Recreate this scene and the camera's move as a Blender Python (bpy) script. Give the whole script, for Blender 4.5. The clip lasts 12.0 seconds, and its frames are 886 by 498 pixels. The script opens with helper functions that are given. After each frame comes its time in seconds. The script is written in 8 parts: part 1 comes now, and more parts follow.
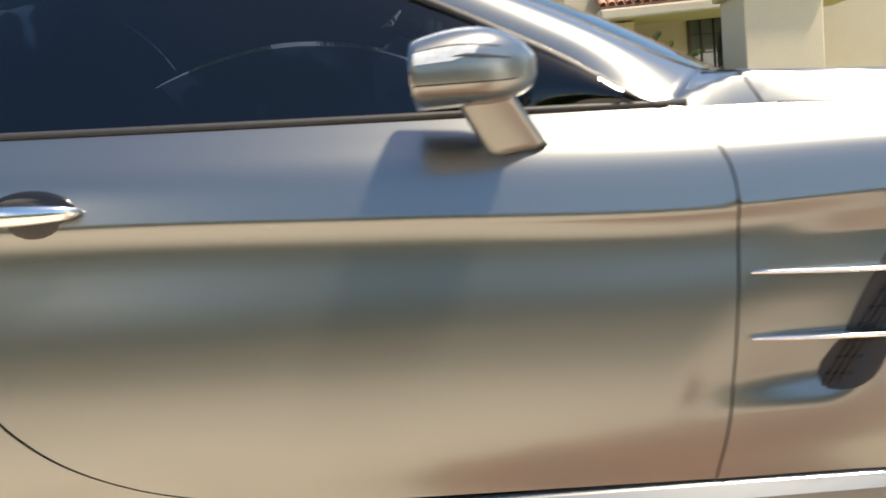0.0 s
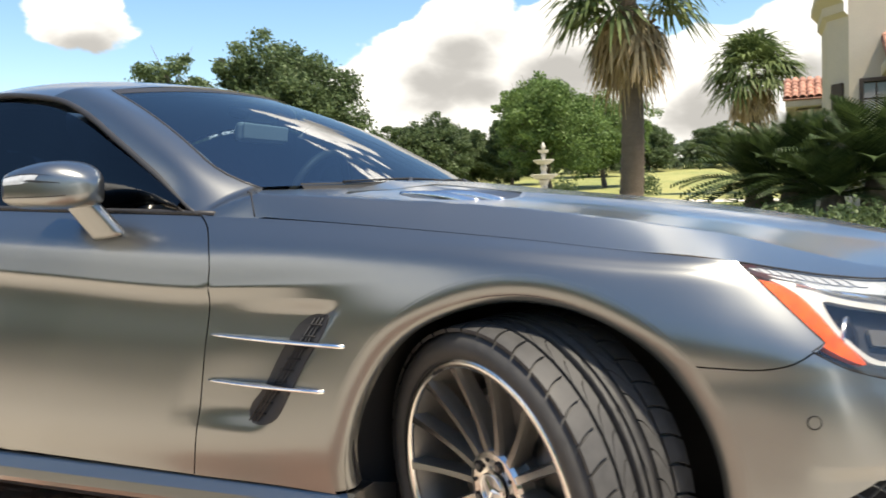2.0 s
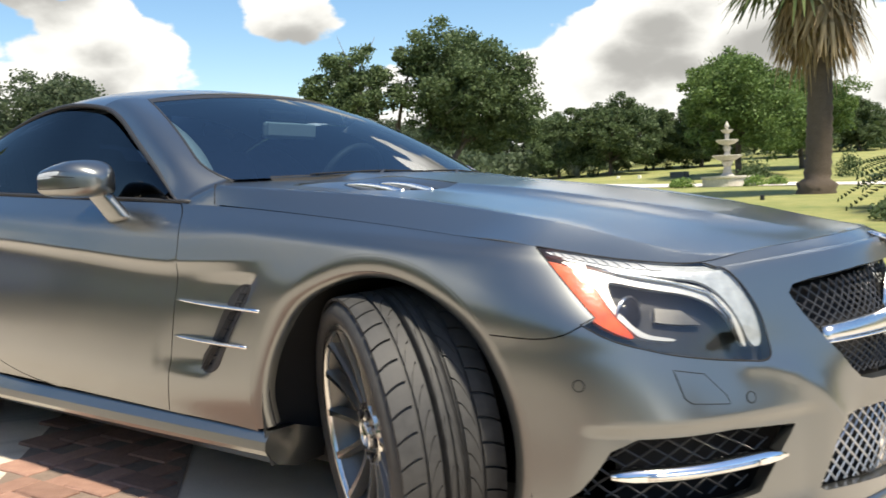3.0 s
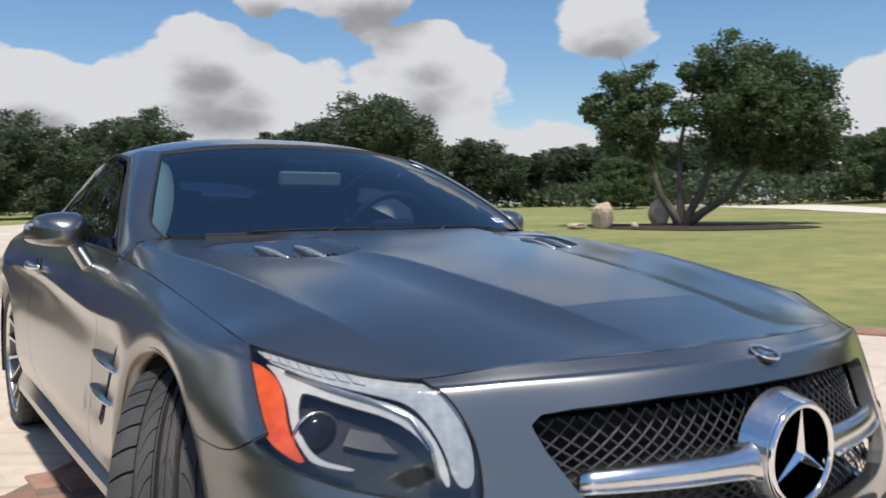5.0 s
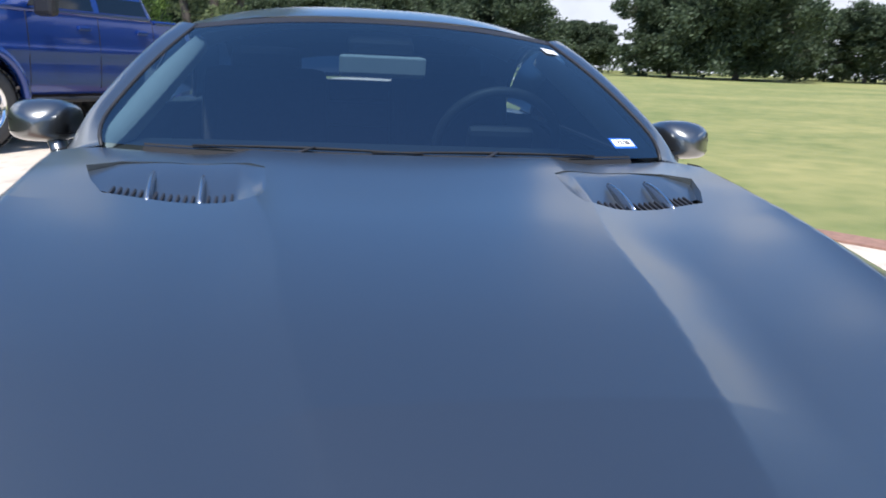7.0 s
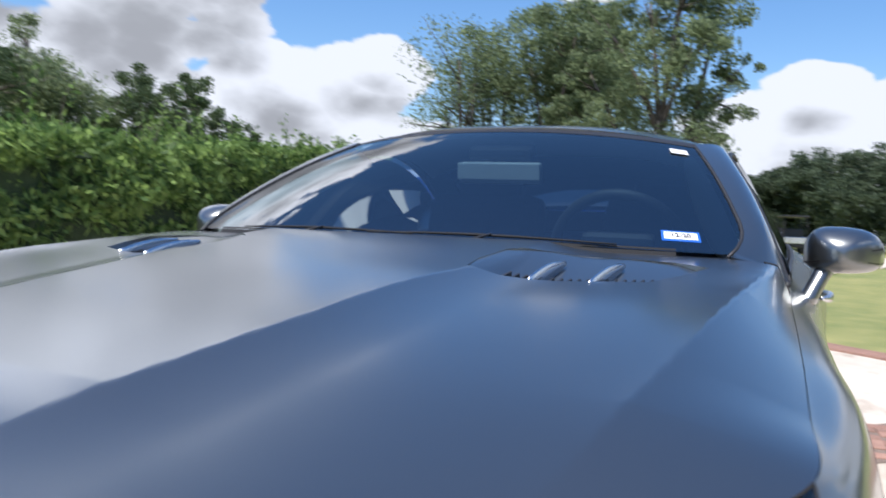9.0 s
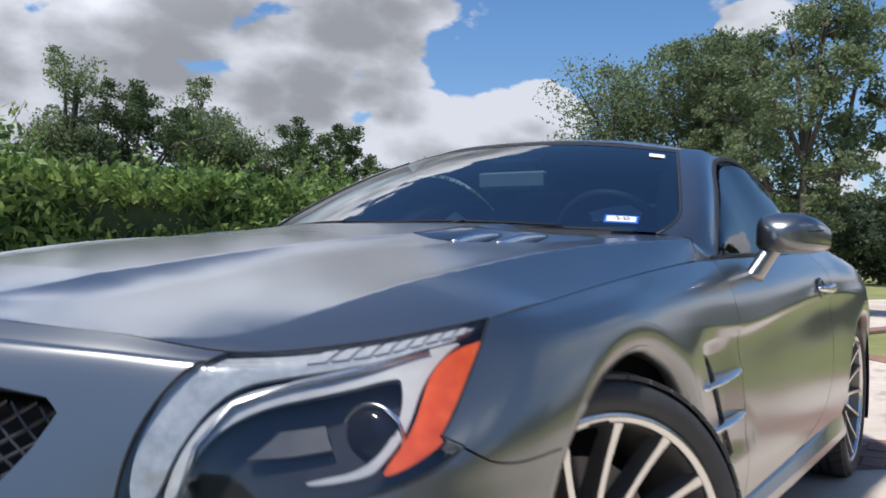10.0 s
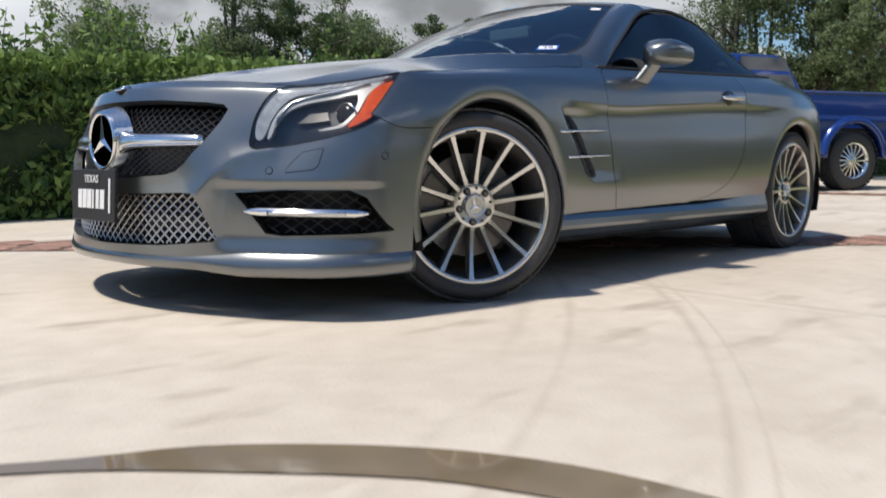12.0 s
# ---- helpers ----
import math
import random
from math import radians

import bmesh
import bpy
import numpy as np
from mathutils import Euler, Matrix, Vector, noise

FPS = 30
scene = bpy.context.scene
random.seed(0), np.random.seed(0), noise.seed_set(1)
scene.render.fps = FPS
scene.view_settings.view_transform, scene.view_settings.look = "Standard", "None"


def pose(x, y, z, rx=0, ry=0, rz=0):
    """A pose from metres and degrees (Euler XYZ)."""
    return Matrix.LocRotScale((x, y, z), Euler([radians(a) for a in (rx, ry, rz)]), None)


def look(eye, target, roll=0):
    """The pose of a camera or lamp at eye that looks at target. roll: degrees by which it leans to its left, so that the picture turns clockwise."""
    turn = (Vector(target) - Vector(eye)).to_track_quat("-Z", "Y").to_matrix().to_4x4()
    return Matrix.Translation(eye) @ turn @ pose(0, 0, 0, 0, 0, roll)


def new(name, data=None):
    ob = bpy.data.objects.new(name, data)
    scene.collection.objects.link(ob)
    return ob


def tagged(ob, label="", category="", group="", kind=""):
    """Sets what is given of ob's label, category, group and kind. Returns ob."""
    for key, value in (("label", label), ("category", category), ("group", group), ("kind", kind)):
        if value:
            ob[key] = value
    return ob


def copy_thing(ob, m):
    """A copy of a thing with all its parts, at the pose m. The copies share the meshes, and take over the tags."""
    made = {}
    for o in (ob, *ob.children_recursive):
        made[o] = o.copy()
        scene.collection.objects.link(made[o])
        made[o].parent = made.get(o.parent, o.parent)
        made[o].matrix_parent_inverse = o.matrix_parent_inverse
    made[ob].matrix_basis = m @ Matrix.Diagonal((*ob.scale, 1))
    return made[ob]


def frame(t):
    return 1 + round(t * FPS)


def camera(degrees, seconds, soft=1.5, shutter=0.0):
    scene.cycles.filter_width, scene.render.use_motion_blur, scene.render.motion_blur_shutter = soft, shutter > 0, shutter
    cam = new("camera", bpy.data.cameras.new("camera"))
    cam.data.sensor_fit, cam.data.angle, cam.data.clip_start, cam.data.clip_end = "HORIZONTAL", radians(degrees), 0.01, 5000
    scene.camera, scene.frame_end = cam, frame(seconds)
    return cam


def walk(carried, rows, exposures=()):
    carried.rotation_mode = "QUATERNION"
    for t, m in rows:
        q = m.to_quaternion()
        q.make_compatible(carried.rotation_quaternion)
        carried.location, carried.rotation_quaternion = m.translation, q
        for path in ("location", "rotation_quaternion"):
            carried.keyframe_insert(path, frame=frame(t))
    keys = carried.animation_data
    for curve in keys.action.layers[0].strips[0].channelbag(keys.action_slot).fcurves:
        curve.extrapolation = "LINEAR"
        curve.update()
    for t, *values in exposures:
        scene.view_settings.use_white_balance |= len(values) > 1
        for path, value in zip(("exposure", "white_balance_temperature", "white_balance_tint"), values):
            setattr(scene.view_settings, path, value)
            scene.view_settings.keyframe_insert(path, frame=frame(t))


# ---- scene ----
cam = camera(55.44, 12.0, soft=1.6, shutter=0.35)
# seconds, x, y, z, yaw, pitch, roll
PATH = [
    (0.00, -1.100, -2.152, 0.837, 2.37, -6.88, -5.58),
    (0.50, -0.724, -2.244, 0.872, 6.61, -6.02, -3.37),
    (1.00, -0.326, -2.270, 0.860, 11.75, -4.78, -2.58),
    (1.50, 0.096, -2.352, 0.879, 18.18, -4.31, -1.74),
    (2.00, 0.486, -2.373, 0.878, 22.98, -3.21, -1.98),
    (2.50, 0.838, -2.368, 0.873, 29.83, -2.99, -1.93),
    (3.00, 1.229, -2.309, 0.875, 35.99, -3.97, -2.08),
    (3.20, 1.338, -2.254, 0.883, 37.35, -4.00, -2.07),
    (3.60, 1.612, -2.155, 0.896, 41.43, -4.16, -2.16),
    (4.00, 1.828, -1.996, 0.918, 45.21, -3.72, -2.05),
    (4.40, 1.944, -1.784, 0.949, 49.21, -3.09, -1.72),
    (4.80, 1.917, -1.524, 0.988, 53.96, -2.70, -1.14),
    (5.00, 1.869, -1.388, 0.997, 56.39, -2.53, -0.36),
    (5.50, 1.732, -1.057, 1.048, 63.06, -2.08, -0.32),
    (6.00, 1.617, -0.747, 1.091, 71.12, -3.96, 0.94),
    (6.50, 1.455, -0.490, 1.116, 75.81, -8.22, 2.46),
    (6.70, 1.412, -0.384, 1.131, 77.50, -10.08, 2.13),
    (7.10, 1.309, -0.180, 1.131, 80.96, -12.70, 2.79),
    (7.50, 1.242, 0.038, 1.112, 85.37, -13.96, 3.29),
    (7.90, 1.201, 0.258, 1.078, 91.04, -13.21, 3.45),
    (8.30, 1.176, 0.459, 1.034, 98.25, -9.82, 3.11),
    (8.50, 1.155, 0.521, 1.012, 101.24, -7.09, 3.30),
    (9.00, 1.154, 0.809, 0.954, 112.78, -1.33, 2.60),
    (9.50, 1.235, 1.106, 0.911, 120.65, 0.66, 2.30),
    (10.00, 1.360, 1.403, 0.822, 123.64, 1.24, 1.95),
    (10.50, 1.494, 1.769, 0.705, 126.98, 2.27, 0.20),
    (11.00, 1.679, 2.112, 0.603, 130.86, 3.41, -0.08),
    (11.50, 1.959, 2.459, 0.518, 134.07, -1.32, 0.57),
    (12.00, 2.208, 2.775, 0.469, 133.96, -5.68, -0.04),
]
EXPOSURES = [(0.0, 1.68, 8400, 10), (1.5, 1.47, 7800, 10), (3.0, 1.12, 7400, 8), (5.0, 0.45, 6700, 12), (6.5, 0.78, 6100, 13), (8.5, 1.0, 6150, 13), (10.0, 0.53, 6250, 13), (11.0, 0.58, 6450, 11), (12.0, 0.33, 6550, 10)]
SKY, SUN, CLOUD = 0.115, 3.6, 4.5

walk(cam, [(t, pose(x, y, z, 90 + p, 0, a) @ pose(0, 0, 0, 0, 0, r)) for t, x, y, z, a, p, r in PATH],
     exposures=EXPOSURES)

# ---- world and sun ----
SUN_TO = Vector((0.40, -0.12, 0.91)).normalized()
world = bpy.data.worlds.new("sky")
scene.world = world
world.use_nodes = True


# directions of the larger clouds and their reach
CLOUDS = [(-.930, .332, .150, .105), (-.931, .309, .192, .055), (-.827, .532, .165, .075), (-.825, .530, .200, .045), (-.693, .686, .225, .075), (-.869, .433, .250, .10), (-.84, .48, .262, .08), (-.90, .37, .255, .07), (-.993, .021, .110, .045), (-.983, .119, .130, .065),
          (-.380, .907, .175, .10), (-.354, .913, .215, .085), (-.244, .952, .186, .10), (-.110, .986, .128, .085), (.012, .985, .173, .06), (-.20, .96, .10, .10),
          (-.862, -.470, .185, .060), (-.868, -.455, .208, .042), (-.812, -.561, .155, .085), (-.989, -.003, .130, .070), (-.983, .004, .175, .045), (-.986, .116, .105, .09), (-.931, -.227, .288, .060), 
          # the great bank with a grey base over the hedge
          (-.72, -.55, .43, .18), (-.63, -.64, .455, .21), (-.53, -.72, .43, .21), (-.62, -.70, .34, .24), (-.70, -.62, .33, .20), (-.755, -.60, .245, .085), (-.69, -.67, .245, .15), (-.60, -.75, .265, .17), (-.52, -.81, .25, .16), (-.43, -.86, .25, .17),
          (-.419, -.893, .164, .12), (-.25, -.95, .14, .16), (-.78, -.50, .385, .10), (-.825, -.435, .36, .075), (-.91, -.26, .32, .085),
          (-.87, .37, .33, .10), (-.79, .53, .30, .09), (-.68, .64, .36, .11), (-.61, .73, .31, .10), (-.04, .80, .57, .20), (-.30, .82, .46, .17)]


def build_sky():
    nt = world.node_tree
    nt.nodes.clear()
    N = nt.nodes.new
    link = nt.links.new
    out, bg = N("ShaderNodeOutputWorld"), N("ShaderNodeBackground")
    sky = N("ShaderNodeTexSky")
    sky.sky_type, sky.sun_disc = "NISHITA", False
    sky.sun_elevation = math.asin(SUN_TO.z)
    sky.sun_rotation = math.atan2(SUN_TO.x, SUN_TO.y)
    sky.air_density, sky.dust_density, sky.ozone_density = 1.0, 0.6, 1.5
    tc, sep = N("ShaderNodeTexCoord"), N("ShaderNodeSeparateXYZ")
    link(tc.outputs["Generated"], sep.inputs[0])

    def math_node(op, a, b=None, c=None, clamp=False):
        n = N("ShaderNodeMath")
        n.operation, n.use_clamp = op, clamp
        for i, v in enumerate((a, b, c)):
            if v is None:
                continue
            if isinstance(v, (int, float)):
                n.inputs[i].default_value = v
            else:
                link(v, n.inputs[i])
        return n.outputs[0]

    # heaped clouds: soft lumps in chosen directions, broken up by noise; the deck thickens to the horizon
    flat = N("ShaderNodeVectorMath")
    flat.operation = "MULTIPLY"
    flat.inputs[1].default_value = (1, 1, 1.7)
    link(tc.outputs["Generated"], flat.inputs[0])

    def tex(vec, scale, detail, rough, offset):
        mp, n = N("ShaderNodeMapping"), N("ShaderNodeTexNoise")
        mp.inputs["Location"].default_value = offset
        link(vec, mp.inputs[0]), link(mp.outputs[0], n.inputs["Vector"])
        n.inputs["Scale"].default_value, n.inputs["Detail"].default_value = scale, detail
        n.inputs["Roughness"].default_value = rough
        return n.outputs[0]

    def lumps(vec):
        best = None
        for x, y, z, r in CLOUDS:
            d = N("ShaderNodeVectorMath")
            d.operation = "DISTANCE"
            k = math.sqrt(x * x + y * y + z * z)
            d.inputs[1].default_value = (x / k, y / k, z / k * 1.7)
            link(vec, d.inputs[0])
            v = math_node("MULTIPLY_ADD", d.outputs["Value"], -1.0 / r, 1.0)
            best = v if best is None else math_node("MAXIMUM", best, v)
        return math_node("MAXIMUM", best, -0.72)

    def field(vec, deck=True):
        f = math_node("MULTIPLY", lumps(vec), 0.55)
        f = math_node("ADD", f, math_node("MULTIPLY", math_node("SUBTRACT", tex(vec, 9.0, 10, 0.54, (1.3, 0.2, 4.0)), 0.5), 0.95))
        puff = N("ShaderNodeTexVoronoi")
        puff.inputs["Scale"].default_value = 17.0
        link(vec, puff.inputs["Vector"])
        f = math_node("ADD", f, math_node("MULTIPLY", math_node("SUBTRACT", 0.45, puff.outputs["Distance"]), 0.30))
        f = math_node("ADD", f, math_node("MULTIPLY", math_node("SUBTRACT", tex(vec, 2.2, 3, 0.5, (7.3, 3.1, 0.6)), 0.5), 0.40))
        f = math_node("SUBTRACT", f, 0.06)
        if not deck:
            return f
        low = N("ShaderNodeMapRange")
        low.inputs["From Min"].default_value, low.inputs["From Max"].default_value = 0.0, 0.225
        low.inputs["To Min"].default_value, low.inputs["To Max"].default_value = 1.2, 0.0
        link(sep.outputs[2], low.inputs["Value"])
        return math_node("ADD", f, low.outputs[0])

    body = field(flat.outputs[0])
    above = N("ShaderNodeVectorMath")
    above.operation = "ADD"
    above.inputs[1].default_value = (0.0, 0.0, 0.075)
    link(flat.outputs[0], above.inputs[0])
    over = field(above.outputs[0], False)
    mask = N("ShaderNodeMapRange")
    mask.interpolation_type = "SMOOTHSTEP"
    mask.inputs["From Min"].default_value, mask.inputs["From Max"].default_value = 0.05, 0.14
    link(body, mask.inputs["Value"])
    shade = N("ShaderNodeMapRange")
    shade.interpolation_type = "SMOOTHSTEP"
    shade.inputs["From Min"].default_value, shade.inputs["From Max"].default_value = -0.04, 0.46
    shade.inputs["To Min"].default_value, shade.inputs["To Max"].default_value = 1.0, 0.45
    link(over, shade.inputs["Value"])
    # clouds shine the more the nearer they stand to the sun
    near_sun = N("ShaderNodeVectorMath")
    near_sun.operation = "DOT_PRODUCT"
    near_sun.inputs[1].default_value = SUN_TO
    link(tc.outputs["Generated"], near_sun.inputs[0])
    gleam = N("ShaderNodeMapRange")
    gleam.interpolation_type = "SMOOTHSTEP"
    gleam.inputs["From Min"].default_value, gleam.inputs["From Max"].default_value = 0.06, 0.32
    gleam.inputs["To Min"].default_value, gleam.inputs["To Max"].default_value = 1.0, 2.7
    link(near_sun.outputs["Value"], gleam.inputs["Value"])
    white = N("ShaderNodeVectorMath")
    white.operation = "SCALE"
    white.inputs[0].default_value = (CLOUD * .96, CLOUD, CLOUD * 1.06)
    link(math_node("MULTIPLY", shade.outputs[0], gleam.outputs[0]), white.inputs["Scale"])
    mix = N("ShaderNodeMix")
    mix.data_type = "RGBA"
    link(mask.outputs[0], mix.inputs["Factor"])
    deep = N("ShaderNodeHueSaturation")
    deep.inputs["Saturation"].default_value, deep.inputs["Value"].default_value = 1.25, 0.82
    deep.inputs["Hue"].default_value = 0.502
    link(sky.outputs[0], deep.inputs["Color"])
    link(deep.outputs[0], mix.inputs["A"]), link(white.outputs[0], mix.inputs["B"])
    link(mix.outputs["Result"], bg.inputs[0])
    bg.inputs[1].default_value = SKY
    link(bg.outputs[0], out.inputs[0])


build_sky()
sun = new("sun", bpy.data.lights.new("sun", "SUN"))
sun.data.energy, sun.data.angle, sun.data.color = SUN, radians(4.0), (1.0, 0.95, 0.87)
sun.matrix_world = look(SUN_TO * 50, (0, 0, 0))

# ---- materials ----
def material(name, base, rough=0.5, metal=0.0, vary=0.0, scale=8.0, bump=0.0, bump_scale=60.0, base2=None, stretch=(1, 1, 1),
             spec=0.5, coat=0.0, coat_rough=0.05, detail=6.0, per_piece=0.0, transmission=0.0, ior=1.45, alpha=1.0, big=0.0):
    """Principled surface with grain at two scales: colour variation, roughness variation and a fine bump."""
    m = bpy.data.materials.new(name)
    m.use_nodes = True
    nt = m.node_tree
    N, link = nt.nodes.new, nt.links.new
    p = nt.nodes["Principled BSDF"]
    p.inputs["Base Color"].default_value = (*base, 1)
    p.inputs["Roughness"].default_value, p.inputs["Metallic"].default_value = rough, metal
    p.inputs["Specular IOR Level"].default_value = spec
    p.inputs["Coat Weight"].default_value, p.inputs["Coat Roughness"].default_value = coat, coat_rough
    p.inputs["Transmission Weight"].default_value, p.inputs["IOR"].default_value = transmission, ior
    p.inputs["Alpha"].default_value = alpha
    tc, mp = N("ShaderNodeTexCoord"), N("ShaderNodeMapping")
    link(tc.outputs["Object"], mp.inputs[0])
    mp.inputs["Scale"].default_value = stretch
    colour = None
    if vary or base2:
        n, n2 = N("ShaderNodeTexNoise"), N("ShaderNodeTexNoise")
        for k, s in ((n, scale), (n2, scale * 0.13)):
            link(mp.outputs[0], k.inputs["Vector"])
            k.inputs["Scale"].default_value, k.inputs["Detail"].default_value = s, detail
        add = N("ShaderNodeMath")
        add.operation = "MULTIPLY_ADD"
        add.inputs[1].default_value = 0.6 + big
        link(n2.outputs[0], add.inputs[0]), link(n.outputs[0], add.inputs[2])
        rng = N("ShaderNodeMapRange")
        rng.inputs["From Min"].default_value, rng.inputs["From Max"].default_value = 0.5 + big * 0.3, 1.1 + big * 0.7
        link(add.outputs[0], rng.inputs[0])
        mix = N("ShaderNodeMix")
        mix.data_type = "RGBA"
        lo, hi = base, base2 or tuple(min(1, c * (1 + vary)) for c in base)
        if not base2:
            lo = tuple(c * (1 - vary) for c in base)
        mix.inputs["A"].default_value, mix.inputs["B"].default_value = (*lo, 1), (*hi, 1)
        link(rng.outputs[0], mix.inputs["Factor"])
        colour = mix.outputs["Result"]
        rr = N("ShaderNodeMapRange")
        rr.inputs["To Min"].default_value, rr.inputs["To Max"].default_value = rough * 0.9, min(1, rough * 1.12)
        link(rng.outputs[0], rr.inputs[0]), link(rr.outputs[0], p.inputs["Roughness"])
    if per_piece:
        info, hs = N("ShaderNodeObjectInfo"), N("ShaderNodeHueSaturation")
        v = N("ShaderNodeMapRange")
        v.inputs["To Min"].default_value, v.inputs["To Max"].default_value = 1 - per_piece, 1 + per_piece
        link(info.outputs["Random"], v.inputs[0]), link(v.outputs[0], hs.inputs["Value"])
        if colour is None:
            hs.inputs["Color"].default_value = (*base, 1)
        else:
            link(colour, hs.inputs["Color"])
        colour = hs.outputs[0]
    if colour is not None:
        link(colour, p.inputs["Base Color"])
    if bump:
        b, bn = N("ShaderNodeBump"), N("ShaderNodeTexNoise")
        link(mp.outputs[0], bn.inputs["Vector"])
        bn.inputs["Scale"].default_value, bn.inputs["Detail"].default_value = bump_scale, 5
        b.inputs["Strength"].default_value, b.inputs["Distance"].default_value = 1.0, bump
        link(bn.outputs[0], b.inputs["Height"]), link(b.outputs[0], p.inputs["Normal"])
    return m


def leaf_material(name, dark, light, translucent=0.35):
    m = bpy.data.materials.new(name)
    m.use_nodes = True
    nt = m.node_tree
    N, link = nt.nodes.new, nt.links.new
    p, out = nt.nodes["Principled BSDF"], nt.nodes["Material Output"]
    geo, ramp, tr, mix = N("ShaderNodeNewGeometry"), N("ShaderNodeMix"), N("ShaderNodeBsdfTranslucent"), N("ShaderNodeMixShader")
    ramp.data_type = "RGBA"
    ramp.inputs["A"].default_value, ramp.inputs["B"].default_value = (*dark, 1), (*light, 1)
    link(geo.outputs["Random Per Island"], ramp.inputs["Factor"])
    link(ramp.outputs["Result"], p.inputs["Base Color"]), link(ramp.outputs["Result"], tr.inputs[0])
    p.inputs["Roughness"].default_value = 0.55
    p.inputs["Specular IOR Level"].default_value = 0.25
    mix.inputs[0].default_value = translucent
    link(p.outputs[0], mix.inputs[1]), link(tr.outputs[0], mix.inputs[2]), link(mix.outputs[0], out.inputs[0])
    return m


M_PAINT = material("satin_grey_paint", (0.198, 0.208, 0.206), 0.325, 0.95, coat=1.0, coat_rough=0.16)
M_PAINT.node_tree.nodes["Principled BSDF"].inputs["Coat IOR"].default_value = 1.55
M_DARK = material("black_gap", (0.012, 0.012, 0.013), 0.8)
M_PLASTIC = material("black_plastic", (0.022, 0.022, 0.024), 0.5, vary=0.2, scale=300, bump=0.0002, bump_scale=700)
M_GLOSS_BLACK = material("gloss_black", (0.01, 0.01, 0.012), 0.12)
M_CHROME = material("chrome", (0.86, 0.87, 0.88), 0.07, 1.0, vary=0.03, scale=60)
M_SATIN_SILVER = material("satin_silver", (0.72, 0.73, 0.74), 0.22, 1.0, vary=0.04, scale=90)
M_ALU = material("machined_aluminium", (0.74, 0.73, 0.70), 0.24, 1.0, vary=0.05, scale=200, stretch=(1, 1, 1))
M_RIM_GREY = material("rim_grey_paint", (0.17, 0.165, 0.155), 0.35, 0.6, vary=0.08, scale=60)
M_RUBBER = material("tyre_rubber", (0.042, 0.042, 0.042), 0.62, vary=0.25, scale=40, bump=0.0003, bump_scale=500)


def pane_material(name, tint, ior=1.5, rough=0.0):
    """A thin sheet of glass: it lets tinted light through and mirrors the rest."""
    m = bpy.data.materials.new(name)
    m.use_nodes = True
    nt = m.node_tree
    N, link = nt.nodes.new, nt.links.new
    nt.nodes.remove(nt.nodes["Principled BSDF"])
    fr, tr, gl, mix = N("ShaderNodeFresnel"), N("ShaderNodeBsdfTransparent"), N("ShaderNodeBsdfAnisotropic"), N("ShaderNodeMixShader")
    fr.inputs["IOR"].default_value = ior
    tr.inputs[0].default_value = (*tint, 1)
    gl.inputs["Roughness"].default_value = rough
    link(fr.outputs[0], mix.inputs[0]), link(tr.outputs[0], mix.inputs[1]), link(gl.outputs[0], mix.inputs[2])
    link(mix.outputs[0], nt.nodes["Material Output"].inputs[0])
    return m


M_GLASS = pane_material("clear_lens", (.90, .92, .94), 1.75, 0.02)
M_TINT = pane_material("tinted_glass", (.05, .07, .10), 1.6)
M_DARK_GLASS = material("dark_glass", (0.006, 0.010, 0.016), 0.03, spec=0.8)
M_SCREEN = pane_material("windscreen_glass", (.42, .56, .64), 3.1)
M_AMBER = material("amber_lens", (0.50, 0.065, 0.010), 0.16, coat=0.8, base2=(0.80, 0.15, 0.03), scale=42, bump=0.0004, bump_scale=130)
M_CONCRETE = material("concrete", (0.50, 0.43, 0.35), 0.75, base2=(0.66, 0.585, 0.49), scale=9, bump=0.002, bump_scale=90, big=0.8)


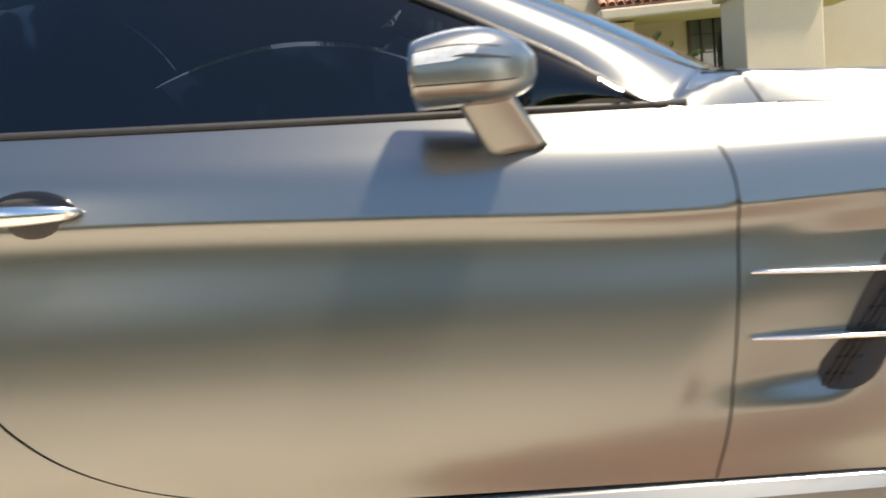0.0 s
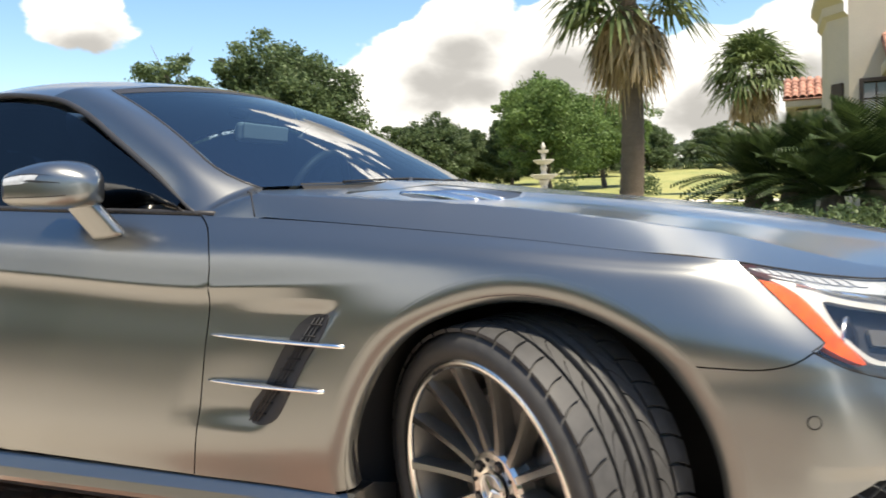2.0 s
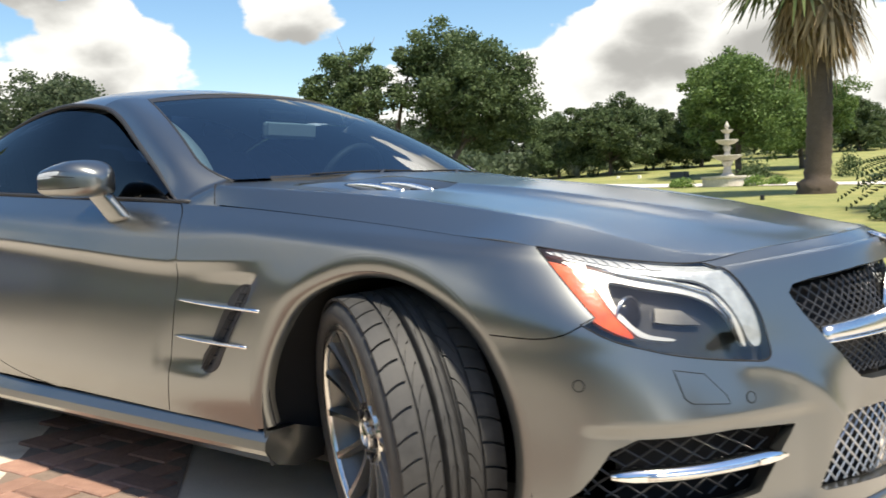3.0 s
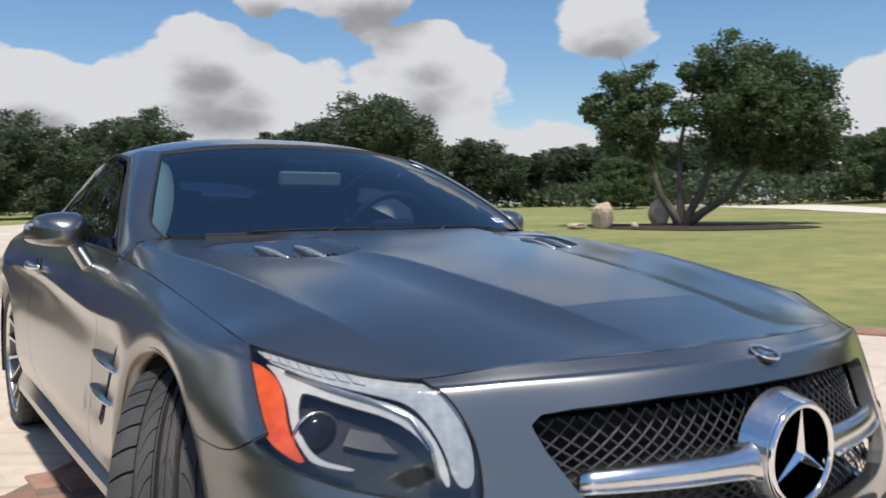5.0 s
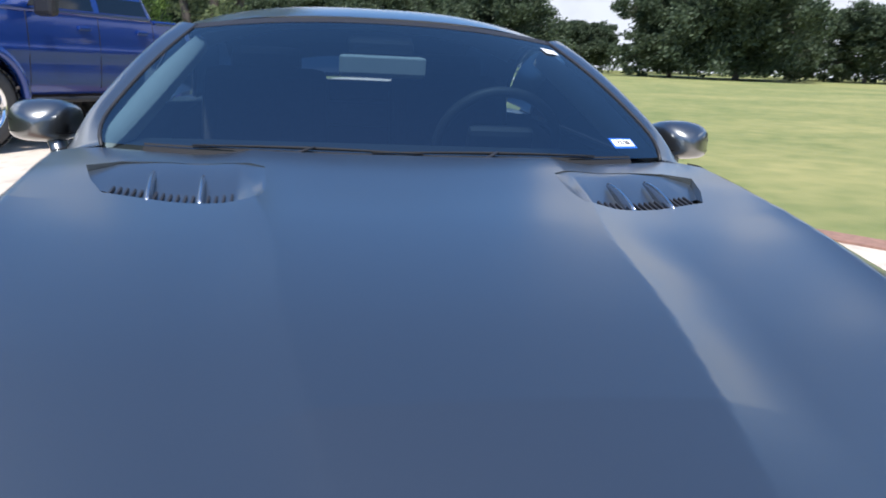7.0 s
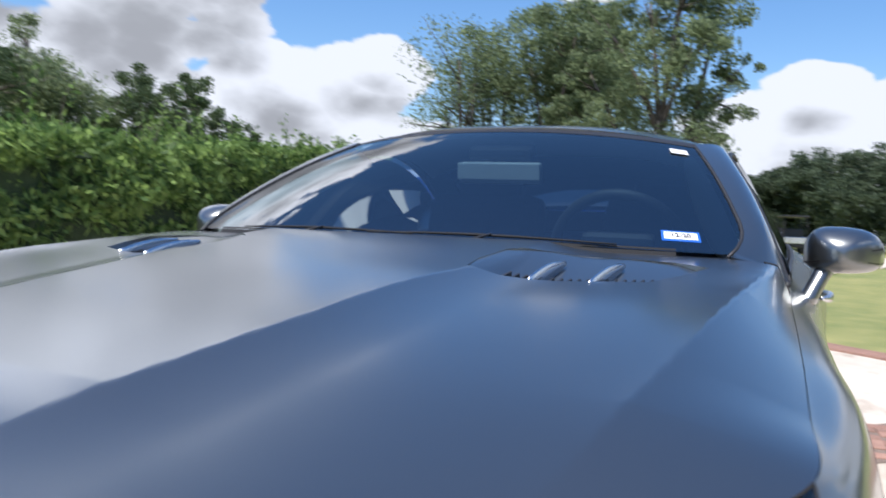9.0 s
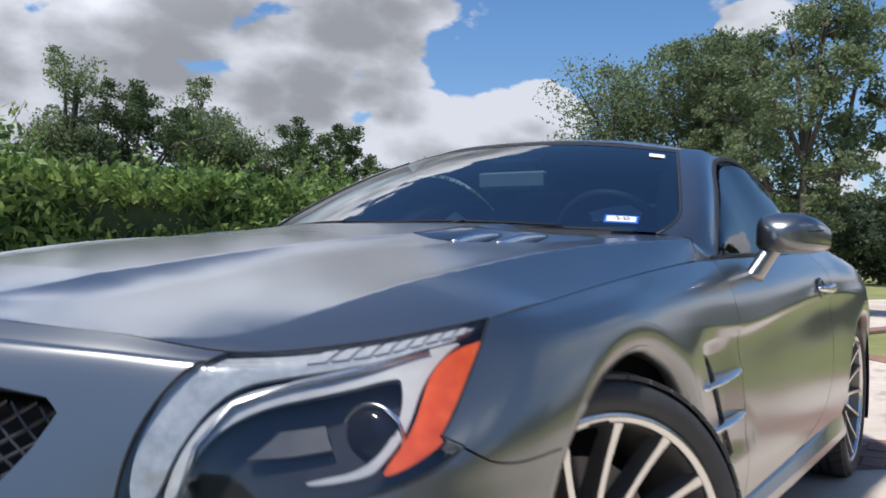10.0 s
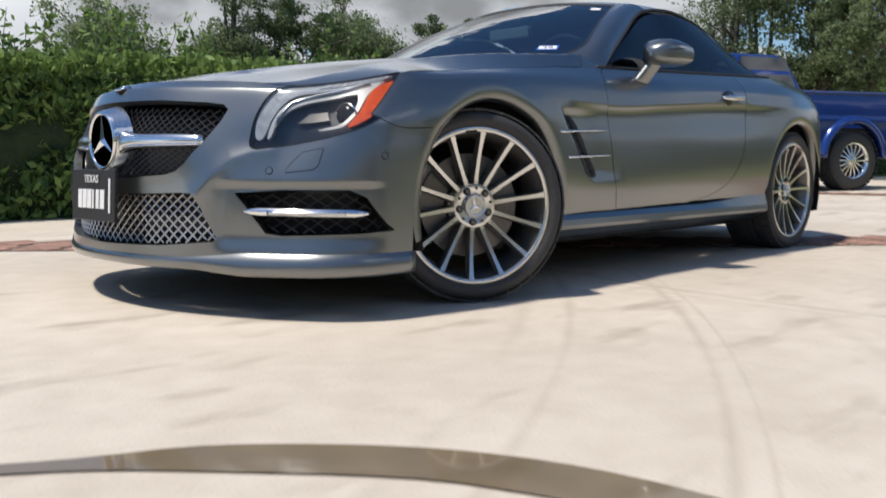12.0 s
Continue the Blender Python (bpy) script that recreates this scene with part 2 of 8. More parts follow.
def stain_concrete():
    """Old tyre arcs, smudges and dull patches over the plain slab."""
    nt = M_CONCRETE.node_tree
    N, link = nt.nodes.new, nt.links.new
    p = nt.nodes["Principled BSDF"]
    colour = p.inputs["Base Color"].links[0].from_socket
    tc = N("ShaderNodeTexCoord")

    def op(kind, a, b=None, c=None, clamp=False):
        n = N("ShaderNodeMath")
        n.operation, n.use_clamp = kind, clamp
        for i, v in enumerate((a, b, c)):
            if isinstance(v, (int, float)):
                n.inputs[i].default_value = v
            elif v is not None:
                link(v, n.inputs[i])
        return n.outputs[0]

    def cloud(scale, stretch, lo, hi, detail=7):
        mp, n, r = N("ShaderNodeMapping"), N("ShaderNodeTexNoise"), N("ShaderNodeMapRange")
        mp.inputs["Scale"].default_value = stretch
        link(tc.outputs["Object"], mp.inputs[0]), link(mp.outputs[0], n.inputs["Vector"])
        n.inputs["Scale"].default_value, n.inputs["Detail"].default_value = scale, detail
        r.inputs["From Min"].default_value, r.inputs["From Max"].default_value = lo, hi
        link(n.outputs[0], r.inputs["Value"])
        return r.outputs[0]

    marks = None
    for cx, cy, radius, wide, amount in ((4.7, -5.2, 7.80, .05, .5), (4.7, -5.2, 7.95, .035, .6), (4.7, -5.2, 8.30, .03, .7), (4.7, -5.2, 8.36, .015, .6), (4.7, -5.2, 8.72, .05, .35), (-6.6, 2.2, 6.0, .035, .9), (-6.6, 2.2, 6.09, .02, .6), (-3.0, 9.0, 6.4, .06, .4)):
        d = N("ShaderNodeVectorMath")
        d.operation = "DISTANCE"
        d.inputs[1].default_value = (cx, cy, 0)
        link(tc.outputs["Object"], d.inputs[0])
        v = op("MULTIPLY_ADD", op("ABSOLUTE", op("SUBTRACT", d.outputs["Value"], radius)), -1 / wide, 1.0, clamp=True)
        v = op("MULTIPLY", v, amount)
        marks = v if marks is None else op("MAXIMUM", marks, v)
    marks = op("MULTIPLY", marks, cloud(1.1, (1, 1, 1), .34, .50))
    smudge = op("MULTIPLY", cloud(3.2, (.6, 1.6, 1), .55, .72), 0.8)
    dull = op("MULTIPLY", cloud(.55, (1, 1, 1), .45, .75, 9), 0.5)
    specks = op("MULTIPLY", cloud(38, (1, 1, 1), .70, .78, 3), 0.5)
    total = op("MAXIMUM", op("MAXIMUM", op("MULTIPLY", marks, .7), smudge), op("MAXIMUM", dull, specks))
    mix = N("ShaderNodeMix")
    mix.data_type, mix.blend_type = "RGBA", "MULTIPLY"
    mix.inputs["B"].default_value = (.58, .55, .51, 1)
    link(total, mix.inputs["Factor"]), link(colour, mix.inputs["A"]), link(mix.outputs["Result"], p.inputs["Base Color"])


stain_concrete()
M_GRASS = material("lawn_grass", (0.12, 0.165, 0.045), 0.9, base2=(0.33, 0.31, 0.12), scale=2.2, bump=0.02, bump_scale=60, big=0.6)
M_LEAF = leaf_material("oak_leaf", (0.045, 0.075, 0.030), (0.135, 0.185, 0.085))
M_HEDGE = leaf_material("hedge_leaf", (0.06, 0.12, 0.03), (0.27, 0.39, 0.11), 0.42)
M_BARK = material("bark", (0.10, 0.085, 0.07), 0.9, vary=0.4, scale=14, bump=0.012, bump_scale=20, stretch=(1, 1, 0.3))


# ---- building helpers ----
def part(name, bm, mat, parent=None, label="", smooth=False, normals=None):
    me = bpy.data.meshes.new(name)
    bm.to_mesh(me)
    bm.free()
    if mat:
        me.materials.append(mat)
    if smooth:
        me.polygons.foreach_set("use_smooth", [True] * len(me.polygons))
    ob = new(name, me)
    if parent:
        ob.parent = parent
    if label:
        ob["label"] = label
    return ob


def thing(name, label, category, group="", at=None):
    ob = new(name)
    ob.empty_display_size = 0.1
    if at is not None:
        ob.matrix_world = at
    return tagged(ob, label, category, group)


def mesh_part(name, verts, faces, mat, parent=None, label="", smooth=False, normals=None):
    me = bpy.data.meshes.new(name)
    me.from_pydata([tuple(map(float, v)) for v in verts], [], [tuple(map(int, f)) for f in faces])
    me.materials.append(mat)
    me.update()
    if smooth or normals is not None:
        me.polygons.foreach_set("use_smooth", [True] * len(me.polygons))
    if normals is not None:
        me.normals_split_custom_set_from_vertices([tuple(map(float, n)) for n in normals])
    ob = new(name, me)
    if parent:
        ob.parent = parent
    if label:
        ob["label"] = label
    return ob


def box_bm(bm, size, m=None, bevel=0.0, seg=2):
    r = bmesh.ops.create_cube(bm, size=1.0)
    vs = r["verts"]
    bmesh.ops.scale(bm, vec=size, verts=vs)
    if bevel:
        es = {e for v in vs for e in v.link_edges}
        rb = bmesh.ops.bevel(bm, geom=list(es), offset=bevel, segments=seg, profile=0.6, affect="EDGES")
        vs = list({v for f in rb["faces"] for v in f.verts} | {v for v in vs if v.is_valid})
    if m is not None:
        bmesh.ops.transform(bm, matrix=m, verts=vs)
    return vs


def box(name, size, m, mat, parent=None, label="", bevel=0.004):
    bm = bmesh.new()
    box_bm(bm, size, m, bevel)
    return part(name, bm, mat, parent, label)


def tube_data(path, radii, n=10, closed=False, flat=1.0):
    """Rings round a line of points: verts and faces of a tube, capped unless closed."""
    path = [Vector(p) for p in path]
    vs, fs, up = [], [], None
    k = len(path)
    for i, p in enumerate(path):
        if closed:
            d = path[(i + 1) % k] - path[i - 1]
        else:
            d = path[min(i + 1, k - 1)] - path[max(i - 1, 0)]
        d.normalize()
        if up is None:
            up = Vector((0, 0, 1)) if abs(d.z) < 0.9 else Vector((1, 0, 0))
        side = d.cross(up).normalized()
        up = side.cross(d).normalized()
        r = radii[i] if hasattr(radii, "__len__") else radii
        for j in range(n):
            a = 2 * math.pi * j / n
            vs.append(p + side * math.cos(a) * r + up * math.sin(a) * r * flat)
    for i in range(k if closed else k - 1):
        for j in range(n):
            a, b = i * n + j, i * n + (j + 1) % n
            c, d2 = ((i + 1) % k) * n + (j + 1) % n, ((i + 1) % k) * n + j
            fs.append((a, b, c, d2))
    if not closed:
        fs.append(tuple(range(n))[::-1])
        fs.append(tuple(range((k - 1) * n, k * n)))
    return vs, fs


def tube(name, path, radii, mat, parent=None, label="", n=10, closed=False, flat=1.0):
    return mesh_part(name, *tube_data(path, radii, n, closed, flat), mat, parent, label, smooth=True)


def spline(knots, xs):
    """Smooth interpolation of rows (x, values...) at xs: monotone-ish cubic with averaged slopes."""
    k = np.asarray(knots, float)
    x, y = k[:, 0], k[:, 1:]
    order = np.argsort(x)
    x, y = x[order], y[order]
    h = np.diff(x)[:, None]
    d = np.diff(y, axis=0) / h
    m = np.empty_like(y)
    m[0], m[-1] = d[0], d[-1]
    m[1:-1] = (d[:-1] * h[1:] + d[1:] * h[:-1]) / (h[:-1] + h[1:])
    xs = np.asarray(xs, float)
    i = np.clip(np.searchsorted(x, xs) - 1, 0, len(x) - 2)
    u = ((xs - x[i]) / (x[i + 1] - x[i]))[:, None]
    hh = (x[i + 1] - x[i])[:, None]
    return (2 * u**3 - 3 * u**2 + 1) * y[i] + (u**3 - 2 * u**2 + u) * hh * m[i] + (-2 * u**3 + 3 * u**2) * y[i + 1] + (u**3 - u**2) * hh * m[i + 1]


def curve2(points, n=24):
    """A smooth line through 2D points."""
    p = np.asarray(points, float)
    s = np.r_[0, np.cumsum(np.hypot(*np.diff(p, axis=0).T))]
    return spline(np.c_[s, p], np.linspace(0, s[-1], n))


# ---- car body: a half shell lofted from seven lines that run from the nose round the side to the tail ----
AXES_S = np.array([0, 0.22, 0.41, 0.56, 0.70, 0.86, 1.00, 1.17, 1.37, 1.57, 1.82, 2.07, 2.32, 2.77, 3.27, 3.72, 4.155, 4.57, 5.0, 5.33, 5.95])
LINE_BOTTOM = [(.970, 0, .150), (.952, .22, .150), (.902, .405, .150), (.845, .54, .152), (.775, .672, .155), (.682, .806, .158), (.565, .886, .162), (.40, .916, .165), (.20, .900, .19), (0, .893, .23), (-.25, .890, .27), (-.50, .890, .285), (-.75, .890, .288), (-1.2, .890, .296), (-1.7, .890, .305), (-2.15, .893, .30), (-2.585, .90, .27), (-3.0, .89, .24), (-3.4, .82, .23), (-3.62, .58, .23), (-3.68, 0, .23)]
LINE_LOW = [(.965, 0, .40), (.945, .22, .40), (.895, .40, .40), (.838, .535, .40), (.768, .665, .40), (.675, .797, .40), (.56, .880, .40), (.40, .912, .41), (.20, .922, .41), (0, .925, .41), (-.25, .918, .41), (-.50, .907, .41), (-.75, .903, .41), (-1.2, .905, .42), (-1.7, .908, .43), (-2.15, .918, .43), (-2.585, .938, .43), (-3.0, .925, .43), (-3.4, .85, .43), (-3.63, .60, .43), (-3.69, 0, .43)]
LINE_MID = [(.965, 0, .52), (.943, .22, .52), (.886, .40, .52), (.812, .525, .518), (.735, .645, .522), (.650, .775, .535), (.545, .868, .548), (.40, .908, .55), (.20, .919, .555), (0, .923, .56), (-.25, .914, .56), (-.50, .899, .56), (-.75, .893, .56), (-1.2, .896, .57), (-1.7, .900, .58), (-2.15, .912, .59), (-2.585, .939, .60), (-3.0, .925, .61), (-3.4, .85, .61), (-3.62, .60, .61), (-3.68, 0, .61)]
LINE_UNDER = [(0.923, 0, 0.650), (0.903, 0.2, 0.648), (0.850, 0.365, 0.645), (0.781, 0.512, 0.633), (0.712, 0.640, 0.632), (0.61, 0.755, 0.63), (0.515, 0.845, 0.642), (0.385, 0.893, 0.66), (0.2, 0.911, 0.672), (0, 0.916, 0.682), (-0.25, 0.905, 0.68), (-0.5, 0.885, 0.684), (-0.75, 0.879, 0.684), (-1.2, 0.879, 0.712), (-1.7, 0.877, 0.742), (-2.15, 0.892, 0.755), (-2.585, 0.922, 0.755), (-3, 0.91, 0.755), (-3.4, 0.82, 0.755), (-3.62, 0.58, 0.75), (-3.66, 0, 0.75)]
LINE_CREASE = [(0.896, 0, 0.707), (0.876, 0.2, 0.704), (0.826, 0.36, 0.698), (0.759, 0.51, 0.690), (0.690, 0.638, 0.684), (0.572, 0.745, 0.684), (0.485, 0.82, 0.698), (0.37, 0.872, 0.712), (0.2, 0.894, 0.722), (0, 0.9, 0.733), (-0.25, 0.892, 0.724), (-0.5, 0.887, 0.714), (-0.75, 0.886, 0.709), (-1.2, 0.886, 0.737), (-1.7, 0.885, 0.769), (-2.15, 0.896, 0.785), (-2.585, 0.913, 0.8), (-3, 0.9, 0.8), (-3.4, 0.8, 0.8), (-3.6, 0.56, 0.8), (-3.64, 0, 0.8)]
LINE_SHOULDER = [(0.868, 0, 0.7265), (0.848, 0.2, 0.7235), (0.799, 0.36, 0.7175), (0.738, 0.505, 0.710), (0.667, 0.635, 0.702), (0.55, 0.74, 0.712), (0.465, 0.803, 0.731), (0.365, 0.85, 0.745), (0.2, 0.868, 0.757), (0, 0.873, 0.775), (-0.25, 0.866, 0.785), (-0.5, 0.86, 0.793), (-0.75, 0.857, 0.796), (-1.2, 0.857, 0.818), (-1.7, 0.86, 0.842), (-2.15, 0.866, 0.862), (-2.585, 0.87, 0.882), (-3, 0.85, 0.875), (-3.38, 0.76, 0.865), (-3.57, 0.54, 0.865), (-3.62, 0, 0.865)]
LINE_TOP = [(0.836, 0, 0.744), (0.816, 0.2, 0.741), (0.77, 0.36, 0.735), (0.715, 0.5, 0.727), (0.648, 0.632, 0.711), (0.535, 0.735, 0.724), (0.45, 0.795, 0.742), (0.37, 0.835, 0.759), (0.2, 0.83, 0.777), (0, 0.824, 0.8), (-0.25, 0.814, 0.825), (-0.5, 0.804, 0.847), (-0.75, 0.797, 0.864), (-1.2, 0.797, 0.885), (-1.7, 0.797, 0.909), (-2.15, 0.79, 0.932), (-2.585, 0.765, 0.952), (-3, 0.74, 0.95), (-3.35, 0.68, 0.935), (-3.52, 0.48, 0.93), (-3.57, 0, 0.935)]
BODY_LINES = np.array([LINE_BOTTOM, LINE_LOW, LINE_MID, LINE_UNDER, LINE_CREASE, LINE_SHOULDER, LINE_TOP])
BODY_LINES[:, 17:20, 1] *= (.945, .82, .74)          # the tail draws in behind the rear wheels
W_AT = np.array([0, 0.20, 0.33, 0.46, 0.50, 0.58, 0.66])


CREST = [(.640, .512), (.60, .507), (.548, .486), (.50, .441), (.470, .402), (.450, .380)]


def skin(s, w):
    """Places on the left half of the body shell; s runs nose to tail, w bottom to top."""
    s, w = np.atleast_1d(np.asarray(s, float)), np.atleast_1d(np.asarray(w, float))
    sa = np.abs(s)
    lines = [spline(np.r_[np.c_[-AXES_S[:0:-1], ln[:0:-1] * (1, -1, 1)], np.c_[AXES_S, ln]], s) for ln in BODY_LINES]
    L = np.array(lines)                                    # line, sample, xyz
    h = np.diff(W_AT)
    d = np.diff(L, axis=0) / h[:, None, None]
    m = np.empty_like(L)
    m[0], m[-1] = d[0], d[-1]
    m[1:-1] = (d[:-1] * h[1:, None, None] + d[1:] * h[:-1, None, None]) / (h[:-1] + h[1:])[:, None, None]
    i = np.clip(np.searchsorted(W_AT, w) - 1, 0, len(W_AT) - 2)
    j = np.arange(len(w))
    u = ((w - W_AT[i]) / h[i])[:, None]
    # the crease stays sharp along the door: one-sided slopes there
    keen = np.clip((sa - 1.75) / 0.3, 0, 1)[:, None] * np.clip((5.2 - sa) / 0.6, 0, 1)[:, None] * 0.85
    m_lo, m_hi = m[i, j].copy(), m[i + 1, j].copy()
    at_c = (i == 4)[:, None]
    m_lo = np.where(at_c, m_lo * (1 - keen) + d[4][j] * keen, m_lo)
    under = (i == 3)[:, None]
    m_hi = np.where(under, m_hi * (1 - keen) + d[3][j] * keen, m_hi)
    hh = h[i][:, None]
    p = (2 * u**3 - 3 * u**2 + 1) * L[i, j] + (u**3 - 2 * u**2 + u) * hh * m_lo + (-2 * u**3 + 3 * u**2) * L[i + 1, j] + (u**3 - u**2) * hh * m_hi
    # pocket behind the front wheel, deepest along the slanted outlet
    x, z = p[:, 0], p[:, 2]
    back = -.372 - (.67 - z) * .74 - x
    def ramp(v, lo, hi):
        t = np.clip((v - lo) / (hi - lo), 0, 1)
        return t * t * (3 - 2 * t)
    deep = .012 * ramp(back, -.012, .040) * (1 - ramp(back, .055, .30)) * ramp(z, .395, .45) * (1 - ramp(z, .650, .690))
    p[:, 1] -= np.sign(p[:, 1]) * deep * ((x > -.8) & (x < -.3))
    # step over the side intakes
    ledge = .012 * ramp(z, .425, .398) * ramp(z, .20, .26) * ramp(sa, .50, .58) * (1 - ramp(sa, .98, 1.08))
    p[:, 0] -= ledge * .75
    p[:, 1] -= np.sign(p[:, 1]) * ledge * .55
    # sharp crest that sweeps from the lamp's inner corner down beside the grille
    near = np.full(len(p), 9.0)
    for (ya, za), (yb, zb) in zip(CREST[:-1], CREST[1:]):
        qy, qz = np.abs(p[:, 1]) - ya, z - za
        t = np.clip((qy * (yb - ya) + qz * (zb - za)) / ((yb - ya) ** 2 + (zb - za) ** 2), 0, 1)
        near = np.minimum(near, np.hypot(qy - t * (yb - ya), qz - t * (zb - za)))
    swell = .012 * np.exp(-(np.sqrt(near ** 2 + .010 ** 2) - .010) / .034) * (sa < .80) * ramp(sa, .80, .70)
    p[:, 0] += swell * .85
    p[:, 1] += np.sign(p[:, 1]) * swell * .45
    return p


def surface_normals(fn, s, w, e=2e-3):
    a, b = fn(s + e, w) - fn(s - e, w), fn(s, w + e) - fn(s, w - e)
    n = np.cross(a, b)
    return n / np.maximum(np.linalg.norm(n, axis=1), 1e-12)[:, None]


GS, GW = np.meshgrid(np.linspace(0, 5.9, 900), np.linspace(0, 0.66, 120), indexing="ij")
GRID = skin(GS.ravel(), GW.ravel())


def find(points, axes="xz", s_range=(0, 5.9)):
    """The (s, w) of places on the shell given in side view (xz) or front view (yz)."""
    k = ["xyz".index(a) for a in axes]
    ok = np.where((GS.ravel() >= s_range[0]) & (GS.ravel() <= s_range[1]))[0]
    pts = np.asarray(points, float)
    near = GRID[ok][:, k]
    i = np.array([ok[np.argmin(((near - q) ** 2).sum(1))] for q in pts])
    s, w = GS.ravel()[i].copy(), GW.ravel()[i].copy()
    for _ in range(4):
        f0 = skin(s, w)[:, k]
        js, jw = (skin(s + 1e-3, w)[:, k] - f0) / 1e-3, (skin(s, w + 1e-3)[:, k] - f0) / 1e-3
        r = pts - f0
        a, b, d = (js * js).sum(1), (js * jw).sum(1), (jw * jw).sum(1)
        damp = 1e-6 * (a + d) + 1e-9
        a, d = a + damp, d + damp
        det = a * d - b * b
        g, h = (js * r).sum(1), (jw * r).sum(1)
        s = s + np.clip((d * g - b * h) / det, -0.03, 0.03)
        w = w + np.clip((a * h - b * g) / det, -0.03, 0.03)
    return np.c_[s, np.clip(w, 0, 0.66)]


def inside(poly, pts):
    poly, pts = np.asarray(poly), np.asarray(pts)
    x, y = pts[:, 0], pts[:, 1]
    c = np.zeros(len(pts), bool)
    for (x0, y0), (x1, y1) in zip(poly, np.roll(poly, -1, axis=0)):
        if y0 != y1:
            c ^= ((y0 > y) != (y1 > y)) & (x < (x1 - x0) * (y - y0) / (y1 - y0) + x0)
    return c


def edge_distance(poly, pts):
    d = np.full(len(pts), 1e9)
    for a, b in zip(poly, np.roll(poly, -1, axis=0)):
        ab = b - a
        t = np.clip(((pts - a) @ ab) / max(ab @ ab, 1e-12), 0, 1)
        d = np.minimum(d, np.linalg.norm(pts - a - t[:, None] * ab, axis=1))
    return d


def dense(poly, step=0.02, closed=True):
    poly = np.asarray(poly, float)
    out = []
    nxt = np.roll(poly, -1, axis=0) if closed else poly[1:]
    for a, b in zip(poly, nxt):
        k = max(1, int(np.ceil(np.linalg.norm(b - a) / step)))
        out += [a + (b - a) * i / k for i in range(k)]
    if not closed:
        out.append(poly[-1])
    return np.array(out)


def shrink(poly, by):
    """The closed line moved inwards by a little."""
    poly = np.asarray(poly)
    a, b = poly - np.roll(poly, 1, axis=0), np.roll(poly, -1, axis=0) - poly
    t = a / np.maximum(np.linalg.norm(a, axis=1), 1e-9)[:, None] + b / np.maximum(np.linalg.norm(b, axis=1), 1e-9)[:, None]
    t /= np.maximum(np.linalg.norm(t, axis=1), 1e-9)[:, None]
    area = 0.5 * np.sum(poly[:, 0] * np.roll(poly[:, 1], -1) - np.roll(poly[:, 0], -1) * poly[:, 1])
    n = np.stack([-t[:, 1], t[:, 0]], 1) * np.sign(area)
    return poly + n * by


def panel(name, fn, outer, mat, parent, holes=(), step=0.025, gap=0.0022, hem=0.012, lift=0.0, side=1, label="", flip=1):
    """A sheet cut to an outline on the surface fn(u, v), with a hem turned inwards; side -1 mirrors it across the car."""
    from mathutils.geometry import delaunay_2d_cdt
    outer = shrink(dense(outer, step), gap)
    holes = [shrink(dense(h, step * 0.8), -gap) for h in holes]
    lo, hi = outer.min(0), outer.max(0)
    gx, gy = np.meshgrid(np.arange(lo[0], hi[0], step), np.arange(lo[1], hi[1], step * 0.8))
    g = np.c_[gx.ravel(), gy.ravel()]
    ok = inside(outer, g) & (edge_distance(outer, g) > step * 0.35)
    for h in holes:
        ok &= ~inside(h, g) & (edge_distance(h, g) > step * 0.35)
    g = g[ok]
    loops, n0 = [], 0
    verts = []
    for lp in [outer, *holes]:
        loops.append(list(range(n0, n0 + len(lp))))
        n0 += len(lp)
        verts += list(lp)
    verts += list(g)
    edges = [(lp[i], lp[(i + 1) % len(lp)]) for lp in loops for i in range(len(lp))]
    v2, _, f2, *_ = delaunay_2d_cdt([Vector(v) for v in verts], edges, [], 0, 1e-6)
    v2 = np.array([tuple(v) for v in v2])
    f2 = [tuple(f) for f in f2]
    cen = np.array([v2[list(f)].mean(0) for f in f2])
    keep = inside(outer, cen)
    for h in holes:
        keep &= ~inside(h, cen)
    f2 = [f for f, k in zip(f2, keep) if k]
    p = fn(v2[:, 0], v2[:, 1])
    n = surface_normals(fn, v2[:, 0], v2[:, 1]) * flip
    p = p + n * lift
    faces = [f if flip > 0 else f[::-1] for f in f2]
    # the hem: every open edge turned inwards
    count = {}
    for f in faces:
        for a, b in zip(f, f[1:] + f[:1]):
            count[(a, b)] = 1
    rim = [(a, b) for (a, b) in count if (b, a) not in count]
    idx = {}
    P, Nn = list(p), list(n)
    if hem:
        for a in {q for e in rim for q in e}:
            idx[a] = (len(P), len(P) + 1)
            P.append(p[a]), Nn.append(n[a])
            P.append(p[a] - n[a] * hem), Nn.append(n[a])
        hems = [(idx[b][0], idx[a][0], idx[a][1], idx[b][1]) for a, b in rim]
        P = np.array(P)
        Nn = np.array(Nn)
        for (b0, a0, a1, b1) in hems:
            fnml = np.cross(P[a0] - P[b0], P[a1] - P[b0])
            fnml /= max(np.linalg.norm(fnml), 1e-9)
            for q in (b0, a0, a1, b1):
                Nn[q] = fnml
        faces = faces + hems
    P, Nn = np.array(P), np.array(Nn)
    if side < 0:
        P, Nn = P * (1, -1, 1), Nn * (1, -1, 1)
        faces = [f[::-1] for f in faces]
    return mesh_part(name, P, faces, mat, parent, label, normals=Nn)


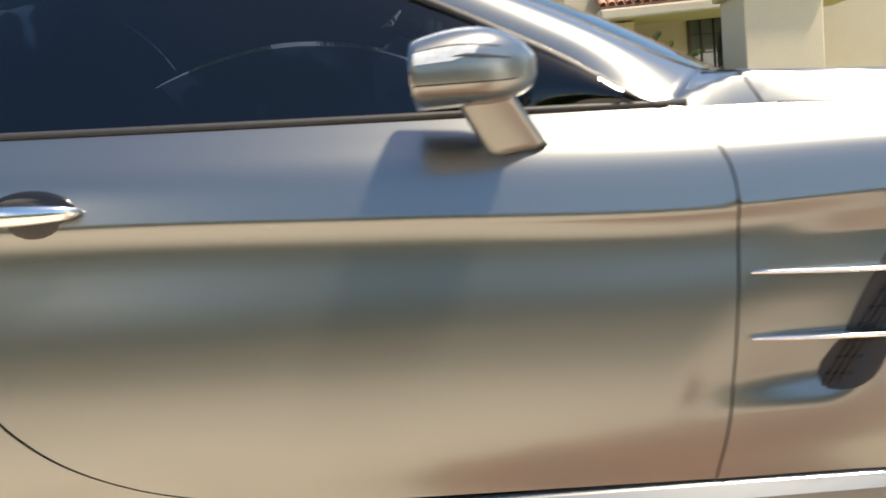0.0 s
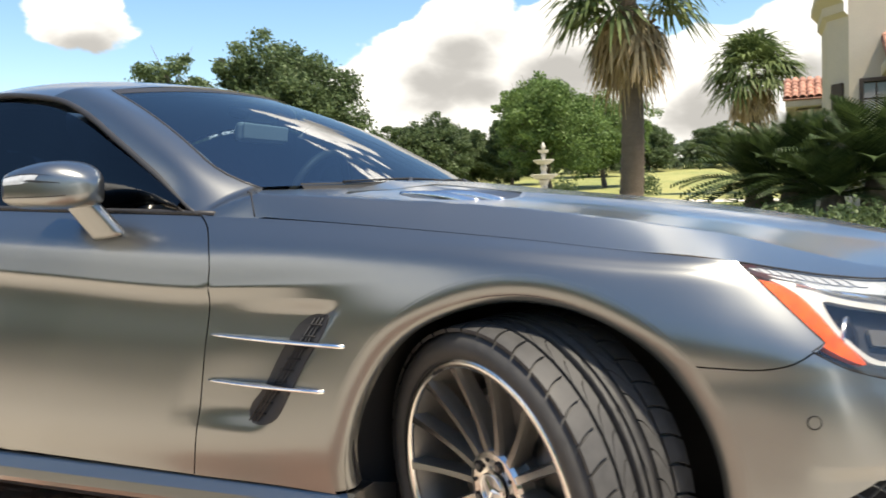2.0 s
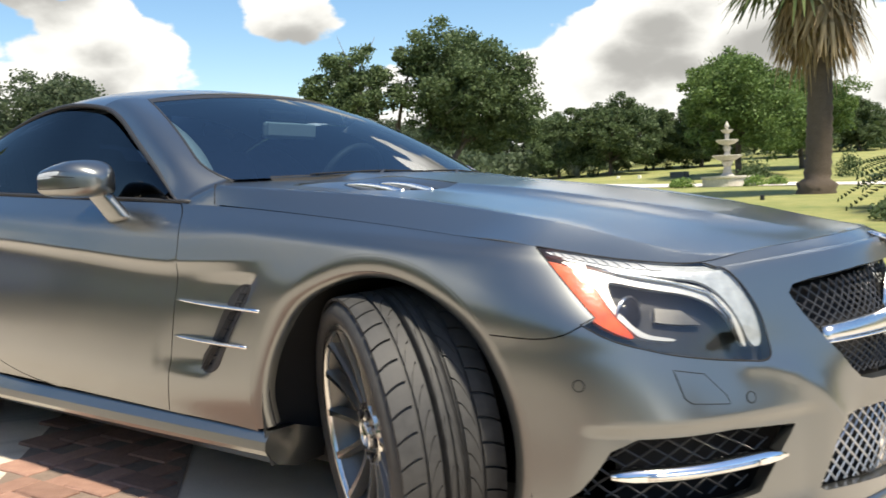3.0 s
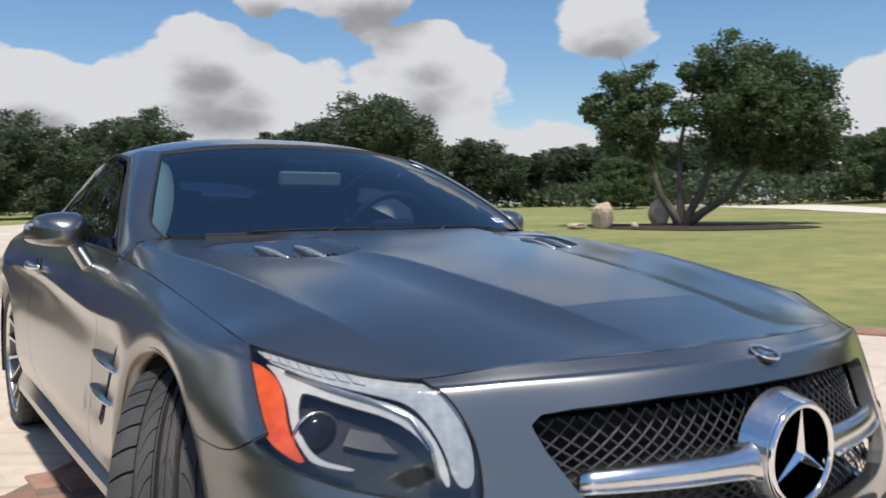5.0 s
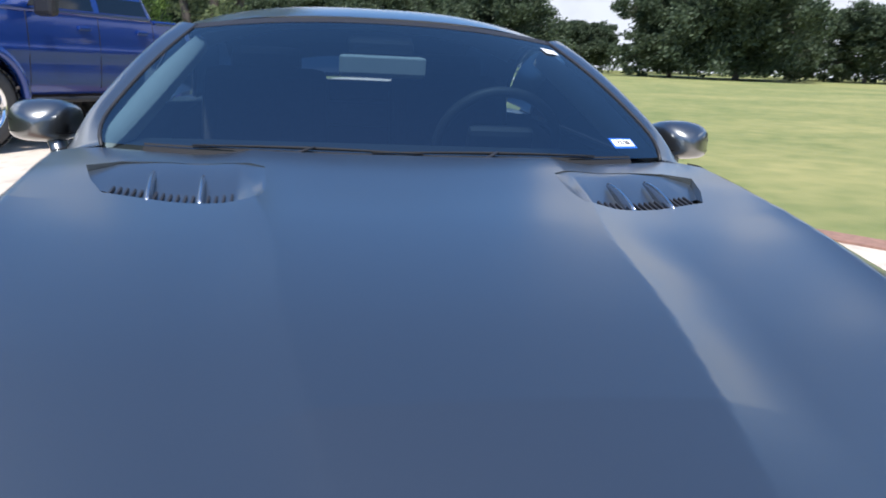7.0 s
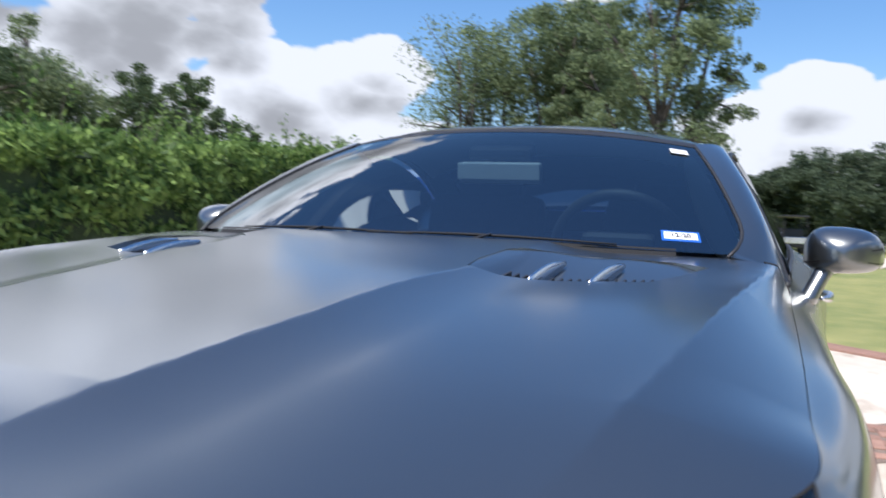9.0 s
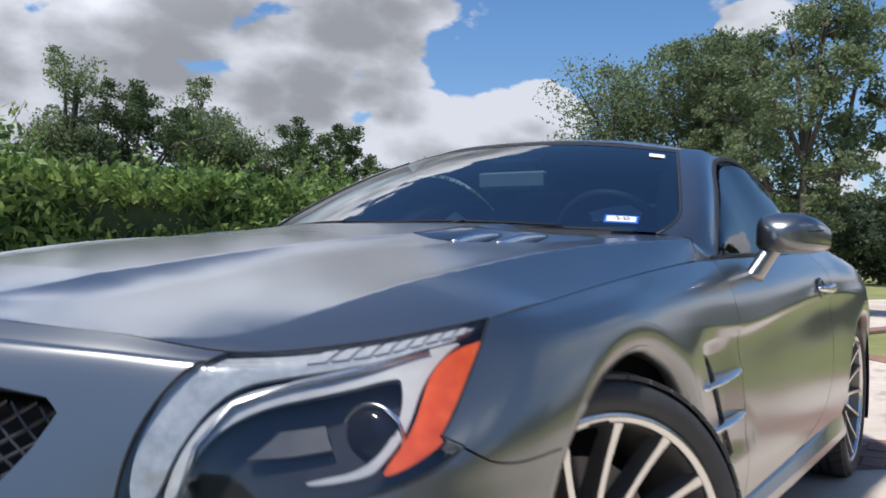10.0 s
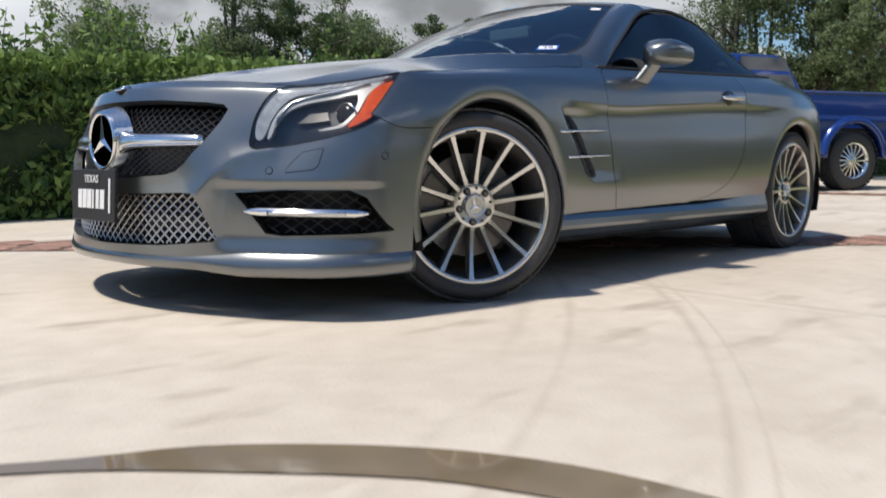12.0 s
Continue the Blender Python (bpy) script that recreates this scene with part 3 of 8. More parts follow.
# ---- outlines of the body panels, in side view (x, z) unless told otherwise ----
WHEEL_X, REAR_X, AXLE_Z, ARCH = 0.0, -2.585, 0.33, 0.405
FRONT_ARCH = [(ARCH * math.cos(a), AXLE_Z + ARCH * math.sin(a)) for a in np.radians(np.linspace(39.2, 188, 36))]
DOOR_CUT = [(-.765, .290), (-.748, .36), (-.732, .45), (-.718, .558), (-.709, .65), (-.706, .706), (-.709, .762), (-.728, .811), (-.755, .845), (-.785, .864)]
DOOR_REAR = [(-1.30, .296), (-1.52, .315), (-1.68, .355), (-1.80, .42), (-1.88, .50), (-1.925, .60), (-1.955, .72), (-1.965, .80), (-1.97, .86), (-1.975, .921)]
GAP_LOW = [(.523, .623), (.50, .606), (.47, .590), (.434, .583), (.36, .584), (.314, .586)]
LAMP_REAR = [(.386, .757), (.43, .715), (.475, .67), (.523, .623)]

cut_f = find(curve2(DOOR_CUT, 26), "xz", (2.0, 2.6))
cut_f[-1, 1] = 0.66
cut_f[0, 1] = 0.0
cut_r = find(curve2(DOOR_REAR, 30), "xz", (2.7, 3.8))
cut_r[0, 1], cut_r[-1, 1] = 0.0, 0.66
arch_f = find(FRONT_ARCH, "xz", (1.1, 2.1))
gap_low = find(curve2(GAP_LOW, 16), "xz", (0.9, 1.5))
lamp_rear = find(curve2(LAMP_REAR, 12), "xz", (0.9, 1.3))
lamp_rear[0, 1] = 0.66
LAMP_LOW = [(.88, .623), (.862, .590), (.80, .556), (.72, .534), (.64, .521), (.607, .518), (.592, .524), (.585, .54)]
LAMP_IN = [(.585, .54), (.583, .58), (.586, .62), (.597, .66), (.612, .690), (.628, .710)]
lamp_low = find(curve2(LAMP_LOW, 26), "yz", (0.4, 1.12))
lamp_low[0] = lamp_rear[-1]
lamp_in = find(curve2(LAMP_IN, 12), "yz", (0.4, 0.9))
lamp_in[0] = lamp_low[-1]
lamp_in[-1, 1] = 0.66
S_LAMP_REAR, S_LAMP_IN = lamp_rear[0, 0], lamp_in[-1, 0]
BUMP_ARCH = find([(.314, .586), (.364, .508), (.394, .42), (.405, .33), (.408, .25), (.416, .165)], "xz", (1.05, 1.5))
BUMP_ARCH[-1, 1] = 0.0

GRILLE_HALF = [(.0, .676), (.25, .672), (.42, .660), (.475, .652), (.492, .638), (.480, .60), (.450, .54), (.405, .478), (.372, .452), (.33, .442), (.15, .430), (.0, .428)]
LOW_GRILLE_HALF = [(.0, .375), (.25, .378), (.40, .383), (.440, .380), (.460, .35), (.485, .30), (.512, .246), (.50, .240), (.30, .222), (.0, .215)]
FOG_HALF = [(.565, .384), (.70, .394), (.845, .392), (.872, .37), (.895, .31), (.906, .275), (.87, .268), (.70, .262), (.655, .268), (.64, .290), (.60, .345)]


def front_outline(half, s_max=1.2):
    """An outline across the car's middle from its left half, given in front view (y, z)."""
    a = find(dense(half, 0.02, closed=False), "yz", (0, s_max))
    a[0, 0] = a[-1, 0] = 0
    b = a[::-1][1:-1] * (-1, 1)
    return np.r_[a, b]


grille_sw = front_outline(GRILLE_HALF)
low_grille_sw = front_outline(LOW_GRILLE_HALF)
fog_sw = find(dense(FOG_HALF, 0.02), "yz", (0.3, 1.15))
lamp_sw = np.r_[lamp_rear, lamp_low[1:], lamp_in[1:], np.c_[np.linspace(S_LAMP_IN, S_LAMP_REAR, 16)[1:-1], np.full(14, 0.66)]]

car = thing("sports_car", "satin dark grey two-seat sports car parked on the concrete drive", "car")
TOP_FRONT = np.c_[np.linspace(S_LAMP_IN, 0, 20), np.full(20, 0.66)]
half = np.r_[[(0, 0)], [(s, 0) for s in np.linspace(0.05, BUMP_ARCH[-1, 0] - 0.02, 40)], BUMP_ARCH[::-1], gap_low[::-1][1:], lamp_low[1:], lamp_in[1:], TOP_FRONT[1:]]
bumper_sw = np.r_[half[:-1], [(0, 0.66)], (half[1:-1] * (-1, 1))[::-1]]
# order: left half upwards from the bottom middle, then the right half back down
panel("front_bumper", skin, bumper_sw, M_PAINT, car, holes=[grille_sw, low_grille_sw, fog_sw, fog_sw * (-1, 1)], step=0.011, hem=0.03)

for side in (1, -1):
    top_f = np.c_[np.linspace(cut_f[-1, 0], S_LAMP_REAR, 40), np.full(40, 0.66)]
    bot_f = np.c_[np.linspace(arch_f[-1, 0] + 0.03, cut_f[0, 0], 14), np.zeros(14)]
    fender_sw = np.r_[arch_f, bot_f, cut_f[1:], top_f[1:], lamp_rear[1:], gap_low[1:-1]]
    panel("fender", skin, fender_sw, M_PAINT, car, side=side, step=0.015, gap=0.0013)
    top_d = np.c_[np.linspace(cut_r[-1, 0], cut_f[-1, 0], 50), np.full(50, 0.66)]
    bot_d = np.c_[np.linspace(cut_f[0, 0], cut_r[0, 0], 22), np.zeros(22)]
    door_sw = np.r_[bot_d, cut_r[1:], top_d[1:], cut_f[::-1][1:-1]]
    panel("door", skin, door_sw, M_PAINT, car, side=side, step=0.03)
    ra = find([(REAR_X + ARCH * math.cos(a), AXLE_Z + ARCH * math.sin(a)) for a in np.radians(np.linspace(-8, 188, 40))], "xz", (3.5, 4.8))
    quarter_sw = np.r_[[(s, 0) for s in (cut_r[0, 0],)],
                       [(s, 0) for s in np.linspace(cut_r[0, 0], ra[-1, 0], 14)][1:], ra[::-1], [(s, 0) for s in np.linspace(ra[0, 0] + 0.05, 5.94, 24)],
                       [(5.94, 0.66)], [(s, 0.66) for s in np.linspace(5.9, cut_r[-1, 0], 50)], cut_r[::-1][1:-1]]
    panel("rear_quarter", skin, quarter_sw, M_PAINT, car, side=side, step=0.035)
# ---- hood ----
HOOD_EDGE = [(-.66, .800, .858), (-.5, .804, .847), (-.25, .814, .825), (0, .824, .800), (.20, .830, .777), (.37, .835, .759), (.45, .795, .742), (.535, .735, .724), (.648, .632, .712), (.715, .50, .727), (.77, .36, .735), (.816, .20, .741), (.836, .02, .744), (.86, .0, .744)]
HOOD_RIDGE = [(-.70, .776, .916), (-.5, .765, .900), (-.3, .745, .878), (0, .714, .845), (.25, .684, .806), (.40, .66, .778), (.50, .641, .755), (.60, .612, .733), (.66, .58, .724), (.72, .48, .728), (.77, .345, .737), (.816, .19, .742), (.86, .0, .745)]
HOOD_MID = [(-.80, .945), (-.5, .924), (-.2, .886), (0, .864), (.3, .824), (.6, .776), (.75, .755), (.836, .745), (.86, .740)]
HOOD_CREASE = [(-.7, .34), (-.15, .308), (0, .278), (.3, .252), (.6, .212), (.86, .17)]


def hood_at(x, y):
    """The hood's height over the plan."""
    x, ya = np.asarray(x, float), np.abs(np.asarray(y, float))
    e, r, c = spline(HOOD_EDGE, x), spline(HOOD_RIDGE, x), spline(HOOD_MID, x)[:, 0]
    k_in = spline(HOOD_CREASE, x)[:, 0]
    total = np.zeros_like(x)
    taps = np.linspace(-1, 1, 7)
    for k in taps:
        yy = np.abs(ya + k * 0.0035)
        ye, yr = np.maximum(e[:, 0], 0.02), np.minimum(r[:, 0], e[:, 0] - 0.004)
        yr = np.maximum(yr, 0.01)
        inner_z = r[:, 1] + (c - r[:, 1]) * (1 - np.clip(yy / yr, 0, 1) ** 2.1)
        f = np.clip((yy - yr) / np.maximum(ye - yr, 0.004), 0, 1.6)
        outer_z = r[:, 1] + (e[:, 1] - r[:, 1]) * (0.86 * f + 0.14 * f * f)
        lift = .011 * np.clip((.60 - x) / .25, 0, 1) * np.clip((x + .52) / .30, 0, 1)
        inner_z = inner_z + lift * np.exp(-np.clip(yr - yy, 0, 1) / .05)
        outer_z = outer_z + lift * np.clip(1 - f, 0, 1)
        z = np.where(yy < yr, inner_z, outer_z)
        fade = np.clip((0.80 - x) / 0.25, 0, 1)
        dome = 0.017 * fade * np.clip(1 - (yy - k_in) / .13, 0, 1) ** 2 * np.where(yy < k_in, 0, 1) + 0.017 * fade * (yy < k_in)
        total += z + dome
    return np.c_[x, y, total / len(taps)]


def cowl_x(y):
    return -0.488 - 0.235 * np.abs(np.asarray(y) / 0.735) ** 2.2


edge = spline(HOOD_EDGE, np.linspace(-.64, .835, 60))
hx = np.linspace(-.64, .835, 60)
right = skin(np.linspace(2.21, 0.0, 100), np.full(100, .66))[:, :2]
rear = [(-.645, -.772), *[(float(cowl_x(y)), y) for y in np.linspace(-.705, .705, 40)], (-.645, .772)]
# scooped vents with a slatted front
SCOOP_IN = [(-.165, .300), (-.160, .36), (-.195, .46), (-.265, .585), (-.36, .625), (-.48, .66), (-.505, .60), (-.49, .51), (-.445, .38), (-.375, .30), (-.25, .29)]
RAMP = [(-.250, .288), (-.167, .297), (-.164, .338), (-.230, .346), (-.240, .36), (-.275, .46), (-.345, .585), (-.385, .634), (-.48, .658), (-.503, .60), (-.488, .51), (-.447, .38), (-.376, .298)]
vent_out = np.array(SCOOP_IN)


def vent_front(y):
    return np.interp(np.abs(y), [.29, .36, .46, .585, .66], [-.165, -.160, -.195, -.265, -.33])


def scoop_at(x, y):
    p = hood_at(x, y)
    u = (vent_front(y) - np.asarray(x, float)) / .26
    p[:, 2] -= .028 * np.clip(1 - (u - .18) / .85, 0, 1) ** 1.2 * np.clip((np.abs(y) - .292) / .055, 0, 1) + .001
    return p


hood_outline = np.r_[right[:-1], [(.836, 0)], (right[::-1] * (1, -1))[1:], rear[::1]]
hood = panel("hood", hood_at, hood_outline, M_PAINT, car, holes=[vent_out, vent_out * (1, -1)], step=0.011, gap=0.0007, flip=1, hem=0.028)
for side in (1, -1):
    panel("vent_ramp", scoop_at, np.array(RAMP), M_PAINT, car, side=side, step=0.016, gap=0, hem=0.006, flip=1)


# ---- windscreen, pillars, roof ----
def screen_at(u, v):
    """u across from -1 to 1, v from the cowl to the header."""
    u, v = np.asarray(u, float), np.asarray(v, float)
    yb, yt = 0.752, 0.545
    y = u * (yb + (yt - yb) * v)
    xb, xt = -0.49 - 0.26 * np.abs(u) ** 2.2, -1.20 - 0.092 * np.abs(u) ** 2
    zb, zt = 0.925 - 0.005 * u**2, 1.255 - 0.038 * np.abs(u) ** 2.2
    x = xb + (xt - xb) * v
    z = zb + (zt - zb) * v + 0.030 * np.sin(np.pi * v) * (1 - 0.3 * u * u)
    return np.c_[x, y, z]


RAIL_OUT = [(-.25, -.625, .800, .858), (0, -.78, .800, .866), (.25, -.95, .752, .970), (.5, -1.12, .700, 1.070), (.75, -1.28, .645, 1.155), (1.0, -1.43, .612, 1.205), (1.3, -1.70, .607, 1.228), (1.6, -2.0, .622, 1.170), (1.9, -2.28, .652, 1.050), (2.05, -2.42, .672, .965)]


def rail(t):
    return spline(RAIL_OUT, np.atleast_1d(t))


def screen_panel(name, outline, mat, parent, lift=0.0, label="", hem=0.006, holes=()):
    return panel(name, screen_at, outline, mat, parent, step=0.03, gap=0.0, hem=hem, lift=lift, label=label, holes=holes)


def pillar_inner(a):
    """The screen's edge swings inwards over its lower corner."""
    return .972 - .07 * np.clip(1 - np.clip(a, 0, 1) / .22, 0, 1) ** 2.2


v_edge = np.linspace(.02, .97, 24)
glass_edge = np.c_[pillar_inner(v_edge) + .006, v_edge]
screen_panel("windscreen", np.r_[glass_edge, (glass_edge * (-1, 1))[::-1]], M_SCREEN, car, label="dark tinted windscreen", hem=0.0)


def pillar_at(a, b):
    """a along the pillar from the cowl corner to the roof, b from the screen's edge to the window's edge."""
    a, b = np.asarray(a, float), np.asarray(b, float)
    inner = screen_at(pillar_inner(a), np.clip(a, 0, 1.2)) + (0, 0, .003)
    low = np.clip(-a / 0.25, 0, 1)[:, None]
    inner = inner * (1 - low) + np.array((-.648, .770, .914)) * low
    outer = rail(np.clip(a, -0.25, 1.2))
    k = b[:, None]
    p = inner * (1 - k) + outer * k
    # the foot runs out flush with the hood's rear corner
    foot = hood_at(-.612 + 0 * b, .768 + .032 * b) - (0, 0, .0015)
    blend = low * low * (3 - 2 * low)
    p = p * (1 - blend) + foot * blend
    on_hood = np.clip(low[:, 0] / .55, 0, 1)
    p[:, 2] = p[:, 2] * (1 - on_hood) + (hood_at(p[:, 0], p[:, 1])[:, 2] - .0012) * on_hood
    rise = np.clip((a + .22) / .50, 0, 1)
    bulge = np.sin(np.pi * np.clip(b, 0, 1)) * 0.022 * rise * rise * (3 - 2 * rise)
    return p + np.outer(bulge, (0.25, 0.75, 0.6))


for side in (1, -1):
    panel("pillar", pillar_at, np.array([(-.245, 0), (1.0, 0), (1.0, 1), (-.245, 1)]), M_PAINT, car, side=side, step=0.03, gap=0, hem=0.0, flip=-1)


def roof_at(t, k):
    """t along the roof as the rail runs, k across from -1 to 1."""
    t, k = np.asarray(t, float), np.asarray(k, float)
    r = rail(t)
    head = np.clip((1.3 - t) / 0.3, 0, 1)
    mid = spline([(0.9, -1.15, 1.245), (1.0, -1.205, 1.262), (1.3, -1.62, 1.312), (1.6, -2.0, 1.285), (1.9, -2.36, 1.17), (2.1, -2.62, 1.05), (2.3, -2.85, .965)], t)
    q = np.abs(k) ** 2.4
    x = mid[:, 0] * (1 - q) + r[:, 0] * q
    z = mid[:, 1] * (1 - np.abs(k) ** 2.8) + r[:, 2] * np.abs(k) ** 2.8
    return np.c_[x, r[:, 1] * k, z]


panel("roof", roof_at, np.array([(1.0, -1), (1.62, -1), (1.62, 1), (1.0, 1)]), M_PAINT, car, step=0.05, gap=0, hem=0.01, flip=-1)
panel("rear_screen", roof_at, np.array([(1.625, -.86), (2.05, -.86), (2.05, .86), (1.625, .86)]), M_TINT, car, step=0.05, gap=0, hem=0.01, flip=-1)
for side in (1, -1):
    panel("rear_pillar", roof_at, np.array([(1.625, .86), (2.05, .86), (2.05, 1), (1.625, 1)]), M_PAINT, car, step=0.05, gap=0, hem=0.01, flip=-1, side=side)


def window_at(t, b):
    """Side glass: t along the rail, b from belt to rail."""
    t, b = np.asarray(t, float), np.asarray(b, float)
    r = rail(t)
    s = 2.37 + (-.79 - r[:, 0])
    belt = skin(np.clip(s, 2.3, 4.2), np.full_like(s, 0.66))
    belt = belt + (0, -0.012, 0.0)
    k = b[:, None]
    p = belt * (1 - k) + r * k
    p[:, 1] += np.sin(np.pi * np.clip(b, 0, 1)) * 0.012
    return p


for side in (1, -1):
    panel("side_window", window_at, np.array([(.10, 0.03), (2.0, 0.03), (2.0, 0.93), (.10, 0.90)]), M_TINT, car, step=0.05, gap=0, hem=0.0, side=side, flip=1, lift=0.004, label="dark tinted side glass")


def deck_at(t, k):
    t, k = np.asarray(t, float), np.asarray(k, float)
    s = np.clip(3.9 + t, 0, 5.94)
    e = skin(s, np.full_like(s, 0.66))
    y = e[:, 1] * k
    z = e[:, 2] + 0.03 * (1 - k * k)
    return np.c_[e[:, 0], y, z]


panel("boot_lid", deck_at, np.array([(0, -1), (2.0, -1), (2.0, 1), (0, 1)]), M_PAINT, car, step=0.06, gap=0, hem=0.01, flip=-1)


# ---- car: inner structure, so that gaps and arches open on darkness ----
def inner_shell(s0, s1, w0, w1, depth, ns, nw, name):
    s, w = np.meshgrid(np.linspace(s0, s1, ns), np.linspace(w0, w1, nw), indexing="ij")
    p = skin(s.ravel(), w.ravel())
    p = p - surface_normals(skin, s.ravel(), w.ravel()) * depth
    f = [(i * nw + j, (i + 1) * nw + j, (i + 1) * nw + j + 1, i * nw + j + 1) for i in range(ns - 1) for j in range(nw - 1)]
    return p, f


p_in, f_in = inner_shell(-0.98, 0.98, 0.0, 0.655, 0.10, 60, 16, "nose")
mesh_part("nose_lining", p_in, f_in, M_DARK, car, smooth=True)
for side in (1, -1):
    for s0, s1 in ((1.93, 3.75), (4.54, 5.9)):
        p_in, f_in = inner_shell(s0, s1, 0.02, 0.655, 0.028, 40, 10, "side")
        mesh_part("side_lining", p_in * (1, side, 1), [f[::side] for f in f_in], M_DARK, car, smooth=True)


def liner(cx, side):
    """A dark half drum over a wheel."""
    vs, fs, n = [], [], 30
    for j, (y, r) in enumerate(((0.900, 0.372), (0.86, 0.395), (0.55, 0.395), (0.50, 0.05))):
        for i in range(n + 1):
            a = math.radians(-20 + 220 * i / n)
            vs.append((cx + r * math.cos(a), y * side, 0.33 + r * math.sin(a)))
    for j in range(3):
        for i in range(n):
            a = j * (n + 1) + i
            fs.append((a, a + 1, a + n + 2, a + n + 1))
    mesh_part("arch_liner", vs, fs, M_DARK, car, "black felt wheel arch liner", smooth=True)


for side in (1, -1):
    liner(0.0, side)
    liner(-2.585, side)
box("underbody", (3.9, 1.36, 0.05), pose(-1.4, 0, 0.17), M_DARK, car, bevel=0.01)
box("engine_bay", (1.15, 1.0, 0.3), pose(-0.05, 0, 0.55), M_DARK, car, bevel=0.02)
box("cabin_floor", (1.9, 1.3, 0.1), pose(-1.75, 0, 0.35), M_DARK, car, bevel=0.02)

# hood underside lining closes the vent openings
hx_, hy_ = np.meshgrid(np.linspace(-.45, .80, 40), np.linspace(-.78, .78, 50), indexing="ij")
ye_ = np.maximum(spline(HOOD_EDGE, hx_.ravel())[:, 0] - 0.02, 0.01)
hp = hood_at(hx_.ravel(), np.clip(hy_.ravel(), -ye_, ye_)) - (0, 0, 0.045)
mesh_part("hood_lining", hp, [(i * 50 + j, (i + 1) * 50 + j, (i + 1) * 50 + j + 1, i * 50 + j + 1) for i in range(39) for j in range(49)], M_DARK, car)


# ---- car: sills ----
def sweep(name, rings, mat, parent, label="", cap=True, smooth=True):
    n = len(rings[0])
    vs = [v for r in rings for v in r]
    fs = [(i * n + j, (i + 1) * n + j, (i + 1) * n + (j + 1) % n, i * n + (j + 1) % n) for i in range(len(rings) - 1) for j in range(n)]
    if cap:
        fs += [tuple(range(n))[::-1], tuple(range((len(rings) - 1) * n, len(rings) * n))]
    bm = bmesh.new()
    bv = [bm.verts.new(v) for v in vs]
    for f in fs:
        bm.faces.new([bv[i] for i in f])
    bmesh.ops.recalc_face_normals(bm, faces=bm.faces)
    return part(name, bm, mat, parent, label, smooth=smooth)


for side in (1, -1):
    rings = []
    for x in np.linspace(-.36, -2.20, 30):
        k = (-.36 - x) / 1.84
        zt = .288 + .012 * k + .06 * max(0, k - 0.62) ** 1.5 * 3
        out = .905 + .006 * math.sin(math.pi * k) + .012 * max(0, k - .6)
        rings.append([(x, side * y, z) for y, z in ((.80, zt - .004), (.884, zt - .003), (.893, zt - .010), (out, .262), (out + .004, .240), (out - .004, .226), (.868, .196 + .008 * k), (.80, .175), (.70, .175), (.70, .25))])
    sweep("sill", rings, M_PAINT, car, "sculpted sill blade in body colour", smooth=False)


# rolled lips of the wheel arches
for side in (1, -1):
    for cx, s_rng, a0, a1 in ((0.0, (1.0, 2.15), -14, 186), (REAR_X, (3.4, 4.9), -6, 186)):
        angs = np.radians(np.linspace(a0, a1, 56))
        ringset = [find([(cx + r * math.cos(a), AXLE_Z + r * math.sin(a)) for a in angs], "xz", s_rng) for r in (.412, .400, .389, .378, .367)]
        lines = [skin(q[:, 0], q[:, 1]) + surface_normals(skin, q[:, 0], q[:, 1]) * l for q, l in zip(ringset, (.0003, -.0006, -.0040, -.0095, -.0170))]
        inner_ = lines[4] - surface_normals(skin, ringset[4][:, 0], ringset[4][:, 1]) * .03
        P = np.concatenate([*lines, inner_]) * (1, side, 1)
        n_ = len(angs)
        fs_ = [(k * n_ + i, k * n_ + i + 1, (k + 1) * n_ + i + 1, (k + 1) * n_ + i) for k in range(5) for i in range(n_ - 1)]
        mesh_part("arch_lip", P, [f if side < 0 else f[::-1] for f in fs_], M_PAINT, car, smooth=True)


# ---- car: front openings ----
def diamond_mesh(name, outline, pitch_s, pitch_w, depth, r, mat, parent, label, skip=None):
    outline = np.asarray(outline)
    lo, hi = outline.min(0), outline.max(0)
    vs, fs = [], []
    slope = pitch_w / pitch_s
    for sign in (1, -1):
        span = (hi[0] - lo[0]) * slope + (hi[1] - lo[1])
        c0 = lo[1] - (hi[0] - lo[0]) * slope if sign > 0 else lo[1]
        for k in range(int(span / pitch_w) + 2):
            c = c0 + k * pitch_w
            s = np.arange(lo[0], hi[0] + 0.01, 0.006)
            w = c + sign * slope * (s - lo[0])
            # a slight wave, as woven mesh has
            ok = inside(outline, np.c_[s, np.clip(w, lo[1] - 1, hi[1] + 1)])
            idx = np.where(ok)[0]
            if len(idx) < 2:
                continue
            for run in np.split(idx, np.where(np.diff(idx) > 1)[0] + 1):
                if len(run) < 2:
                    continue
                pick = run[:: max(1, len(run) // 12)] if len(run) > 12 else run
                if pick[-1] != run[-1]:
                    pick = np.r_[pick, run[-1]]
                p = skin(s[pick], w[pick]) - surface_normals(skin, s[pick], w[pick]) * depth
                v, f = tube_data(p, r, n=4, flat=1.6)
                fs += [tuple(i + len(vs) for i in q) for q in f]
                vs += v
    return mesh_part(name, vs, fs, mat, parent, label)


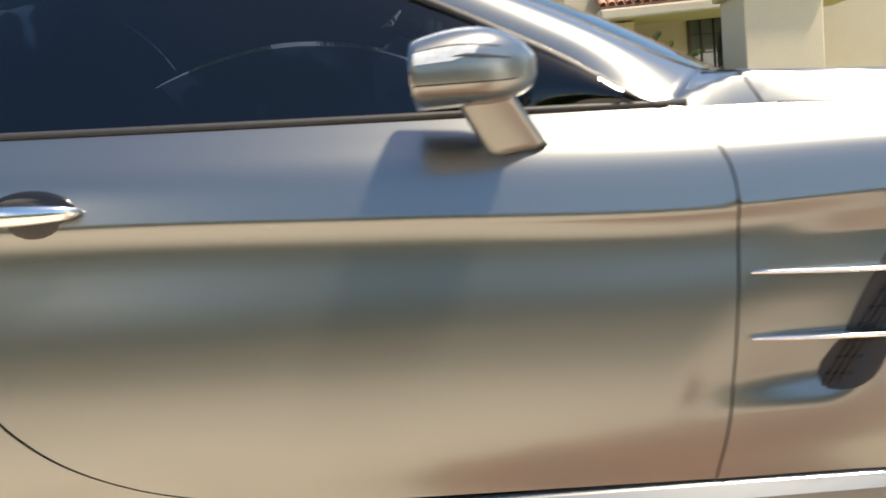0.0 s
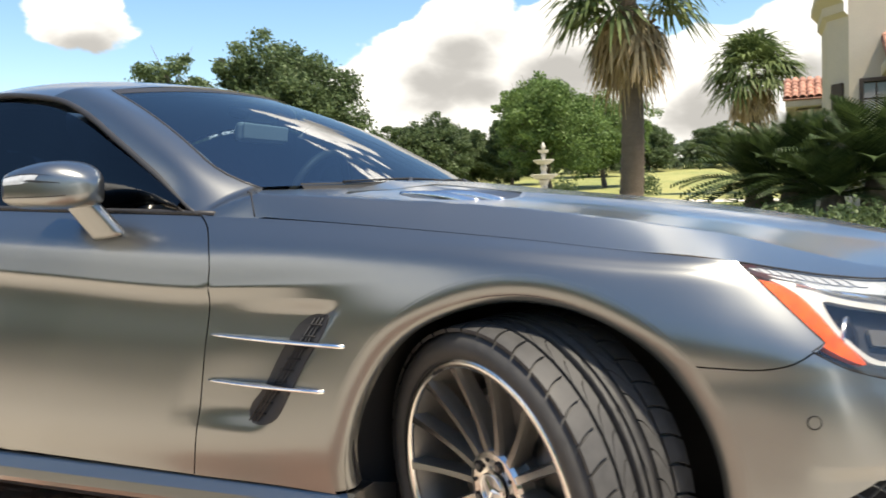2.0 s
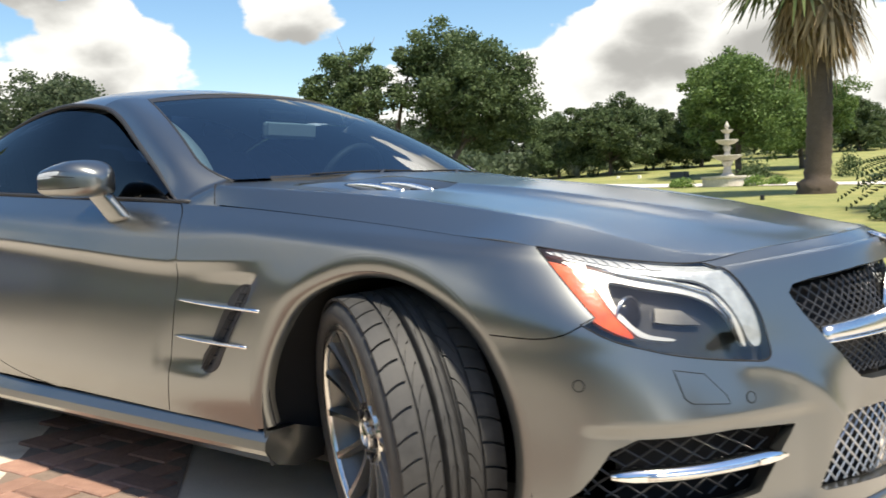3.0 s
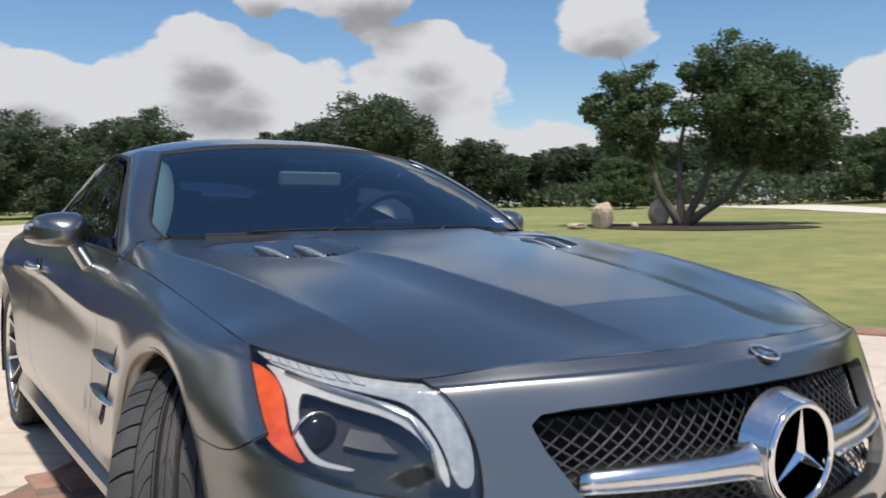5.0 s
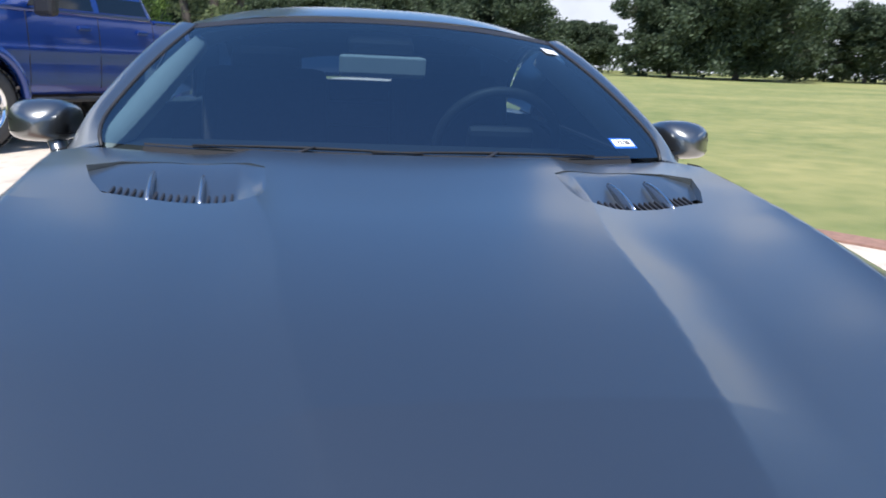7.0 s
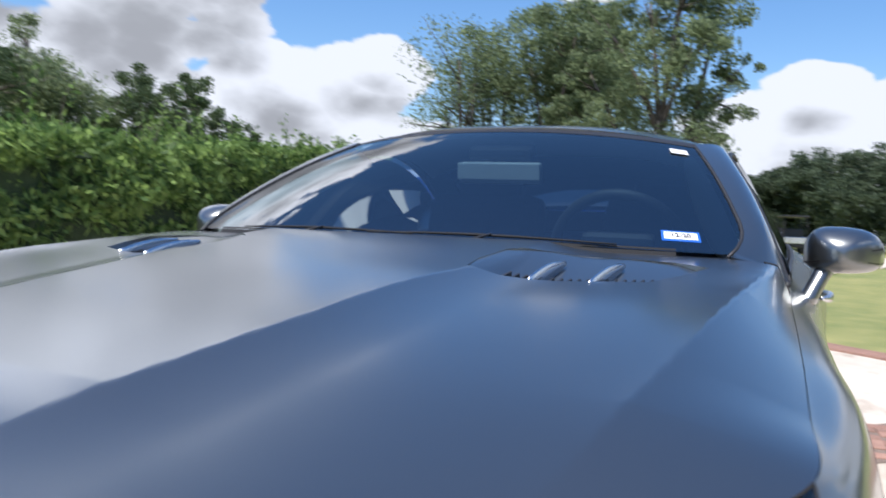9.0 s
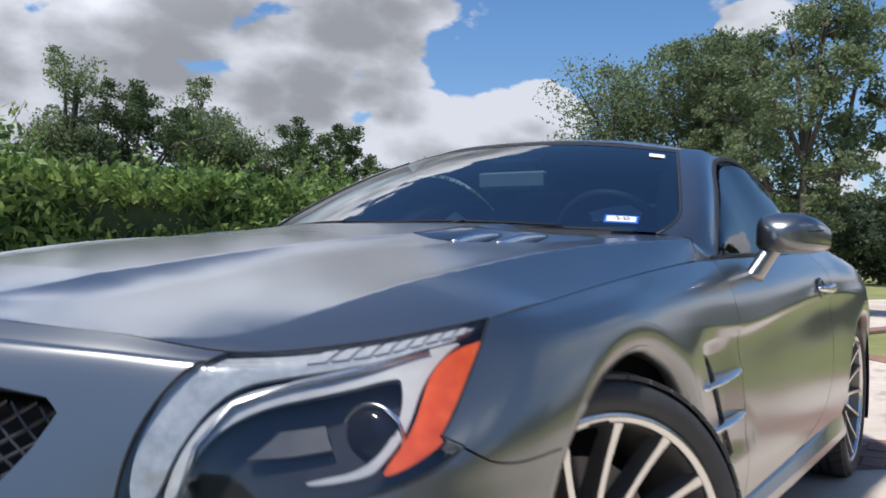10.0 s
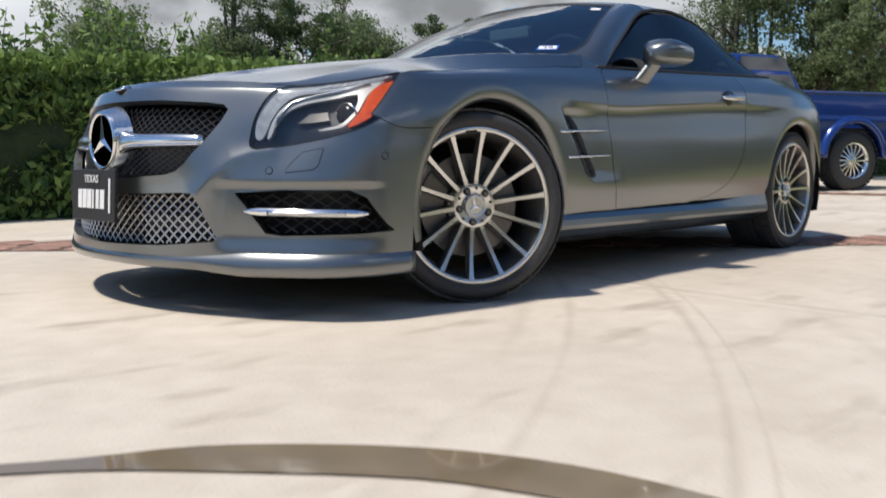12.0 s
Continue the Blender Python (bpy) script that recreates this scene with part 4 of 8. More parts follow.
M_MESH = material("black_mesh", (0.03, 0.03, 0.032), 0.35, vary=0.2, scale=100)
M_MESH_GREY = material("silver_mesh", (0.42, 0.42, 0.42), 0.35, 0.8, vary=0.1, scale=100)
diamond_mesh("grille_mesh", grille_sw, 0.034, 0.023, 0.040, 0.0016, M_MESH, car, "black diamond mesh behind the radiator bar")
diamond_mesh("lower_grille_mesh", low_grille_sw, 0.040, 0.025, 0.030, 0.0020, M_MESH_GREY, car, "silver grey diamond mesh")
for side in (1, -1):
    diamond_mesh("side_intake_mesh", fog_sw * (side, 1), 0.06, 0.030, 0.045, 0.0016, M_MESH, car, "black mesh in the side intake")


def strip_on_skin(s, w_mid, half_w, lift, thick, name, mat, parent, label="", sides=(1,)):
    """A bar that follows the nose: half_w per sample, a rounded front."""
    rings = []
    for i in range(len(s)):
        ring = []
        for f, d in ((-1, 0.0), (-1, .6), (-.55, 1.0), (.55, 1.0), (1, .6), (1, 0.0)):
            q = skin(s[i:i + 1], w_mid[i:i + 1] + f * half_w[i])[0]
            m = surface_normals(skin, s[i:i + 1], w_mid[i:i + 1])[0]
            ring.append(q + m * (lift + thick * d - thick))
        rings.append(ring)
    for sd in sides:
        sweep(name, [[(x, y * sd, z) for x, y, z in r] for r in rings], mat, parent, label)


sb = np.linspace(0.075, 0.468, 16)
hw = np.interp(sb, [0.075, 0.11, 0.17, 0.47], [0.060, 0.034, 0.026, 0.022])
strip_on_skin(sb, np.full(16, 0.366), hw, -0.004, 0.030, "radiator_bar", M_SATIN_SILVER, car, "satin silver radiator bar with a chrome edge", (1, -1))
strip_on_skin(sb[2:], np.full(14, 0.366) - hw[2:] * 0.92, np.full(14, 0.003), 0.0005, 0.010, "radiator_bar_edge", M_CHROME, car, "", (1, -1))


def ring_mesh(r, tube_r, n=48, m=10):
    vs, fs = [], []
    for i in range(n):
        a = 2 * math.pi * i / n
        for j in range(m):
            b = 2 * math.pi * j / m
            q = r + tube_r * math.cos(b)
            vs.append((tube_r * math.sin(b), q * math.cos(a), q * math.sin(a)))
    for i in range(n):
        for j in range(m):
            fs.append((i * m + j, ((i + 1) % n) * m + j, ((i + 1) % n) * m + (j + 1) % m, i * m + (j + 1) % m))
    return vs, fs


def emblem(name, m, r, parent, label):
    """A round plain emblem facing +x: ring, dark disc, three raised arms."""
    base = mesh_part(name, *ring_mesh(r, r * 0.085), M_CHROME, parent, label, smooth=True)
    base.matrix_local = m
    bm = bmesh.new()
    bmesh.ops.create_cone(bm, cap_ends=True, segments=40, radius1=r * 0.97, radius2=r * 0.95, depth=0.006, matrix=pose(-0.006, 0, 0, 0, 90, 0))
    part("emblem_disc", bm, M_GLOSS_BLACK, base)
    for k in range(3):
        a = math.radians(90 + 120 * k)
        bm = bmesh.new()
        tip = bm.verts.new((0.001, r * .97 * math.cos(a), r * .97 * math.sin(a)))
        mid = bm.verts.new((r * .10, 0, 0))
        sides_ = [bm.verts.new((0.0, r * .17 * math.cos(a + e), r * .17 * math.sin(a + e))) for e in (-1.05, 1.05)]
        bm.faces.new((mid, sides_[0], tip)), bm.faces.new((mid, tip, sides_[1])), bm.faces.new((tip, sides_[0], sides_[1]))
        bmesh.ops.recalc_face_normals(bm, faces=bm.faces)
        part("emblem_arm", bm, M_CHROME, base)
    return base


emblem("grille_emblem", pose(.960, 0, .550), .091, car, "large round chrome emblem in the grille")
bm = bmesh.new()
bmesh.ops.create_cone(bm, cap_ends=True, segments=48, radius1=0.115, radius2=0.100, depth=0.05, matrix=pose(.932, 0, .550, 0, 90, 0))
part("emblem_housing", bm, M_SATIN_SILVER, car, "satin silver housing behind the emblem", smooth=False)
bn = surface_normals(skin, np.array([0.0]), np.array([0.535]))[0]
bp = skin(np.array([0.0]), np.array([0.535]))[0]
tilt = math.degrees(math.atan2(bn[2], bn[0]))
emblem("nose_badge", pose(*(bp + bn * 0.003), 0, -tilt, 0), .027, car, "small round silver badge on the nose")

# chrome bars of the side intakes
for side in (1, -1):
    s_ = np.linspace(0.63, 0.995, 18)
    strip_on_skin(s_, np.linspace(.140, .137, 18), np.interp(s_, [.63, .66, .96, .995], [.004, .012, .012, .005]), 0.012, 0.030, "intake_bar", M_CHROME, car, "chrome light bar in the side intake", (side,))
    s_ = np.linspace(0.70, 0.93, 12)
    strip_on_skin(s_, np.full(12, .137), np.full(12, .0055), 0.0155, 0.010, "running_light", M_SATIN_SILVER, car, "clear daytime light strip", (side,))
    # parking sensors and washer cover
    for at in ((.505, .497), (.757, .453)):
        sw = find([at], "xz", (0.55, 1.2))
        q, m_ = skin(sw[:, 0], sw[:, 1])[0], surface_normals(skin, sw[:, 0], sw[:, 1])[0]
        bm = bmesh.new()
        rot = Vector(m_).to_track_quat("Z", "Y").to_matrix().to_4x4()
        bmesh.ops.create_cone(bm, cap_ends=True, segments=24, radius1=0.0105, radius2=0.0095, depth=0.002, matrix=Matrix.Translation(Vector(q) + Vector(m_) * 0.0008) @ rot)
        bmesh.ops.transform(bm, matrix=Matrix.Diagonal((1, side, 1, 1)), verts=bm.verts)
        bmesh.ops.recalc_face_normals(bm, faces=bm.faces)
        sensor = part("parking_sensor", bm, M_PAINT, car, "round parking sensor")
        tube("sensor_ring", [Vector((q[0], q[1] * side, q[2])) + Vector((m_[0], m_[1] * side, m_[2])) * 0.0008 + (Matrix.Diagonal((1, side, 1)) @ rot.to_3x3()) @ Vector((0.0112 * math.cos(a), 0.0112 * math.sin(a), 0)) for a in np.linspace(0, 2 * math.pi, 20)[:-1]], 0.0009, M_DARK, sensor, n=5, closed=True)
    wash = np.array([(.801, .305), (.868, .312), (.853, .262), (.838, .252), (.752, .246), (.757, .262)])
    panel("washer_cover", skin, wash, M_PAINT, car, side=side, step=0.012, gap=0.0, hem=0.002, lift=0.0012)
    ws = skin(*dense(wash, 0.012).T) + surface_normals(skin, *dense(wash, 0.012).T) * 0.0008
    tube("washer_gap", ws * (1, side, 1), 0.0011, M_DARK, car, n=5, closed=True)

# lower lip blade
sl = np.r_[np.linspace(-1.165, 1.165, 90)]
rings = []
for s in sl:
    a = np.array([abs(s) if s >= 0 else s])
    n_ = surface_normals(skin, np.array([s]), np.array([0.05]))[0]
    base_ = skin(np.array([s]), np.array([0.02]))[0]
    n_[2] = 0
    n_ /= np.linalg.norm(n_)
    z1 = np.interp(abs(s), [0, .40, .55, .62, 1.17], [.185, .188, .198, .206, .205])
    z0 = np.interp(abs(s), [0, .45, .62, 1.17], [.152, .150, .135, .140])
    out = np.interp(abs(s), [0, .5, .62, 1.0, 1.17], [.010, .010, .012, .008, .005])
    q0 = base_ * (1, 1, 0)
    rings.append([q0 + n_ * d + np.array((0, 0, z)) for d, z in ((-.012, z1 + .004), (0.004, z1), (out * .9, z0 + .030), (out, z0 + .018), (out - .006, z0 + .002), (-.02, z0 - .004), (-.09, z0 - .002))])
sweep("front_lip", rings, M_PAINT, car, "body-coloured front lip")

# number plate: the number itself is left as plain bars
plate = box("number_plate", (.012, .318, .168), pose(1.004, .020, .372, 0, -3, 0), M_PLASTIC, car, "black plate with white characters", bevel=0.004)
M_WHITE = material("white_paint", (.78, .78, .76), 0.45, vary=0.05, scale=80)
for y, w_ in ((.075, .030), (.040, .022), (.008, .012), (-.020, .030), (-.055, .030), (-.090, .030)):
    box("plate_mark", (.003, w_, .062), pose(1.012, .020 + y * 1.0, .360, 0, -3, 0), M_WHITE, plate, bevel=0.0008)
box("plate_mark", (.003, .012, .11), pose(1.012, .020 + .128, .372, 0, -3, 0), M_WHITE, plate, bevel=0.0008)
box("plate_mark", (.003, .10, .008), pose(1.009, .020, .305, 0, -3, 0), M_WHITE, plate, bevel=0.0008)


def lettering(name, text, size, m, mat, parent):
    cu = bpy.data.curves.new(name, "FONT")
    cu.body, cu.size, cu.extrude, cu.align_x, cu.align_y = text, size, 0.0006, "CENTER", "CENTER"
    tmp = bpy.data.objects.new(name, cu)
    me = bpy.data.meshes.new_from_object(tmp)
    bpy.data.objects.remove(tmp)
    me.materials.clear()
    me.materials.append(mat)
    ob = new(name, me)
    ob.parent = parent
    ob.matrix_local = m
    return ob


lettering("plate_state", "TEXAS", 0.036, pose(1.0135, .022, .424, 90, 0, 90) @ pose(0, 0, 0, -3, 0, 0), M_WHITE, plate)

# ---- car: headlamps ----
M_LAMP_WHITE = material("lamp_diffuser", (.44, .47, .50), 0.25, 0.25, vary=0.25, scale=45, bump=0.0012, bump_scale=120)
M_LAMP_SILVER = material("lamp_silver", (.62, .62, .60), 0.30, 0.35, vary=0.08, scale=50)
M_LAMP_DARK = material("lamp_housing", (.03, .031, .034), 0.25, vary=0.2, scale=60)
AMBER = [(1.109, .545), (1.10, .505), (1.065, .475), (1.028, .452), (.989, .424), (.944, .393), (.930, .393), (.937, .418), (.962, .454), (.977, .481), (.990, .497), (1.03, .522)]
BEZEL = [(1.06, .555), (1.02, .520), (.984, .494), (.970, .481), (.955, .454), (.930, .418), (.918, .396), (.86, .386), (.84, .392), (.865, .400), (.902, .407), (.931, .438), (.948, .471), (.945, .490), (.935, .499), (.854, .490), (.758, .476), (.712, .444), (.692, .365), (.678, .362), (.694, .448), (.728, .484), (.794, .500), (.918, .522), (1.0, .545)]
LED = [(.642, .362), (.640, .44), (.648, .474), (.667, .516), (.685, .590), (.700, .654), (.98, .655), (1.125, .655), (1.05, .575), (.99, .55), (.918, .530), (.794, .508), (.726, .492), (.689, .450), (.672, .362)]


def rounded(poly, rounds=2):
    """The outline with its corners cut off again and again."""
    q = np.array(poly, float)
    for _ in range(rounds):
        nxt = np.roll(q, -1, axis=0)
        q = np.stack([q * .75 + nxt * .25, q * .25 + nxt * .75], 1).reshape(-1, 2)
    return q


M_LIGHT_BLOCK = material("frosted_light_block", (.36, .38, .41), 0.4, vary=0.15, scale=80)
for side in (1, -1):
    lamp = panel("headlamp_lens", skin, lamp_sw, M_GLASS, car, side=side, step=0.02, gap=0.0022, hem=0.0, lift=0.0, label="clear glossy headlamp lens")
    lamp.visible_shadow = False
    panel("headlamp_housing", skin, lamp_sw, M_LAMP_DARK, car, side=side, step=0.02, gap=0.0015, hem=0.03, lift=-0.034)
    edge_ = skin(*dense(lamp_sw, 0.02).T) * (1, side, 1)
    tube("headlamp_seal", edge_, 0.0016, M_DARK, car, n=6, closed=True)
    panel("amber_marker", skin, rounded(AMBER, 1), M_AMBER, car, side=side, step=0.012, gap=0, hem=0.012, lift=-0.004, label="orange side marker")
    panel("headlamp_bezel", skin, rounded(BEZEL), M_LAMP_SILVER, car, side=side, step=0.012, gap=0, hem=0.010, lift=-0.007, label="silver headlamp bezel")
    panel("led_strip", skin, rounded(LED), M_LAMP_WHITE, car, side=side, step=0.012, gap=0, hem=0.010, lift=-0.006, label="white light strip")
    c_ = skin(np.array([.915]), np.array([.458]))[0]
    n_ = surface_normals(skin, np.array([.915]), np.array([.458]))[0]
    c_, n_ = Vector((c_[0], c_[1] * side, c_[2])) - Vector((n_[0], n_[1] * side, n_[2])) * 0.033, Vector((n_[0] + .5, n_[1] * side * .4, 0)).normalized()
    rot = Matrix.Translation(c_) @ n_.to_track_quat("Z", "Y").to_matrix().to_4x4()
    bm = bmesh.new()
    bmesh.ops.create_uvsphere(bm, u_segments=28, v_segments=14, radius=0.038, matrix=rot @ Matrix.Diagonal((1, 1, .6, 1)))
    part("projector_lens", bm, M_GLOSS_BLACK, car, "round projector lens", smooth=True)
    tube("projector_ring", [rot @ Vector((.041 * math.cos(a), .041 * math.sin(a), .004)) for a in np.linspace(0, 2 * math.pi, 32)[:-1]], 0.0035, M_SATIN_SILVER, car, n=8, closed=True)
    for k in range(9):
        s0 = .80 + .030 * k
        w0, w1 = .550 + .004 * k, .635
        panel("light_block", skin, np.array([(s0, w0), (s0 + .022, w0 + .004), (s0 + .034, w1 + .004), (s0 + .012, w1)]), M_LIGHT_BLOCK, car, side=side, step=0.015, gap=0, hem=0.004, lift=-0.0035)
    guide = np.array([(.700, .372), (.708, .440), (.735, .478), (.80, .497), (.90, .515), (.985, .534)])
    gl_ = skin(guide[:, 0], guide[:, 1]) - surface_normals(skin, guide[:, 0], guide[:, 1]) * .005
    tube("light_guide", gl_ * (1, side, 1), 0.0045, M_SATIN_SILVER, car, n=8)
    REFL = [(.768, .430), (.80, .462), (.852, .468), (.868, .446), (.81, .436)]
    panel("inner_reflector", skin, np.array(REFL), M_RIM_GREY, car, side=side, step=0.012, gap=0, hem=0.008, lift=-0.022)
# ---- car: gills and strakes behind the front wheels ----
GILL = [(-.400, .655), (-.440, .655), (-.47, .64), (-.515, .585), (-.565, .50), (-.605, .44), (-.600, .425), (-.57, .418), (-.535, .43), (-.50, .48), (-.455, .555), (-.405, .635)]
gill_sw = find(curve2(GILL + GILL[:1], 40)[:-1], "xz", (1.6, 2.3))
for side in (1, -1):
    panel("gill", skin, gill_sw, M_PLASTIC, car, side=side, step=0.014, gap=0, hem=0.004, lift=0.0015, label="slanted black air outlet")
    for k in range(9):
        t_ = (k + 0.5) / 9
        a = np.array((-.425, .645)) * (1 - t_) + np.array((-.585, .43)) * t_
        ends = find([a + (-.018, 0.0), a + (.018, 0.0)], "xz", (1.6, 2.3))
        e = skin(ends[:, 0], ends[:, 1]) + surface_normals(skin, ends[:, 0], ends[:, 1]) * 0.003
        tube("gill_slat", e * (1, side, 1), 0.0022, M_DARK, car, n=5)
    for k in (-1, 0, 1):
        la = find([np.array((-.425, .648)) + (k * .011, 0), np.array((-.59, .425)) + (k * .011, 0)], "xz", (1.6, 2.3))
        e = skin(la[:, 0], la[:, 1]) + surface_normals(skin, la[:, 0], la[:, 1]) * 0.004
        tube("gill_rib", e * (1, side, 1), 0.0016, M_PLASTIC, car, n=5)
    for x0, x1, z0, z1 in ((-.696, -.359, .607, .593), (-.703, -.409, .508, .499)):
        k = np.linspace(0, 1, 14)
        sw = find(np.c_[x0 + (x1 - x0) * k, z0 + (z1 - z0) * k], "xz", (1.5, 2.5))
        q, m_ = skin(sw[:, 0], sw[:, 1]), surface_normals(skin, sw[:, 0], sw[:, 1])
        q = q[0] * (1 - k[:, None]) + q[-1] * k[:, None]
        m_ = np.tile((0.0, 1.0, 0.0), (14, 1))
        rings = []
        for i in range(14):
            out = 0.002 + 0.016 * math.sin(math.pi * min(1, k[i] * 0.9 + 0.1)) ** 0.7
            hgt = 0.0030 + 0.0020 * k[i]
            c = q[i]
            o = c + m_[i] * out
            rings.append([(p[0], p[1] * side, p[2]) for p in (c - m_[i] * .016 + (0, 0, hgt), o + (0, 0, hgt * .8), o + m_[i] * .002, o - (0, 0, hgt * .8), c - m_[i] * .016 - (0, 0, hgt))])
        sweep("strake", rings, M_CHROME, car, "slim chrome strake")

# ---- car: door handles, mirrors ----
for side in (1, -1):
    sw = find([(-1.80, .792)], "xz", (3.0, 3.6))
    q, m_ = skin(sw[:, 0], sw[:, 1])[0], surface_normals(skin, sw[:, 0], sw[:, 1])[0]
    frame_ = Matrix.Translation((q[0], q[1] * side, q[2])) @ Matrix.Rotation(math.radians(2), 4, "Y")
    bm = bmesh.new()
    bmesh.ops.create_uvsphere(bm, u_segments=32, v_segments=16, radius=1.0, matrix=frame_ @ pose(.02, -.006 * side, 0) @ Matrix.Diagonal((.075, .012, .040, 1)))
    handle = part("door_handle", bm, M_GLOSS_BLACK, car, "door handle with a chrome grip over a dark cup", smooth=True)
    rings = []
    for k in np.linspace(0, 1, 16):
        x = -.120 + .22 * k
        b = math.sin(math.pi * k) ** 0.5
        r_ = 0.006 + 0.010 * b
        c = Vector((x, (0.006 + 0.026 * b) * side, 0.004))
        rings.append([tuple(frame_ @ (c + Vector((0, r_ * .7 * math.cos(a), r_ * math.sin(a))))) for a in np.linspace(0, 2 * math.pi, 13)[:-1]])
    sweep("grip", rings, M_SATIN_SILVER, handle, "satin chrome grip")

def mirror_at(a, k):
    """The left mirror's shell: a runs round it from the outer end over the top, k from the rear rim to the front."""
    a, k = np.asarray(a, float), np.asarray(k, float)
    close = np.sqrt(np.clip(1 - np.clip((k - .52) / .48, 0, 1) ** 2.6, 0, 1))
    yo, yi = .905 + (.102 - .020 * k) * close, .905 - (.082 - .012 * k) * close
    mid, half = (yo + yi) / 2, (yo - yi) / 2
    up = (.054 + .012 * np.sin(np.pi * np.clip(k * 1.1, 0, 1))) * close ** .8
    down = .046 * close ** .6
    ca, sa = np.cos(a), np.sin(a)
    y = mid + np.sign(ca) * np.abs(ca) ** .52 * half
    out = np.clip((y - .90) / .11, 0, 1)
    z = .938 + np.where(sa > 0, np.abs(sa) ** .58 * up * (1 - .28 * out ** 1.8), -np.abs(sa) ** .42 * down * (1 - .25 * out ** 2))
    x = -1.168 + .172 * k - .042 * out ** 1.8 * k + .006 * (1 - close)
    return np.c_[x, y, z]


for side in (1, -1):
    ang_ = np.linspace(0, 2 * math.pi, 41)[:-1]
    rings = [[(x, y * side, z) for x, y, z in mirror_at(ang_, np.full(40, k))] for k in np.r_[np.linspace(0, .8, 12), .87, .92, .96, .985, .998]]
    mirror = sweep("door_mirror", rings, M_PAINT, car, "body-coloured door mirror with an indicator strip")
    bm = bmesh.new()
    bmesh.ops.create_uvsphere(bm, u_segments=28, v_segments=12, radius=1, matrix=pose(-1.170, .915 * side, .940) @ Matrix.Diagonal((.003, .084, .041, 1)))
    part("mirror_glass", bm, M_CHROME, mirror, "mirror glass", smooth=True)

    def patch(name, pts, mat, lift, label="", hem=.0004):
        panel(name, mirror_at, np.array(pts), mat, mirror, side=side, step=0.05, gap=0, hem=hem, lift=lift, label=label, flip=1)
    patch("indicator", [(.08, .04), (.08, .40), (.16, .62), (.42, .66), (.44, .30), (.44, .04)], M_LAMP_WHITE, .0007, "clear indicator strip")
    patch("groove", [(.44, .04), (.44, .55), (.46, .82), (.485, .55), (.49, .04)], M_PLASTIC, .0010)
    patch("groove", [(.16, .40), (.10, .66), (.10, .88), (.14, .86), (.20, .55)], M_PLASTIC, .0010)
    patch("mirror_seam", [(-.22, .02), (-.22, .9), (-.17, .9), (-.17, .02)], M_DARK, .0006)
    patch("mirror_seam", [(math.pi + .16, .3), (math.pi + .16, .9), (math.pi + .21, .9), (math.pi + .21, .3)], M_DARK, .0006)
    rings = []
    for k in np.linspace(0, 1, 10):
        c = Vector((-1.022, .832 * side, .818)).lerp(Vector((-1.072, .876 * side, .908)), k)
        hx, hy = .046 - .006 * k, .024 - .002 * math.sin(math.pi * k)
        ring = []
        for a in np.linspace(0, 2 * math.pi, 21)[:-1]:
            ca, sa = math.cos(a), math.sin(a)
            ring.append((c.x + math.copysign(abs(ca) ** .7, ca) * hx, c.y + side * math.copysign(abs(sa) ** .7, sa) * hy, c.z + .008 * ca))
        rings.append(ring)
    sweep("mirror_foot", rings, M_PAINT, mirror, "mirror foot")

# ---- car: window trim, cowl, wipers, hood vents, stickers ----
for side in (1, -1):
    bx = np.linspace(2.32, 4.05, 30)
    belt = skin(bx, np.full(30, .66)) + (0, -.004, .004)
    tube("belt_trim", belt * (1, side, 1), 0.007, M_PLASTIC, car, "black rubber window trim", n=8)
    tr = rail(np.linspace(0.02, 2.03, 44)) + (0, 0.0, -0.004)
    tube("window_trim", tr * (1, side, 1), np.interp(np.arange(44), [0, 5, 43], [.003, .009, .009]), M_PLASTIC, car, "black rubber window trim", n=8)
    # quarter piece in front of the side glass
    panel("window_corner", window_at, np.array([(.02, 0.02), (.30, 0.02), (.30, .55), (.28, .92), (.15, .92)]), M_PLASTIC, car, step=0.05, gap=0, hem=0.004, side=side, flip=1, lift=0.001, label="black triangular mirror panel")
    # joint between the pillar's foot and the hood's corner
    jx, jy = np.linspace(-.688, -.636, 9), np.linspace(.748, .799, 9)
    tube("pillar_joint", np.c_[jx, jy * side, hood_at(jx, jy)[:, 2] - .0004], 0.0019, M_DARK, car, n=6)
    edge_v = np.linspace(0.0, 1.0, 20)
    tube("screen_trim", screen_at(pillar_inner(edge_v) - .002, edge_v) * (1, side, 1) + (0, 0, .001), 0.0045, M_PLASTIC, car, n=6)
screen_panel("screen_header", np.array([(-.975, .955), (.975, .955), (.975, 1.02), (-.975, 1.02)]), M_PLASTIC, car, lift=0.001)
cy = np.linspace(-.58, .58, 40)
top_ = np.c_[cowl_x(cy) - .004, cy, hood_at(np.maximum(cowl_x(cy), -.66), cy)[:, 2] - .012]
low_ = screen_at(cy / .752, np.full(40, .03)) + (0, 0, .002)
mesh_part("cowl", np.r_[top_, low_], [(i, i + 1, 41 + i, 40 + i) for i in range(39)], M_DARK, car, "black plastic cowl", smooth=True)
